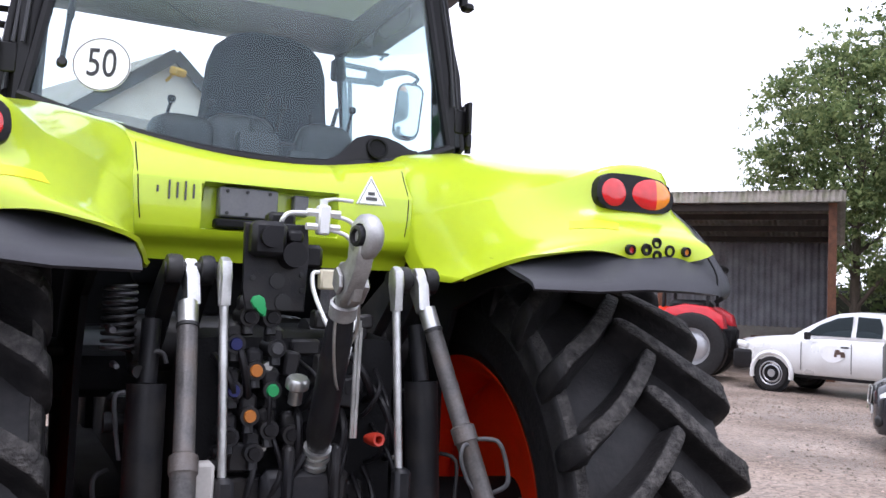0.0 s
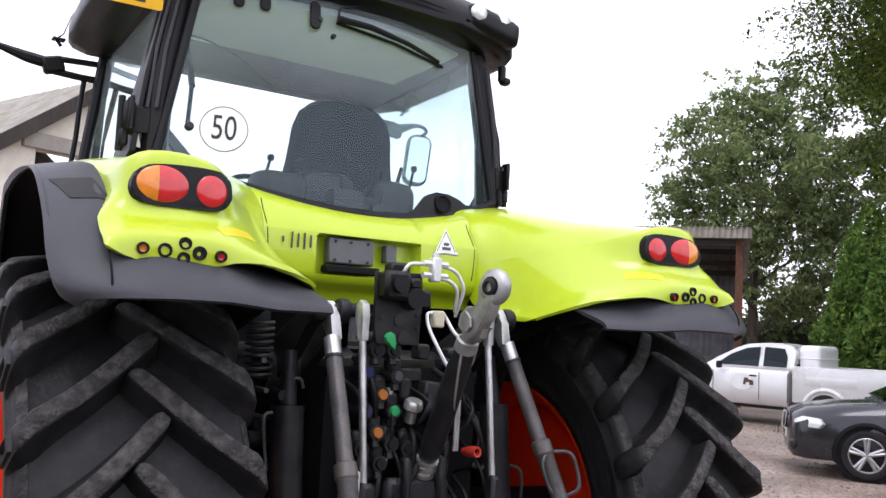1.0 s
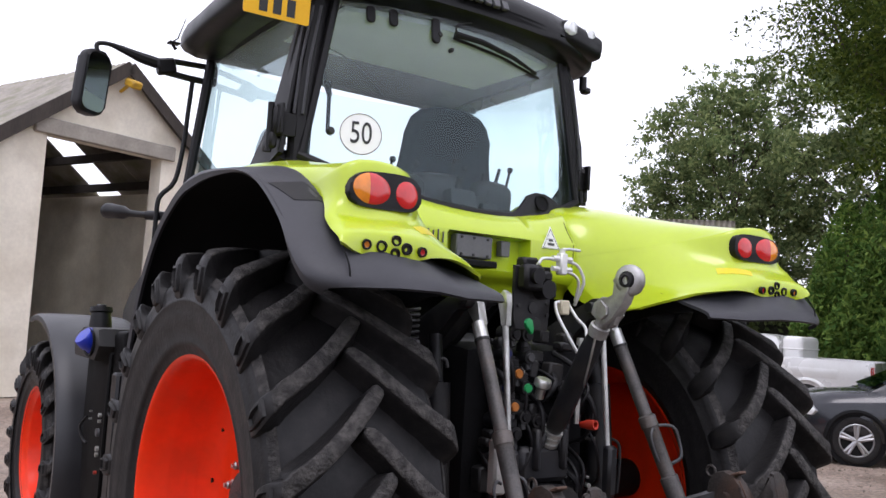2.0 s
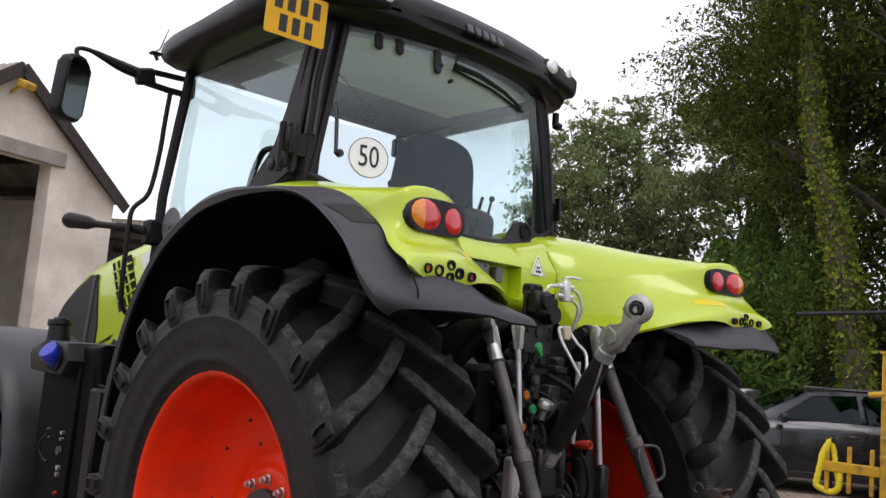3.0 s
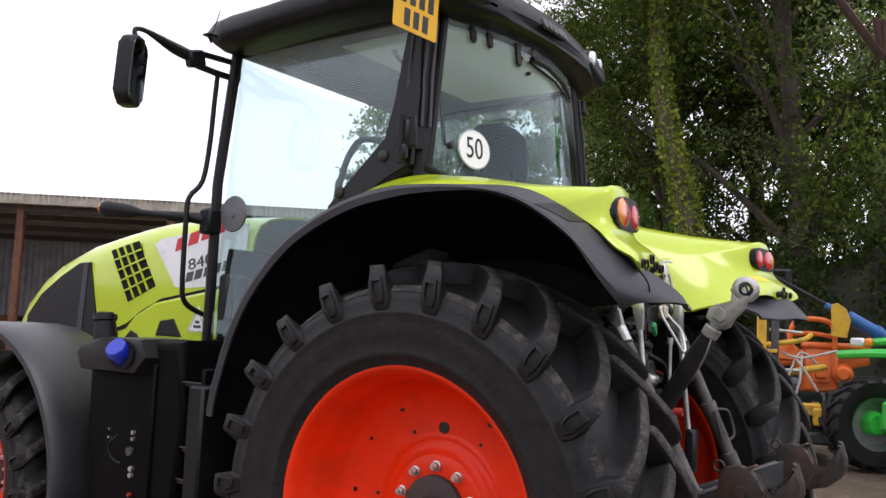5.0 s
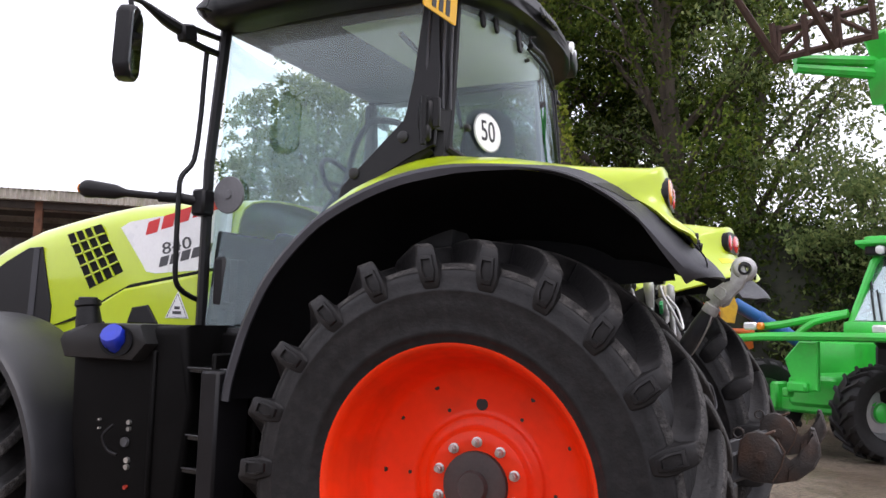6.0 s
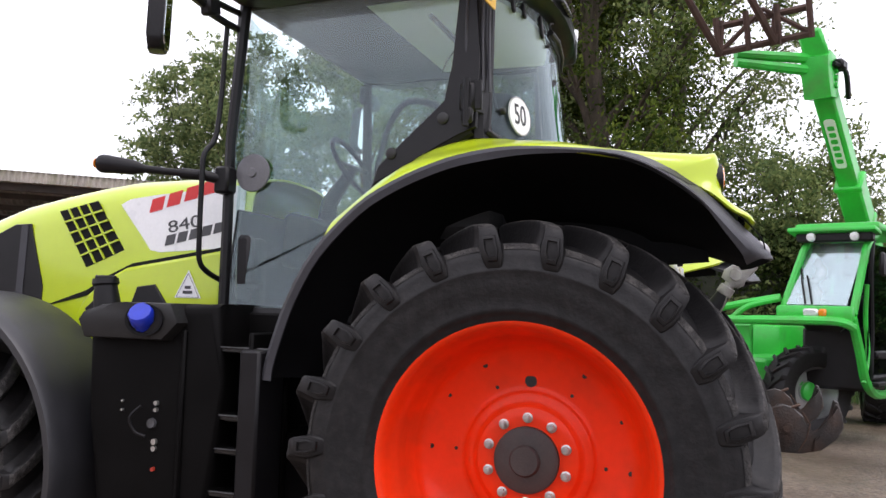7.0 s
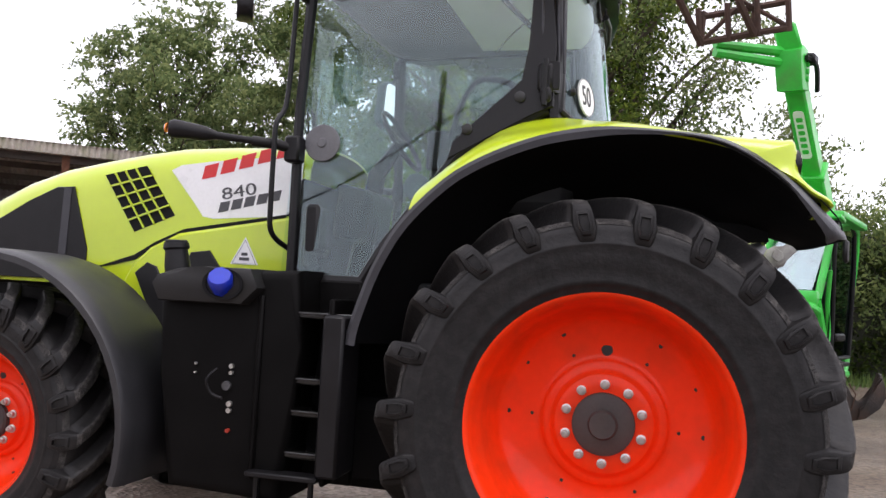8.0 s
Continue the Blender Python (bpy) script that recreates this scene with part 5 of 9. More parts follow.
boom = part("boom", bm, TELEGREEN, th, "raised green telescopic boom")
dm = axis_m(B1 - bd * 1.05 + Vector((0, bd.z, -bd.y)) * 0.145, Vector((0, bd.z, -bd.y)), bd)
bm = bmesh.new()
prism(bm, rounded(0.15, 0.85, 0.05), dm, 0.008)
part("boom_decal", bm, WHITE, boom, "white decal with green lettering bars")
for k in range(6):
    bm = bmesh.new()
    prism(bm, rounded(0.09, 0.075, 0.02), dm @ Matrix.Translation((0, -0.30 + 0.115 * k, 0.005)), 0.006)
    part("text_bar", bm, TELEGREEN, boom)
# head that tips forward, with the fork carriage
bm = bmesh.new()
prism(bm, [(-0.20, -0.45), (0.10, -0.50), (0.22, -0.22), (0.24, 0.02), (0.10, 0.12), (-0.10, 0.10), (-0.22, -0.1)], Matrix(((0, 0, 1, B1.x), (1, 0, 0, B1.y), (0, 1, 0, B1.z + 0.16), (0, 0, 0, 1))), 0.36, 0.04, seg=2)
for z in (0.0, 0.16):
    rod(bm, (B1.x + 0.1, B1.y + 0.15, B1.z + 0.04 + z), (-0.25, 1.25, 4.80 + z * 0.7), 0.075, 0.06, 8)
box(bm, (-0.95, 0.42, 5.10), (0.30, 0.10, 0.42), (-25, 12, 0), bevel=0.03)
for k in range(3):
    rod(bm, B1 + Vector((-0.21, -0.04, -0.16 + 0.10 * k)), B1 + Vector((0.21, -0.04, -0.16 + 0.10 * k)), 0.04, seg=10)
part("boom_head", bm, TELEGREEN, boom, "green boom head")
bm = bmesh.new()
c0, c1 = Vector((-0.16, 1.55, 4.86)), Vector((-1.18, 1.20, 5.02))
for dz in (0.0, 0.34):
    rod(bm, c0 + Vector((0, 0, dz)), c1 + Vector((0, 0, dz)), 0.045, seg=6)
for q in (0.0, 0.33, 0.66, 1.0):
    rod(bm, c0.lerp(c1, q) + Vector((0, 0, -0.05)), c0.lerp(c1, q) + Vector((0, 0.12, 0.42)), 0.04, seg=6)
for q in (0.02, 0.62):
    b_ = c0.lerp(c1, q)
    sweep(bm, [b_ + Vector((0, 0, 0.40)), b_ + Vector((0.0, 0.05, -0.02)), b_ + Vector((0.12, 0.5, 0.42)), b_ + Vector((0.26, 1.05, 0.95))], [0.05, 0.055, 0.05, 0.025], 6)
sweep(bm, [c0 + Vector((0, 0, 0.0)), c0.lerp(c1, 0.5) + Vector((0, 0.05, 0.42)), c1], 0.035, 6)
part("fork_carriage", bm, FORKRUST, boom, "rusty fork carriage with tines")
bm = bmesh.new()
box(bm, B1 + Vector((-0.22, -0.10, 0.12)), (0.14, 0.22, 0.14), bevel=0.03)
sweep(bm, bend([B1 + Vector((-0.22, -0.45, -0.25)), B1 + Vector((-0.26, -0.2, 0.05)), B1 + Vector((-0.2, 0.1, 0.10))], 4), 0.035, 6)
part("boom_hose", bm, BLACKPL, boom)

# ---- yellow and orange implement with a blue arm ----
IM = Matrix.Translation((8.55, 0.95, 0)) @ pose(0, 0, 0, 0, 0, 12)
# the orange head stands a little behind the mast
HEAD = IM.inverted() @ Matrix.Translation((0.294, 0.045, -0.127)) @ Matrix.Scale(1.077, 4) @ IM
im = thing("hedge_cutter_implement", "worn yellow and orange tractor implement with a blue arm", "implement", IM)
bm = bmesh.new()
box(bm, (-0.22, 0.20, 1.15), (0.10, 0.12, 1.75), bevel=0.012)
for z in (0.78, 1.0, 1.46):
    box(bm, (-0.24, 0.13, z), (0.10, 0.26, 0.05), bevel=0.008)
box(bm, (-0.22, 0.18, 2.02), (0.16, 0.22, 0.03), bevel=0.006)
box(bm, (0.6, 0.1, 0.88), (1.7, 0.16, 0.20), bevel=0.02)
box(bm, (0.6, -0.5, 0.62), (1.5, 0.12, 0.22), bevel=0.02)
box(bm, (0.1, -0.2, 0.70), (0.14, 0.9, 0.16), bevel=0.02)
box(bm, (-0.2, 0.45, 0.60), (0.10, 0.9, 0.12), bevel=0.01)
for y in (0.35, 0.6, 0.85):
    box(bm, (-0.2, y, 0.58), (0.05, 0.05, 0.55), bevel=0.006)
sweep(bm, bend([(-0.25, 0.40, 1.50), (-0.2, 0.1, 1.55), (0.2, -0.3, 1.62), (0.6, -0.42, 1.70)], 4), 0.035, 8)
sweep(bm, [(0.0, 0.0, 1.15), (0.9, -0.6, 1.25)], 0.05, 8)
part("yellow_frame", bm, YELLOWP, im, "chipped yellow painted frame")
bm = bmesh.new()
box(bm, (-0.19, 0.035, 1.50), (0.07, 0.10, 0.84), bevel=0.006)
for y in (0.01, 0.06):
    box(bm, (-0.228, y, 1.50), (0.012, 0.02, 0.82), bevel=0.003)
part("ram_channel", bm, GREYMETAL, im, "grey steel channel beside the mast")
bm = bmesh.new()
prism(bm, [(-0.16, -0.3), (0.10, -0.32), (0.16, 0.0), (0.08, 0.20), (-0.06, 0.30), (-0.16, 0.26)], axis_m((0.95, -0.82, 1.93), (-1, 0.1, 0)) @ Matrix.Diagonal((0.8, 0.8, 1, 1)), 0.06, 0.01)
part("yellow_plate", bm, YELLOWP, im)
bm = bmesh.new()
box(bm, (0.40, -0.42, 1.22), (0.5, 0.42, 0.58), (0, 6, 10), bevel=0.05, seg=2)
box(bm, (0.12, -0.44, 1.24), (0.04, 0.24, 0.34), (0, 4, 8), bevel=0.012)
box(bm, (0.08, -0.45, 1.24), (0.03, 0.15, 0.22), (0, 4, 8), bevel=0.01)
box(bm, (0.45, -0.10, 1.38), (0.4, 0.34, 0.24), (10, 0, -6), bevel=0.05, seg=2)
box(bm, (0.55, -0.80, 1.38), (0.36, 0.46, 0.22), (-12, 0, 14), bevel=0.04, seg=2)
prism(bm, [(-0.14, -0.10), (0.12, -0.12), (0.16, 0.04), (0.04, 0.14), (-0.14, 0.08)], axis_m((0.18, -0.02, 1.46), (-1, 0.1, 0.1)), 0.05, 0.01)
rod(bm, (0.15, -0.20, 1.56), (0.30, -1.05, 1.56), 0.045, seg=12)
rod(bm, (0.2, 0.24, 1.30), (0.3, -0.2, 1.34), 0.06, seg=12)
lathe(bm, [(0.0, 0.12), (0.07, 0.12), (0.10, 0.08), (0.10, 0.0), (0.13, 0.0), (0.13, -0.05)], 18, axis_m((0.12, -0.72, 1.20), (-1, 0, 0)) @ pose(0, 0, 0, 0, -90, 0))
bmesh.ops.transform(bm, matrix=HEAD, verts=bm.verts)
part("orange_housing", bm, ORANGEP, im, "orange painted gearbox housing")
bm = bmesh.new()
sweep(bm, bend([(0.10, -0.05, 1.5), (0.08, -0.08, 1.78), (0.1, -0.2, 1.90), (0.12, -0.48, 1.90), (0.14, -0.60, 1.80), (0.14, -0.62, 1.52)], 4), 0.035, 8)
sweep(bm, bend([(0.16, -0.02, 1.68), (0.18, -0.3, 1.72), (0.18, -0.62, 1.68)], 4), 0.03, 8)
bmesh.ops.transform(bm, matrix=HEAD, verts=bm.verts)
part("orange_guard_rail", bm, ORANGEP, im)
for pts, r, mt in (([(-0.15, 0.16, 1.85), (-0.12, 0.16, 1.1)], 0.045, GREYMETAL), ([(0.0, 0.1, 1.75), (0.3, -0.3, 1.72)], 0.02, STEEL), ([(-0.1, 0.1, 1.2), (0.35, -0.3, 1.2)], 0.03, STEEL)):
    bm = bmesh.new()
    rod(bm, pts[0], pts[1], r, seg=12)
    part("ram", bm, mt, im, "steel hydraulic ram")
for pts in ([(-0.18, 0.1, 0.75), (0.0, -0.1, 1.05), (0.15, -0.28, 1.45), (0.25, -0.5, 1.3)], [(0.1, -0.2, 1.4), (0.0, -0.35, 1.2), (0.05, -0.5, 0.95)], [(0.0, -0.05, 1.45), (0.1, -0.3, 1.38), (0.25, -0.75, 1.5)], [(0.12, -0.3, 1.42), (-0.02, -0.28, 1.1), (-0.05, -0.2, 0.8)]):
    bm = bmesh.new()
    sweep(bm, bend(pts, 5), 0.016, 8)
    part("loose_hose", bm, PALEGREY, im, "pale grey slack hose")
bm = bmesh.new()
rod(bm, (1.2, -0.92, 1.98), (1.55, -2.1, 1.32), 0.10, seg=16)
for q in (0.3, 0.62):
    p_ = Vector((1.2, -0.92, 1.98)).lerp(Vector((1.55, -2.1, 1.32)), q)
    rod(bm, p_, p_ + Vector((0.02, -0.06, -0.034)), 0.115, seg=16)
rod(bm, (1.15, -0.62, 2.14), (1.2, -0.94, 1.98), 0.05, seg=12)
part("blue_arm", bm, BLUEP, im, "blue painted arm")
bm = bmesh.new()
rod(bm, (1.3, 0.2, 2.62), (1.2, -0.7, 2.12), 0.025, seg=8)
sweep(bm, [(1.35, 1.6, 2.55), (1.35, 0.2, 2.64), (1.35, -0.15, 2.64)], 0.035, 6)
rod(bm, (1.35, -0.12, 2.64), (1.35, -0.12, 0.1), 0.05, seg=8)
part("dark_bar", bm, BLACKMETAL, im)
bm = bmesh.new()
box(bm, (0.6, -0.3, 0.35), (1.6, 0.9, 0.16), bevel=0.03)
box(bm, (0.7, -0.1, 0.14), (1.4, 0.25, 0.28), bevel=0.04)
box(bm, (0.3, -0.5, 0.5), (0.3, 0.3, 0.4), bevel=0.03)
part("dark_base", bm, BLACKMETAL, im)
hs = thing("hose", "bright yellow ribbed hose hung in a long loop on the implement", "hose", Matrix.Translation((8.15, 1.78, 0)))
for pts, r in (([(0.04, -0.06, 0.90), (0.01, 0.0, 0.72), (0.0, 0.055, 0.48), (0.0, 0.07, 0.36), (0.02, 0.02, 0.32), (0.05, -0.08, 0.29), (0.05, -0.165, 0.34), (0.05, -0.185, 0.45), (0.06, -0.18, 0.60)], 0.042),
               ([(0.05, -0.05, 0.92), (0.08, -0.09, 0.80), (0.09, -0.115, 0.62), (0.09, -0.15, 0.46), (0.08, -0.17, 0.38)], 0.036),
               ([(0.10, -0.03, 0.90), (0.12, 0.07, 0.74), (0.12, 0.09, 0.58)], 0.026)):
    line = bend(pts, 6)
    bm = bmesh.new()
    sweep(bm, line, [r * (0.92 + 0.08 * math.sin(2.1 * k)) for k in range(len(line))], 12)
    part("hose_loop", bm, HOSEY, hs)
bm = bmesh.new()
rod(bm, (0.04, -0.10, 0.905), (0.22, -0.02, 0.93), 0.03, seg=10)
rod(bm, (0.2, -0.02, 0.3), (0.2, -0.02, 0.96), 0.022, seg=8)
part("hanger", bm, BLACKMETAL, hs, "dark hanger rod")


# ---- the tractor ----
tractor = thing("tractor", "lime green farm tractor with red wheels standing on the wet yard", "tractor")
AXLE_Z = 0.935


def tyre_wheel(parent, name, side, cx, cy, cz, big, wide, rim_r, lugs, dish, lug_h=0.05, steer=0.0):
    """A lugged tyre on a dished red rim with its hub and nuts. side: -1 for the left of the tractor."""
    m = Matrix.Translation((side * cx, cy, cz)) @ pose(0, 0, 0, 0, 0, steer) @ Matrix.Diagonal((side, 1, 1, 1))
    h = wide / 2
    bm = bmesh.new()
    half = [(rim_r - 0.012, h * 0.84), (rim_r + 0.012, h * 0.885), (rim_r + 0.028, h * 0.905), (rim_r + 0.032, h * 0.925), (rim_r + 0.05, h * 0.945), (rim_r + 0.054, h * 0.94), (rim_r + 0.10, h * 0.985), (rim_r + 0.15, h * 1.005), (big - 0.215, h * 1.008), (big - 0.210, h * 1.016), (big - 0.202, h * 1.016), (big - 0.197, h * 1.006), (big - 0.16, h * 0.998), (big - 0.138, h * 0.985), (big - 0.132, h * 0.968),
            (big - 0.108, h * 0.885), (big - lug_h - 0.030, h * 0.80), (big - lug_h - 0.014, h * 0.6), (big - lug_h - 0.004, h * 0.3), (big - lug_h, 0)]
    prof = half + [(r, -x) for r, x in half[-2::-1]]
    lathe(bm, prof, 88, None, 0)
    # paler shoulder band between lugs: its sky-facing brightness is put into the colour
    for sgn in (1, -1):
        lathe(bm, [(big - 0.129, sgn * h * 0.970), (big - 0.106, sgn * h * 0.890)], 88, None, 1)
    adv = 0.80 * wide * 0.5
    # stations along a lug: top place, foot place, advance, half widths
    st = [(0.990 * h, big - 0.205, 0.980 * h, big - 0.206, -0.040, 0.018, 0.022), (1.026 * h, big - 0.190, 0.985 * h, big - 0.194, -0.039, 0.038, 0.045), (1.044 * h, big - 0.145, 0.965 * h, big - 0.150, -0.034, 0.050, 0.061),
          (1.036 * h, big - 0.100, 0.925 * h, big - 0.126, -0.028, 0.047, 0.064), (1.010 * h, big - 0.056, 0.895 * h, big - 0.118, -0.022, 0.040, 0.062), (0.955 * h, big - 0.034, 0.860 * h, big - 0.112, -0.014, 0.034, 0.060),
          (0.860 * h, big - 0.021, 0.800 * h, big - lug_h - 0.036, adv * 0.05, 0.029, 0.056), (0.62 * h, big - 0.010, 0.61 * h, big - lug_h - 0.020, adv * 0.24, 0.027, 0.050), (0.32 * h, big - 0.003, 0.32 * h, big - lug_h - 0.010, adv * 0.56, 0.026, 0.043),
          (0.02 * h, big, 0.02 * h, big - lug_h - 0.008, adv * 0.95, 0.026, 0.038), (-0.09 * h, big - 0.003, -0.10 * h, big - lug_h - 0.008, adv * 1.10, 0.022, 0.031), (-0.135 * h, big - 0.014, -0.15 * h, big - lug_h - 0.008, adv * 1.15, 0.012, 0.020)]
    # rounded along its length
    fine = []
    for i in range(len(st) - 1):
        p0, p1, p2, p3 = [np.array(st[max(0, min(len(st) - 1, i + j))]) for j in (-1, 0, 1, 2)]
        for t_ in (0.0, 0.5):
            fine.append(0.5 * ((2 * p1) + (p2 - p0) * t_ + (2 * p0 - 5 * p1 + 4 * p2 - p3) * t_ ** 2 + (3 * p1 - p0 - 3 * p2 + p3) * t_ ** 3))
    st = [tuple(float(c) for c in p) for p in fine] + [st[-1]]
    bmesh.ops.transform(bm, matrix=m, verts=bm.verts)
    for v in bm.verts:
        v.co.z = max(v.co.z, 0.002)
    tyre = part(name, bm, [RUBBER, LUGTOP], parent, "black lugged rubber tyre with worn grey lug tops", smooth=42)
    turn = Matrix.Translation((side * cx, cy, cz)) @ pose(0, 0, 0, 0, 0, steer)
    for sgn in (1, -1):
        bm = bmesh.new()
        for a0 in (0.0,):
            rows = []
            for i, (ut, rt, ub, rb, s, wt, wb) in enumerate(st):
                j0, j1 = max(i - 1, 0), min(i + 1, len(st) - 1)
                du, ds = st[j1][0] - st[j0][0], st[j1][4] - st[j0][4]
                if ut > 0.93 * h:
                    du, ds = -1.0, 0.18
                ln = math.hypot(du, ds)
                pu, ps = -ds / ln, du / ln
                lean = max(0.0, min(1.0, (0.98 * h - ut) / (0.12 * h)))
                row = []
                # hollow flanks, a rounded shoulder and a slightly crowned top
                for sd, up, w in ((-1, 0.0, wb), (-1, 0.22, wt + 0.42 * (wb - wt)), (-1, 0.72, wt + 0.10 * (wb - wt)), (-1, 0.94, wt * 0.97), (-1, 1.0, wt * 0.80), (1, 1.0, wt * 0.80), (1, 0.94, wt * 0.97), (1, 0.72, wt + 0.10 * (wb - wt)), (1, 0.22, wt + 0.42 * (wb - wt)), (1, 0.0, wb)):
                    u, r, w = ub + (ut - ub) * up, rb + (rt - rb) * up, sd * w
                    a = a0 - (s + ps * w) / big
                    row.append(bm.verts.new((sgn * (u + pu * w * lean), r * math.cos(a), r * math.sin(a))))
                rows.append(row)
            for i, (a, b) in enumerate(zip(rows, rows[1:])):
                for q in range(9):
                    f = bm.faces.new((a[q], a[q + 1], b[q + 1], b[q]))
                    f.material_index = 1 if q in (3, 4, 5) and st[i][0] < 1.0 * h else 0
            bm.faces.new(rows[0])
            bm.faces.new(rows[-1])
            if sgn < 0:
                break
            # raised edge round the hollow on the shoulder end of the lug
            hx = [(-0.030, -0.012), (-0.025, 0.042), (0.025, 0.042), (0.030, -0.012), (0.019, -0.046), (-0.019, -0.046)]
            ringo = []
            for sc, lift in ((1.18, -0.003), (1.08, 0.010), (0.80, 0.012), (0.72, 0.0008)):
                row = []
                for w, dr in hx:
                    r = big - 0.122 + dr * sc
                    u = float(np.interp(r - big, (-0.205, -0.190, -0.145, -0.10, -0.056), (0.99, 1.026, 1.044, 1.036, 1.010))) * h
                    a = a0 + (0.032 - w * sc - 0.15 * (r - big + 0.122)) / big
                    row.append(bm.verts.new((sgn * (u + lift), r * math.cos(a), r * math.sin(a))))
                ringo.append(row)
            for p_, q_ in zip(ringo, ringo[1:]):
                for i in range(6):
                    bm.faces.new((p_[i], p_[(i + 1) % 6], q_[(i + 1) % 6], q_[i]))
            bm.faces.new(ringo[-1])
        bmesh.ops.transform(bm, matrix=Matrix.Diagonal((side, 1, 1, 1)), verts=bm.verts)
        lug = part("tread_lug", bm, [RUBBER, LUGTOP], tyre, smooth=52)
        for k in range(lugs):
            ob = lug if k == 0 else new("tread_lug", lug.data)
            ob.parent = tyre
            ob.matrix_basis = turn @ Matrix.Rotation(2 * math.pi * (k + (0.5 if sgn < 0 else 0.0)) / lugs, 4, "X")
    # rim
    bm = bmesh.new()
    f = rim_r / 0.557
    d = dish
    out = [(0.0, d), (0.15 * f, d), (0.205 * f, d), (0.214 * f, d - 0.006), (0.226 * f, d - 0.022), (0.24 * f, d - 0.026), (0.262 * f, d - 0.027), (0.268 * f, d - 0.033), (0.276 * f, d - 0.040), (0.30 * f, d - 0.041), (0.34 * f, d - 0.036), (0.40 * f, d - 0.018), (0.44 * f, d + 0.008), (0.464 * f, d + 0.034), (0.466 * f, d + 0.046),
           (0.478 * f, d + 0.054), (0.478 * f, d + 0.070), (0.490 * f, d + 0.078), (0.489 * f, d + 0.098), (0.500 * f, d + 0.108), (0.499 * f, d + 0.135), (0.510 * f, d + 0.148), (0.526 * f, h * 0.74), (0.537 * f, h * 0.82), (0.547 * f, h * 0.86), (0.557 * f, h * 0.868), (0.560 * f, h * 0.85), (0.535 * f, h * 0.80)]
    inn = [(0.535 * f, -h * 0.80), (0.562 * f, -h * 0.85), (0.560 * f, -h * 0.87), (0.545 * f, -h * 0.855), (0.525 * f, -h * 0.76), (0.495 * f, -h * 0.68), (0.485 * f, -h * 0.3), (0.47 * f, d - 0.06), (0.43 * f, d - 0.09), (0.30 * f, d - 0.085), (0.2 * f, d - 0.05), (0.0, d - 0.05)]
    lathe(bm, out + inn, 72, m)
    rim = part("rim", bm, RED, tyre, "bright red painted steel rim with drain holes", smooth=62)
    # hub
    bm = bmesh.new()
    lathe(bm, [(0.0, d + 0.055), (0.055 * f, d + 0.055), (0.062 * f, d + 0.045), (0.064 * f, d + 0.036), (0.118 * f, d + 0.032), (0.132 * f, d + 0.022), (0.134 * f, d - 0.002)], 40, m)
    part("hub", bm, HUBGREY, tyre, "dull brown-grey iron axle hub")
    base = None
    for k in range(10):
        a = math.pi / 2 + 2 * math.pi * k / 10
        pm = m @ Matrix.Translation((d, 0.1675 * f * math.cos(a), 0.1675 * f * math.sin(a)))
        if base is None:
            bm = bmesh.new()
            lathe(bm, [(0.021, 0.0), (0.021, 0.006), (0.0155, 0.008), (0.0155, 0.024), (0.013, 0.027), (0.009, 0.027), (0.009, 0.037), (0.0, 0.038)], 12, None)
            base = part("wheel_nut", bm, STEEL, tyre, "zinc wheel nut")
            base.matrix_basis = pm
        else:
            o = base.copy()
            scene.collection.objects.link(o)
            o.matrix_basis = pm
    spots = [(0.312, 0, 0.025, -0.041)] + [(0.312, 33 + 60 * k, 0.0075, -0.041) for k in range(6)] + [(0.412, 33 + 60 * k, 0.010, -0.012) for k in range(6)] + [(0.412, 65 + 120 * k, 0.008, -0.012) for k in range(3)]
    for r, a, s, x in spots:
        a = math.pi / 2 + radians(a)
        bm = bmesh.new()
        lathe(bm, [(s * f, -0.004), (s * f, 0.004), (0.0, 0.0045)], 14, m @ Matrix.Translation((d + x, r * f * math.cos(a), r * f * math.sin(a))))
        part("drain_hole", bm, INK, tyre)
    return tyre


tyre_wheel(tractor, "rear_wheel", -1, 1.01, 0, AXLE_Z, 0.945, 0.61, 0.548, 22, 0.012, lug_h=0.082)
tyre_wheel(tractor, "rear_wheel", 1, 1.01, 0, AXLE_Z, 0.945, 0.61, 0.548, 22, 0.012, lug_h=0.082)
tyre_wheel(tractor, "front_wheel", -1, 0.96, 3.03, 0.68, 0.695, 0.54, 0.39, 20, 0.05, lug_h=0.058)
tyre_wheel(tractor, "front_wheel", 1, 0.96, 3.03, 0.68, 0.695, 0.54, 0.39, 20, 0.05, lug_h=0.058)

# rear mudguards: a dark plastic arch over each wheel, with the rear flap
ARCH = [(1.105, 1.20), (1.098, 1.26), (1.07, 1.36), (1.0, 1.55), (0.884, 1.745), (0.697, 1.926), (0.534, 2.022), (0.349, 2.093), (0.19, 2.13), (0.011, 2.147), (-0.251, 2.127),
        (-0.421, 2.089), (-0.547, 2.025), (-0.668, 1.935), (-0.765, 1.838), (-0.835, 1.768), (-0.858, 1.732)]


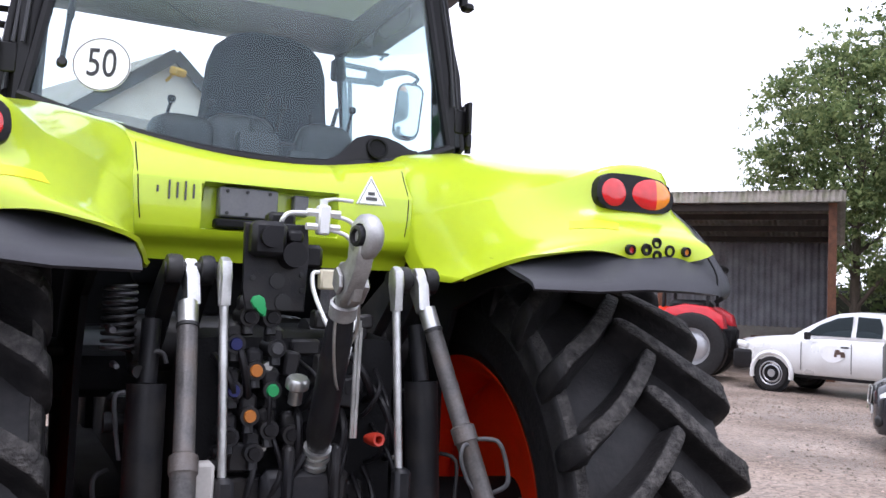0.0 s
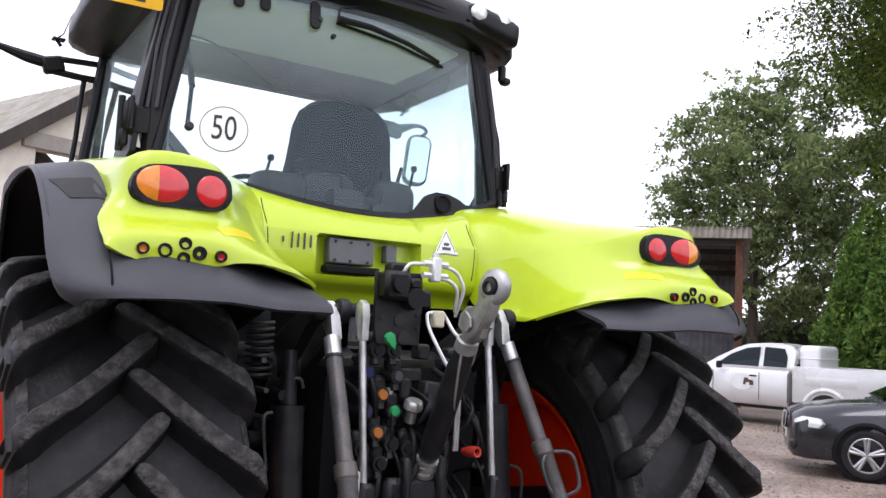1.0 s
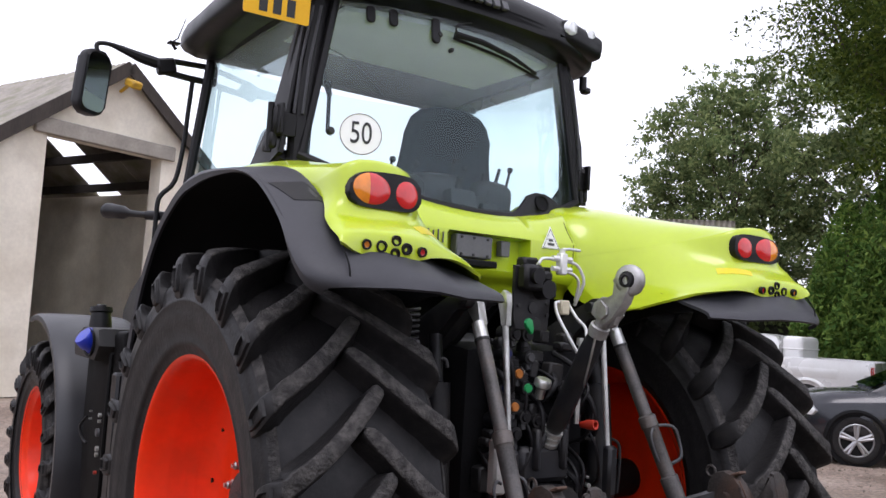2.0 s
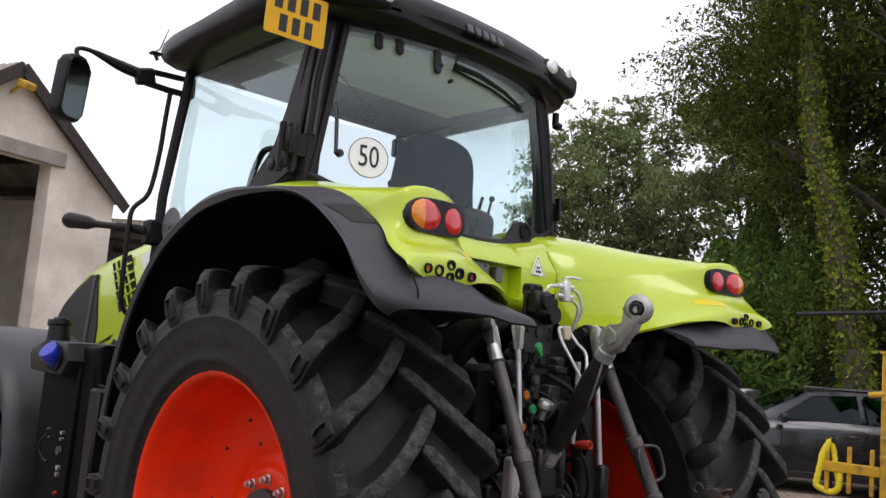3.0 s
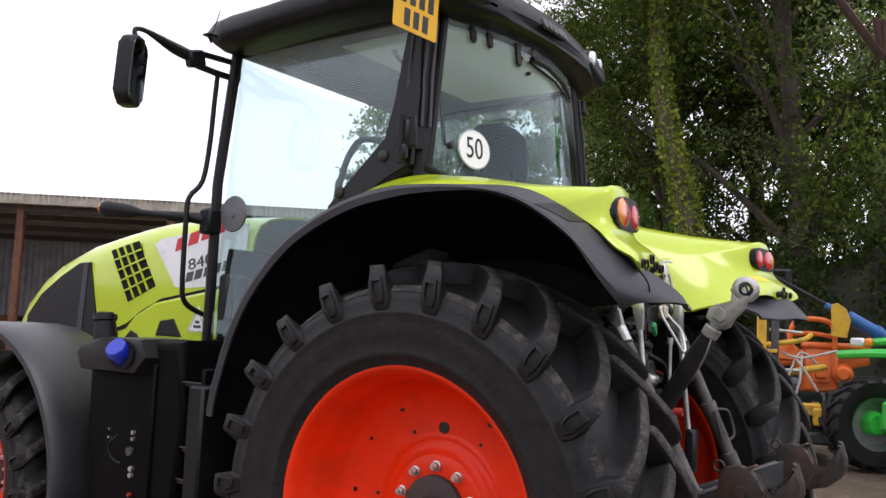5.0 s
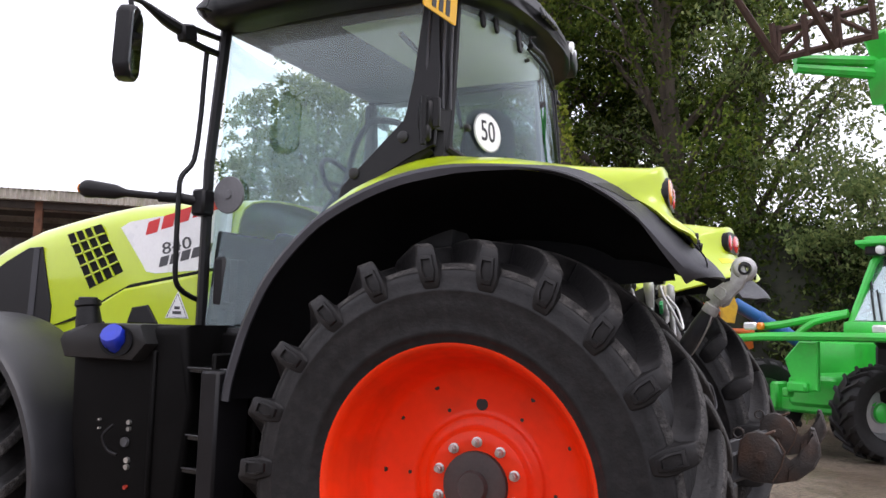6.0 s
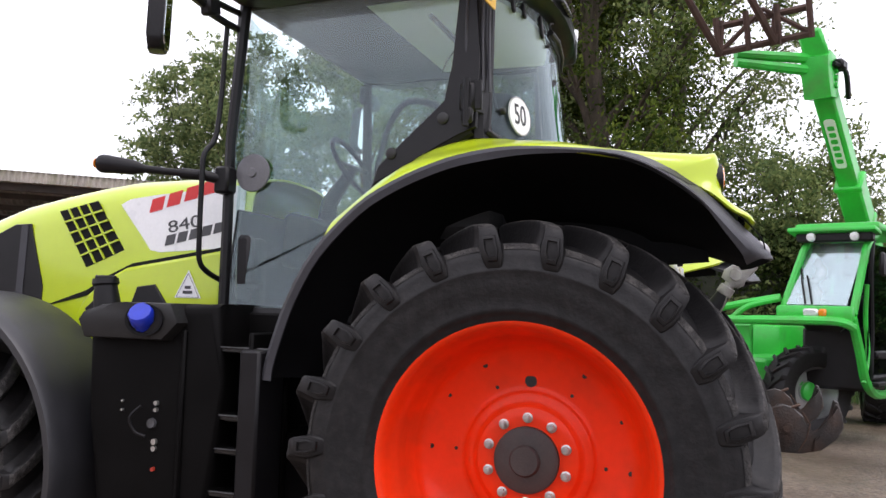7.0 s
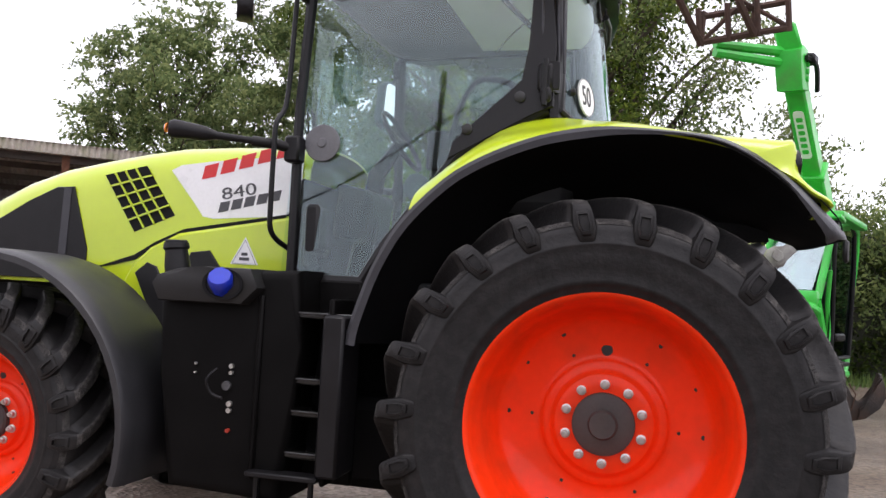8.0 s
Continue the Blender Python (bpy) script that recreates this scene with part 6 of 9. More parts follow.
def mudguard(s):
    rows = []
    arch = [Vector((0, y, z)) for y, z in ARCH]
    fine = bend(arch, 3)
    for i, p in enumerate(fine):
        d = (fine[min(i + 1, len(fine) - 1)] - fine[max(i - 1, 0)]).normalized()
        nrm = Vector((0, -d.z, d.y))
        if nrm.dot(p - Vector((0, 0, 1.0))) < 0:
            nrm = -nrm
        t = max(0.0, min(1.0, (-p.y - 0.55) / 0.3))
        row = []
        for x, dr, back in ((1.292, -0.05, 0.0), (1.297, -0.022, 0.0), (1.285, -0.004, 0.0), (1.25, 0.0, 0.01), (1.16, -0.004, 0.03), (1.0, -0.03, 0.03), (0.86, -0.08, 0.02), (0.72, -0.15, 0.0), (0.62, -0.20, -0.02), (0.53, -0.24, -0.05)):
            slim = max(0.0, min(1.0, (0.1 - p.y) / 0.45)) * (1.0 - max(0.0, min(1.0, (-p.y - 0.66) / 0.2)))
            dr += slim * {-0.05: 0.040, -0.022: 0.016}.get(dr, 0.0)
            rise = max(0.0, min(1.0, (0.1 - p.y) / 0.5)) * {1.25: 0.008, 1.16: 0.038, 1.0: 0.05, 0.86: 0.05}.get(x, 0.0)
            q = p + nrm * ((dr if x > 1.1 else dr * (1.0 - t)) + rise * (1.0 - 0.5 * t))
            last = max(0.0, (i - len(fine) + 8) / 7)
            x -= 0.075 * last ** 2 * max(0.0, x - 1.0) / 0.3
            wide = -0.010 * max(0.0, min(1.0, -p.y / 0.8)) - 0.08 * max(0.0, min(1.0, (p.y - 0.2) / 0.9))
            row.append((s * (x + wide * (x > 1.1)), q.y - t * back, q.z))
        rows.append(row)
    bm = bmesh.new()
    shell(bm, rows, 0.014, 0, 1)
    skin = BVHTree.FromBMesh(bm)
    mg = part("mudguard", bm, [FENDER, LINER], tractor, "dark grey plastic mudguard over the rear wheel")
    # seam between flap and arch
    bm = bmesh.new()
    sweep(bm, bend([(s * 1.155, -0.70, 1.965), (s * 1.158, -0.80, 1.88), (s * 1.155, -0.868, 1.80), (s * 1.15, -0.872, 1.74)], 4), 0.003, 6)
    part("seam", bm, LINER, mg)
    # dark band laid on beside the painted panel: a shallow recess's shade as colour
    bm = bmesh.new()
    band = []
    for k in range(6):
        row = []
        for j in range(4):
            y, z = -0.505 - 0.022 * k - 0.012 * j, 2.20
            hit = skin.ray_cast(Vector((s * (1.262 - 0.034 * j - 0.008 * k), y, z)), Vector((0, 0, -1)), 0.6)
            row.append((hit[0] if hit[0] is not None else Vector((s * 1.2, y, 2.0))) + Vector((0, -0.0012, 0.0018)))
        band.append(row)
    shell(bm, band, 0.001)
    part("recess_shade", bm, DARKPL, mg)
    # inner wall of the arch, carried lower as a black sheet for the shade there
    bm = bmesh.new()
    pts = [(y * 0.965, 0.935 + (z - 0.935) * 0.955) for y, z in ARCH if z > 1.25 and y > 0.1] + [(0.0, 2.08), (-0.17, 2.06), (-0.31, 1.97), (-0.43, 1.89), (-0.56, 1.83), (-0.66, 1.80), (-0.67, 1.755), (-0.45, 1.735), (-0.20, 1.66), (-0.10, 1.45), (-0.10, 0.9), (-0.40, 0.42), (0.95, 0.42), (0.9, 1.0)]
    prism(bm, pts, Matrix(((0, 0, 1, s * 0.60), (1, 0, 0, 0), (0, 1, 0, 0), (0, 0, 0, 1))), 0.02)
    part("inner_wall", bm, LINER, mg)
    return mg


for s in (-1, 1):
    mudguard(s)

# painted panel that wraps over each mudguard
COLS = [
    (1.172, [(0.86, 1.772), (0.58, 2.006), (0.31, 2.095), (0.0, 2.152), (-0.36, 2.112), (-0.56, 2.05), (-0.69, 1.975), (-0.76, 1.915), (-0.815, 1.885), (-0.835, 1.868)]),
    (1.16, [(0.86, 1.81), (0.58, 2.03), (0.31, 2.125), (0.0, 2.168), (-0.36, 2.135), (-0.63, 2.075), (-0.712, 1.985), (-0.765, 1.925), (-0.825, 1.89), (-0.842, 1.862)]),
    (1.12, [(0.85, 1.87), (0.575, 2.075), (0.31, 2.152), (0.0, 2.188), (-0.36, 2.148), (-0.695, 2.105), (-0.726, 1.975), (-0.775, 1.93), (-0.822, 1.895), (-0.83, 1.845)]),
    (1.05, [(0.83, 1.92), (0.565, 2.115), (0.31, 2.178), (0.0, 2.208), (-0.36, 2.16), (-0.706, 2.126), (-0.724, 1.978), (-0.775, 1.93), (-0.808, 1.90), (-0.808, 1.832)]),
    (0.97, [(0.80, 1.96), (0.55, 2.15), (0.31, 2.208), (0.0, 2.226), (-0.36, 2.172), (-0.704, 2.132), (-0.718, 1.985), (-0.775, 1.93), (-0.806, 1.90), (-0.806, 1.826)]),
    (0.89, [(0.78, 2.02), (0.53, 2.195), (0.31, 2.248), (0.0, 2.232), (-0.36, 2.175), (-0.690, 2.124), (-0.706, 1.985), (-0.77, 1.93), (-0.802, 1.90), (-0.802, 1.832)]),
    (0.82, [(0.76, 2.04), (0.51, 2.212), (0.31, 2.272), (0.0, 2.24), (-0.36, 2.165), (-0.655, 2.10), (-0.684, 1.985), (-0.755, 1.925), (-0.785, 1.89), (-0.79, 1.85)]),
    (0.74, [(0.74, 2.04), (0.5, 2.22), (0.31, 2.28), (0.0, 2.24), (-0.32, 2.15), (-0.51, 2.06), (-0.62, 1.97), (-0.715, 1.91), (-0.765, 1.88), (-0.778, 1.855)]),
    (0.66, [(0.74, 2.0), (0.50, 2.18), (0.31, 2.258), (0.0, 2.23), (-0.25, 2.13), (-0.42, 2.04), (-0.54, 1.955), (-0.65, 1.895), (-0.73, 1.865), (-0.748, 1.845)]),
    (0.58, [(0.74, 2.0), (0.50, 2.18), (0.31, 2.258), (0.02, 2.215), (-0.17, 2.11), (-0.31, 2.01), (-0.43, 1.93), (-0.56, 1.87), (-0.67, 1.845), (-0.70, 1.832)]),
    (0.52, [(0.74, 2.0), (0.50, 2.18), (0.31, 2.258), (0.03, 2.20), (-0.10, 2.09), (-0.19, 1.99), (-0.29, 1.90), (-0.41, 1.84), (-0.56, 1.815), (-0.66, 1.812)]),
    (0.475, [(0.74, 2.0), (0.50, 2.18), (0.31, 2.258), (0.05, 2.18), (-0.06, 2.08), (-0.10, 1.97), (-0.15, 1.87), (-0.24, 1.80), (-0.36, 1.775), (-0.50, 1.765)]),
    (0.468, [(0.74, 1.99), (0.50, 2.17), (0.31, 2.248), (0.07, 2.172), (-0.035, 2.075), (-0.075, 1.965), (-0.125, 1.865), (-0.215, 1.796), (-0.345, 1.77), (-0.49, 1.76)]),
    (0.466, [(0.74, 1.93), (0.50, 2.11), (0.33, 2.19), (0.14, 2.14), (0.05, 2.06), (0.02, 1.955), (-0.03, 1.855), (-0.12, 1.785), (-0.25, 1.755), (-0.42, 1.745)]),
]


# a knot close before the lamp face keeps that face flat
COLS = [(x, p[:5] + [(p[4][0] * 0.2 + p[5][0] * 0.8, p[4][1] * 0.2 + p[5][1] * 0.8 + 0.004)] + p[5:]) for x, p in COLS]


def smooth_grid(cols, n):
    """Rounds a net of columns along both ways."""
    c = [bend([Vector((0, y, z)) for y, z in pts], n) for _, pts in cols]
    xs = [x for x, _ in cols]
    rows = []
    for k in range(len(c[0])):
        rows.append(bend([Vector((xs[i], c[i][k].y, c[i][k].z)) for i in range(len(cols))], 2))
    return rows


def wing(s):
    rows = []
    for r in smooth_grid(COLS, 4):
        row = []
        for p in r:
            tuck = 0.042 * max(0.0, min(1.0, (-p.y - 0.20) / 0.35)) * max(0.0, min(1.0, (p.z - 1.945) / 0.07)) * max(0.0, min(1.0, (p.x - 1.06) / 0.10))
            row.append((s * (p.x - tuck), p.y, p.z))
        rows.append(row)
    bm = bmesh.new()
    shell(bm, rows, 0.012)
    skin = BVHTree.FromBMesh(bm)
    w = part("rear_wing", bm, LIME, tractor, "glossy lime green painted rear wing panel", smooth=60)
    # tail lamp
    cx, cy, cz = s * 0.957, -0.697, 2.048
    m = axis_m((cx, cy, cz), (s * -0.10, -1, 0.06))
    m2 = m @ Matrix.Diagonal((s, 1, 1, 1))
    bm = bmesh.new()
    prism(bm, smooth_loop([(x * 0.95, y * 0.90) for x, y in [(-0.148, -0.012), (-0.14, 0.038), (-0.11, 0.062), (-0.02, 0.066), (0.09, 0.056), (0.135, 0.03), (0.15, -0.012), (0.142, -0.048), (0.10, -0.064), (0.0, -0.066), (-0.10, -0.060), (-0.138, -0.044)]]), m2, 0.040, 0.010, seg=2)
    lamp = part("tail_lamp", bm, BLACKPL, w, "black lamp housing with round amber and red lenses")
    bm = bmesh.new()
    lathe(bm, [(0.0, 0.032), (0.022, 0.0315), (0.038, 0.029), (0.044, 0.025), (0.044, 0.0)], 28, m2 @ Matrix.Translation((-0.080, -0.002, -0.004)) @ pose(0, 0, 0, 0, -90, 0))
    part("lens", bm, LENSRED, w, "round red lens")
    bm = bmesh.new()
    lathe(bm, [(0.0, 0.035), (0.026, 0.034), (0.046, 0.030), (0.053, 0.025), (0.053, 0.0)], 32, m2 @ Matrix.Translation((0.058, 0.0, -0.004)) @ Matrix.Diagonal((1.34, 0.93, 1, 1)) @ pose(0, 0, 0, 0, -90, 0))
    lm = m2 @ Matrix.Translation((0.058, 0, 0))
    cut = lm @ Vector((0.014, 0, 0))
    bmesh.ops.bisect_plane(bm, geom=list(bm.verts) + list(bm.edges) + list(bm.faces), plane_co=cut, plane_no=lm.to_3x3() @ Vector((1, 0, 0)))
    inv = lm.inverted()
    for f in bm.faces:
        f.material_index = 1 if (inv @ f.calc_center_median()).x > 0.014 else 0
    part("lens", bm, [LENSRED, LENSORANGE], w, "round red lens with an amber outer part")
    # socket plate with reflectors and sensors
    for dx, dz, r, mt, lb in ((-0.103, -0.004, 0.016, LENSRED, "small red reflector"), (0.103, 0.0, 0.016, LENSORANGE, "small amber reflector"), (-0.045, -0.0, 0.019, INK, "dark socket"), (0.045, 0.0, 0.019, INK, "dark socket"),
                              (-0.006, 0.022, 0.017, CAST, "round socket cap"), (-0.004, -0.017, 0.017, CAST, "round socket cap")):
        y = -0.812 - (0.012 if abs(dx) > 0.09 and dx > 0 else 0.0)
        pm = axis_m((s * (0.972 + dx), y + 0.01, 1.868 + dz), (0, -1, -0.1)) @ pose(0, 0, 0, 0, -90, 0)
        bm = bmesh.new()
        lathe(bm, [(0.0, 0.004), (r * 0.62, 0.006), (r * 0.66, 0.012), (r * 0.95, 0.012), (r, 0.006), (r, -0.02)], 18, pm)
        inv = pm.inverted()
        for f in bm.faces:
            c = inv @ f.calc_center_median()
            f.material_index = 1 if math.hypot(c.y, c.z) < r * 0.6 else 0
        part("socket", bm, [BLACKPL, mt], w, lb)
    # warning sticker laid on the curved panel
    bm = bmesh.new()
    am = axis_m((s * 0.797, -0.7165, 1.9385), (s * -0.36, -0.51, 0.775))
    away = am.to_3x3() @ Vector((0, 0, 1))
    grid = []
    for v in (-0.020, -0.007, 0.007, 0.020):
        row = []
        for k in range(9):
            hit = skin.ray_cast(am @ Vector((-0.075 + 0.15 * k / 8, v, 0.08)), -away, 0.3)
            row.append((hit[0] if hit[0] is not None else am @ Vector((-0.075 + 0.15 * k / 8, v, 0))) + away * 0.0015)
        grid.append(row)
    shell(bm, grid, 0.001)
    st = part("warning_sticker", bm, STICKER, w, "faded yellow warning sticker")
    return w


WING = {s: wing(s) for s in (-1, 1)}


# centre panel between the wings, under the rear window
def sill(x):
    return 2.145 + 0.165 * min(1.0, abs(x) / 0.8) ** 2


def rear_y(x, z):
    return 0.06 + 0.2 * (x / 0.8) ** 2 + 0.13 * (z - 2.15)


RX0, RX1, RZ0, RZ1 = -0.262, 0.19, 1.885, 2.036
xs = sorted([-0.49 + 0.98 * k / 20 for k in range(21)] + [RX0 - 0.012, RX0 - 0.002, RX0 + 0.006, RX1 - 0.012, RX1 - 0.002, RX1 + 0.006])


def panel_y(x, y, z):
    """The panel's face, let in where the bracket plates sit."""
    inside = RX0 < x < RX1 and RZ0 < z < RZ1 and (z - RZ0) + (x - RX0) * 2.0 > -1 and not (x < RX0 + 0.012 and z > RZ1 - 0.02)
    return y + (0.075 if inside else 0.0)


rows = []
for dz, y, z in ((0.0, 0.05, None), (-0.02, -0.01, None), (-0.05, -0.045, None), (-0.085, -0.066, None), (0, -0.078, 2.043), (0, -0.079, RZ1 + 0.001), (0, -0.080, RZ1 - 0.006), (0, -0.083, 1.98), (0, -0.083, 1.93), (0, -0.080, RZ0 + 0.006), (0, -0.079, RZ0 - 0.001), (0, -0.070, 1.865), (0, -0.055, 1.85), (0, -0.02, 1.835), (0, 0.0, 1.815), (0, 0.01, 1.785)):
    rows.append([(x, panel_y(x, y, z or 0) + 0.05 * (x / 0.49) ** 2 * (z is None), (sill(x) + dz if z is None else z)) for x in xs])
bm = bmesh.new()
shell(bm, rows, 0.012)
skins = [BVHTree.FromBMesh(bm)] + [BVHTree.FromPolygons([v.co[:] for v in w.data.vertices], [p.vertices[:] for p in w.data.polygons]) for w in WING.values()]
back = part("back_panel", bm, LIME, tractor, "lime green painted panel below the rear window", smooth=42)
for s in (-1, 1):
    line = []
    for p in bend([(s * 0.462, 0, 2.150), (s * 0.460, 0, 2.06), (s * 0.455, 0, 1.97), (s * 0.447, 0, 1.905)], 4):
        hits = [h[0].y for h in (k.ray_cast(Vector((p.x, -1.2, p.z)), Vector((0, 1, 0)), 3.0) for k in skins) if h[0] is not None]
        if hits:
            line.append((p.x, min(hits) + 0.001, p.z))
    bm = bmesh.new()
    sweep(bm, line, 0.0026, 6)
    part("panel_seam", bm, LINER, back)
bm = bmesh.new()
box(bm, (-0.108, -0.045, 1.978), (0.195, 0.05, 0.098), bevel=0.006)
box(bm, (0.072, -0.040, 1.985), (0.05, 0.04, 0.07), bevel=0.004)
part("bracket_plate", bm, PLATEGREY, back, "dark grey steel plate")
for dx in (-0.18, -0.115, -0.04):
    for dz in (1.942, 2.014):
        bm = bmesh.new()
        lathe(bm, [(0.006, 0.0), (0.006, 0.004), (0.0, 0.005)], 10, Matrix.Translation((dx, -0.0705, dz)) @ pose(0, 0, 0, 0, 0, -90))
        part("bolt", bm, INK, back)
bm = bmesh.new()
box(bm, (-0.10, -0.05, 1.908), (0.23, 0.06, 0.03), bevel=0.006)
part("ledge", bm, LINER, back)
# faint gear pattern decal
for k, (dx, h) in enumerate(((-0.40, 0.02), (-0.365, 0.06), (-0.34, 0.05), (-0.315, 0.06), (-0.29, 0.045))):
    bm = bmesh.new()
    box(bm, (dx, -0.088, 2.0), (0.006, 0.004, h))
    part("decal_bar", bm, GREYINK, back)


def triangle_sign(m, parent, size):
    """A white weight triangle with a dark edge and two unreadable lines."""
    tri = [(0, size * 0.58), (-size * 0.5, -size * 0.32), (size * 0.5, -size * 0.32)]
    bm = bmesh.new()
    prism(bm, tri, m, 0.003)
    a = part("weight_sign", bm, WHITE, parent, "white triangular sign with a thin dark border")
    bm = bmesh.new()
    q = [Vector((x * 0.86, y * 0.86 - 0.003, 0.0025)) for x, y in tri]
    sweep(bm, [m @ v for v in q], size * 0.012, 6, closed=True)
    part("border", bm, INK, a)
    for yy, w in ((0.02, 0.22), (-0.14, 0.36)):
        bm = bmesh.new()
        box(bm, (0, size * yy, 0.003), (size * w, size * 0.10, 0.002))
        bmesh.ops.transform(bm, matrix=m, verts=bm.verts)
        part("text_bar", bm, GREYINK, a)


triangle_sign(axis_m((0.315, -0.079, 2.045), (0.05, -1, 0.12)), back, 0.115)

# ---- cab ----
bm = bmesh.new()
for s in (-1, 1):
    # corner posts: rear and front, and the lower frame
    sweep(bm, [(s * 0.785, 0.315, 2.27), (s * 0.775, 0.325, 2.6), (s * 0.71, 0.355, 3.04)], [0.052, 0.052, 0.05], 8)
    sweep(bm, [(s * 0.845, 1.535, 1.46), (s * 0.83, 1.55, 2.3), (s * 0.75, 1.55, 3.02)], [0.027, 0.026, 0.03], 8)
    sweep(bm, [(s * 0.845, 1.53, 1.475), (s * 0.845, 1.16, 1.475)], 0.03, 8)
    sweep(bm, [(s * 0.845, 1.17, 1.475), (s * 0.845, 1.06, 1.66), (s * 0.845, 0.73, 2.09), (s * 0.84, 0.33, 2.31)], 0.03, 8)
    sweep(bm, [(s * 0.74, 1.55, 3.0), (s * 0.75, 0.9, 3.02), (s * 0.73, 0.36, 3.03)], 0.03, 8)
sweep(bm, [(-0.8, 1.55, 1.47), (0.8, 1.55, 1.47)], 0.04, 8)
cab = part("cab_frame", bm, BLACKPL, tractor, "black cab posts and door frames")
for s in (-1, 1):
    for x, y in ((0.845, 0.355), (0.828, 0.285), (0.80, 0.262)):
        bm = bmesh.new()
        sweep(bm, [(s * x, y, 2.48), (s * (x - 0.022), y + 0.015, 2.72), (s * (x - 0.065), y + 0.03, 2.97)], 0.007, 6)
        part("post_trim", bm, FENDER, cab)
# dark rear quarter plates with hinges
for s in (-1, 1):
    bm = bmesh.new()
    prism(bm, [(0.78, 2.06), (0.757, 2.15), (0.44, 2.43), (0.425, 2.60), (0.425, 3.0), (0.345, 3.0), (0.30, 2.62), (0.295, 2.31), (0.40, 2.28)], Matrix(((0, 0, 1, s * 0.866), (1, 0, 0, 0), (0, 1, 0, 0), (0, 0, 0, 1))), 0.022, 0.006)
    for v in bm.verts:
        v.co.x -= s * 0.20 * max(0.0, v.co.z - 2.45)
    q = part("quarter_plate", bm, BLACKPL, cab)
    for y, z in ((0.449, 2.355), (0.69, 2.205)):
        bm = bmesh.new()
        lathe(bm, [(0.026, -0.012), (0.026, 0.006), (0.02, 0.01), (0.0, 0.011)], 18, Matrix.Translation((s * 0.878, y, z)) @ Matrix.Diagonal((s, 1, 1, 1)))
        part("hinge_cap", bm, INK, cab)
    bm = bmesh.new()
    box(bm, (s * 0.885, 0.335, 2.44), (0.045, 0.07, 0.13), bevel=0.012)
    box(bm, (s * 0.90, 0.33, 2.36), (0.035, 0.05, 0.07), bevel=0.01)
    rod(bm, (s * 0.91, 0.335, 2.31), (s * 0.91, 0.335, 2.52), 0.014, seg=10)
    part("door_hinge", bm, BLACKPL, cab)
    # door glass
    bm = bmesh.new()
    pts = [(1.50, 1.50), (1.18, 1.50), (1.10, 1.62), (0.76, 2.10), (0.44, 2.40), (0.42, 3.02), (1.52, 2.99)]
    t = bmesh.new()
    vs = [t.verts.new((0, y, z)) for y, z in pts]
    t.faces.new(vs)
    for v in t.verts:
        v.co.x = s * (0.858 - 0.085 * max(0, v.co.z - 2.1) - 0.06 * max(0, v.co.z - 2.4))
    join(bm, t)
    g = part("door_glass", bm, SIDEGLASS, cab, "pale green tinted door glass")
    g.visible_shadow = False
    bm = bmesh.new()
    box(bm, (s * 0.82, 1.445, 1.68), (0.06, 0.08, 0.32), bevel=0.018)
    box(bm, (s * 0.835, 1.40, 1.60), (0.03, 0.11, 0.04), bevel=0.01)
    part("door_handle", bm, BLACKPL, cab, "black inner door handle")
    bm = bmesh.new()
    lathe(bm, [(0.088, -0.010), (0.092, -0.004), (0.088, 0.002), (0.024, 0.004), (0.020, 0.012), (0.0, 0.012)], 36, Matrix.Translation((s * 0.832, 1.42, 2.14)) @ Matrix.Diagonal((s, 1, 1, 1)))
    part("door_roundel", bm, PLATEGREY, cab, "round black door fitting")
# rear window
nx, nz = 24, 8
bm = bmesh.new()
grid = []
for k in range(nz + 1):
    row = []
    for i in range(nx + 1):
        x = -0.79 + 1.58 * i / nx
        z = sill(x) + (3.045 - sill(x)) * k / nz
        x *= 1 - 0.16 * max(0.0, (z - 2.3) / 0.7)
        row.append(bm.verts.new((x, rear_y(x, z), z)))
    grid.append(row)
for a, b_ in zip(grid, grid[1:]):
    for i in range(nx):
        bm.faces.new((a[i], a[i + 1], b_[i + 1], b_[i]))
rw = part("rear_window", bm, CABGLASS, cab, "large curved rear window with a pale rain and sky veil", smooth=80)
rw.visible_shadow = False
bm = bmesh.new()
sweep(bm, [(x, rear_y(x, sill(x)) - 0.004, sill(x)) for x in [-0.80 + 1.6 * i / 24 for i in range(25)]], 0.02, 8)
for s in (-1, 1):
    sweep(bm, [(s * x, rear_y(x, z) - 0.002, z) for x, z in [(0.79 * (1 - 0.16 * (z - 2.3) / 0.7), z) for z in (2.30, 2.5, 2.75, 3.03)]], 0.02, 8)
part("window_seal", bm, BLACKPL, cab, "black rubber window seal")
# black cover at the foot of the window with its hump
bm = bmesh.new()
hump = [(0.06, 2.15), (0.17, 2.165), (0.235, 2.19), (0.28, 2.235), (0.315, 2.27), (0.37, 2.29), (0.45, 2.292), (0.51, 2.28), (0.56, 2.262), (0.60, 2.262)]
shell(bm, [[(x, rear_y(x, z) - 0.018, z) for x, z in hump], [(x, rear_y(x, z) - 0.03, sill(x) * 0.5 + z * 0.5 - 0.01) for x, z in hump], [(x, rear_y(x, z) - 0.03, sill(x) - 0.012) for x, z in hump]], 0.02)
cov = part("window_foot_cover", bm, BLACKPL, cab, "black humped plastic cover with a finger scoop", smooth=60)
bm = bmesh.new()
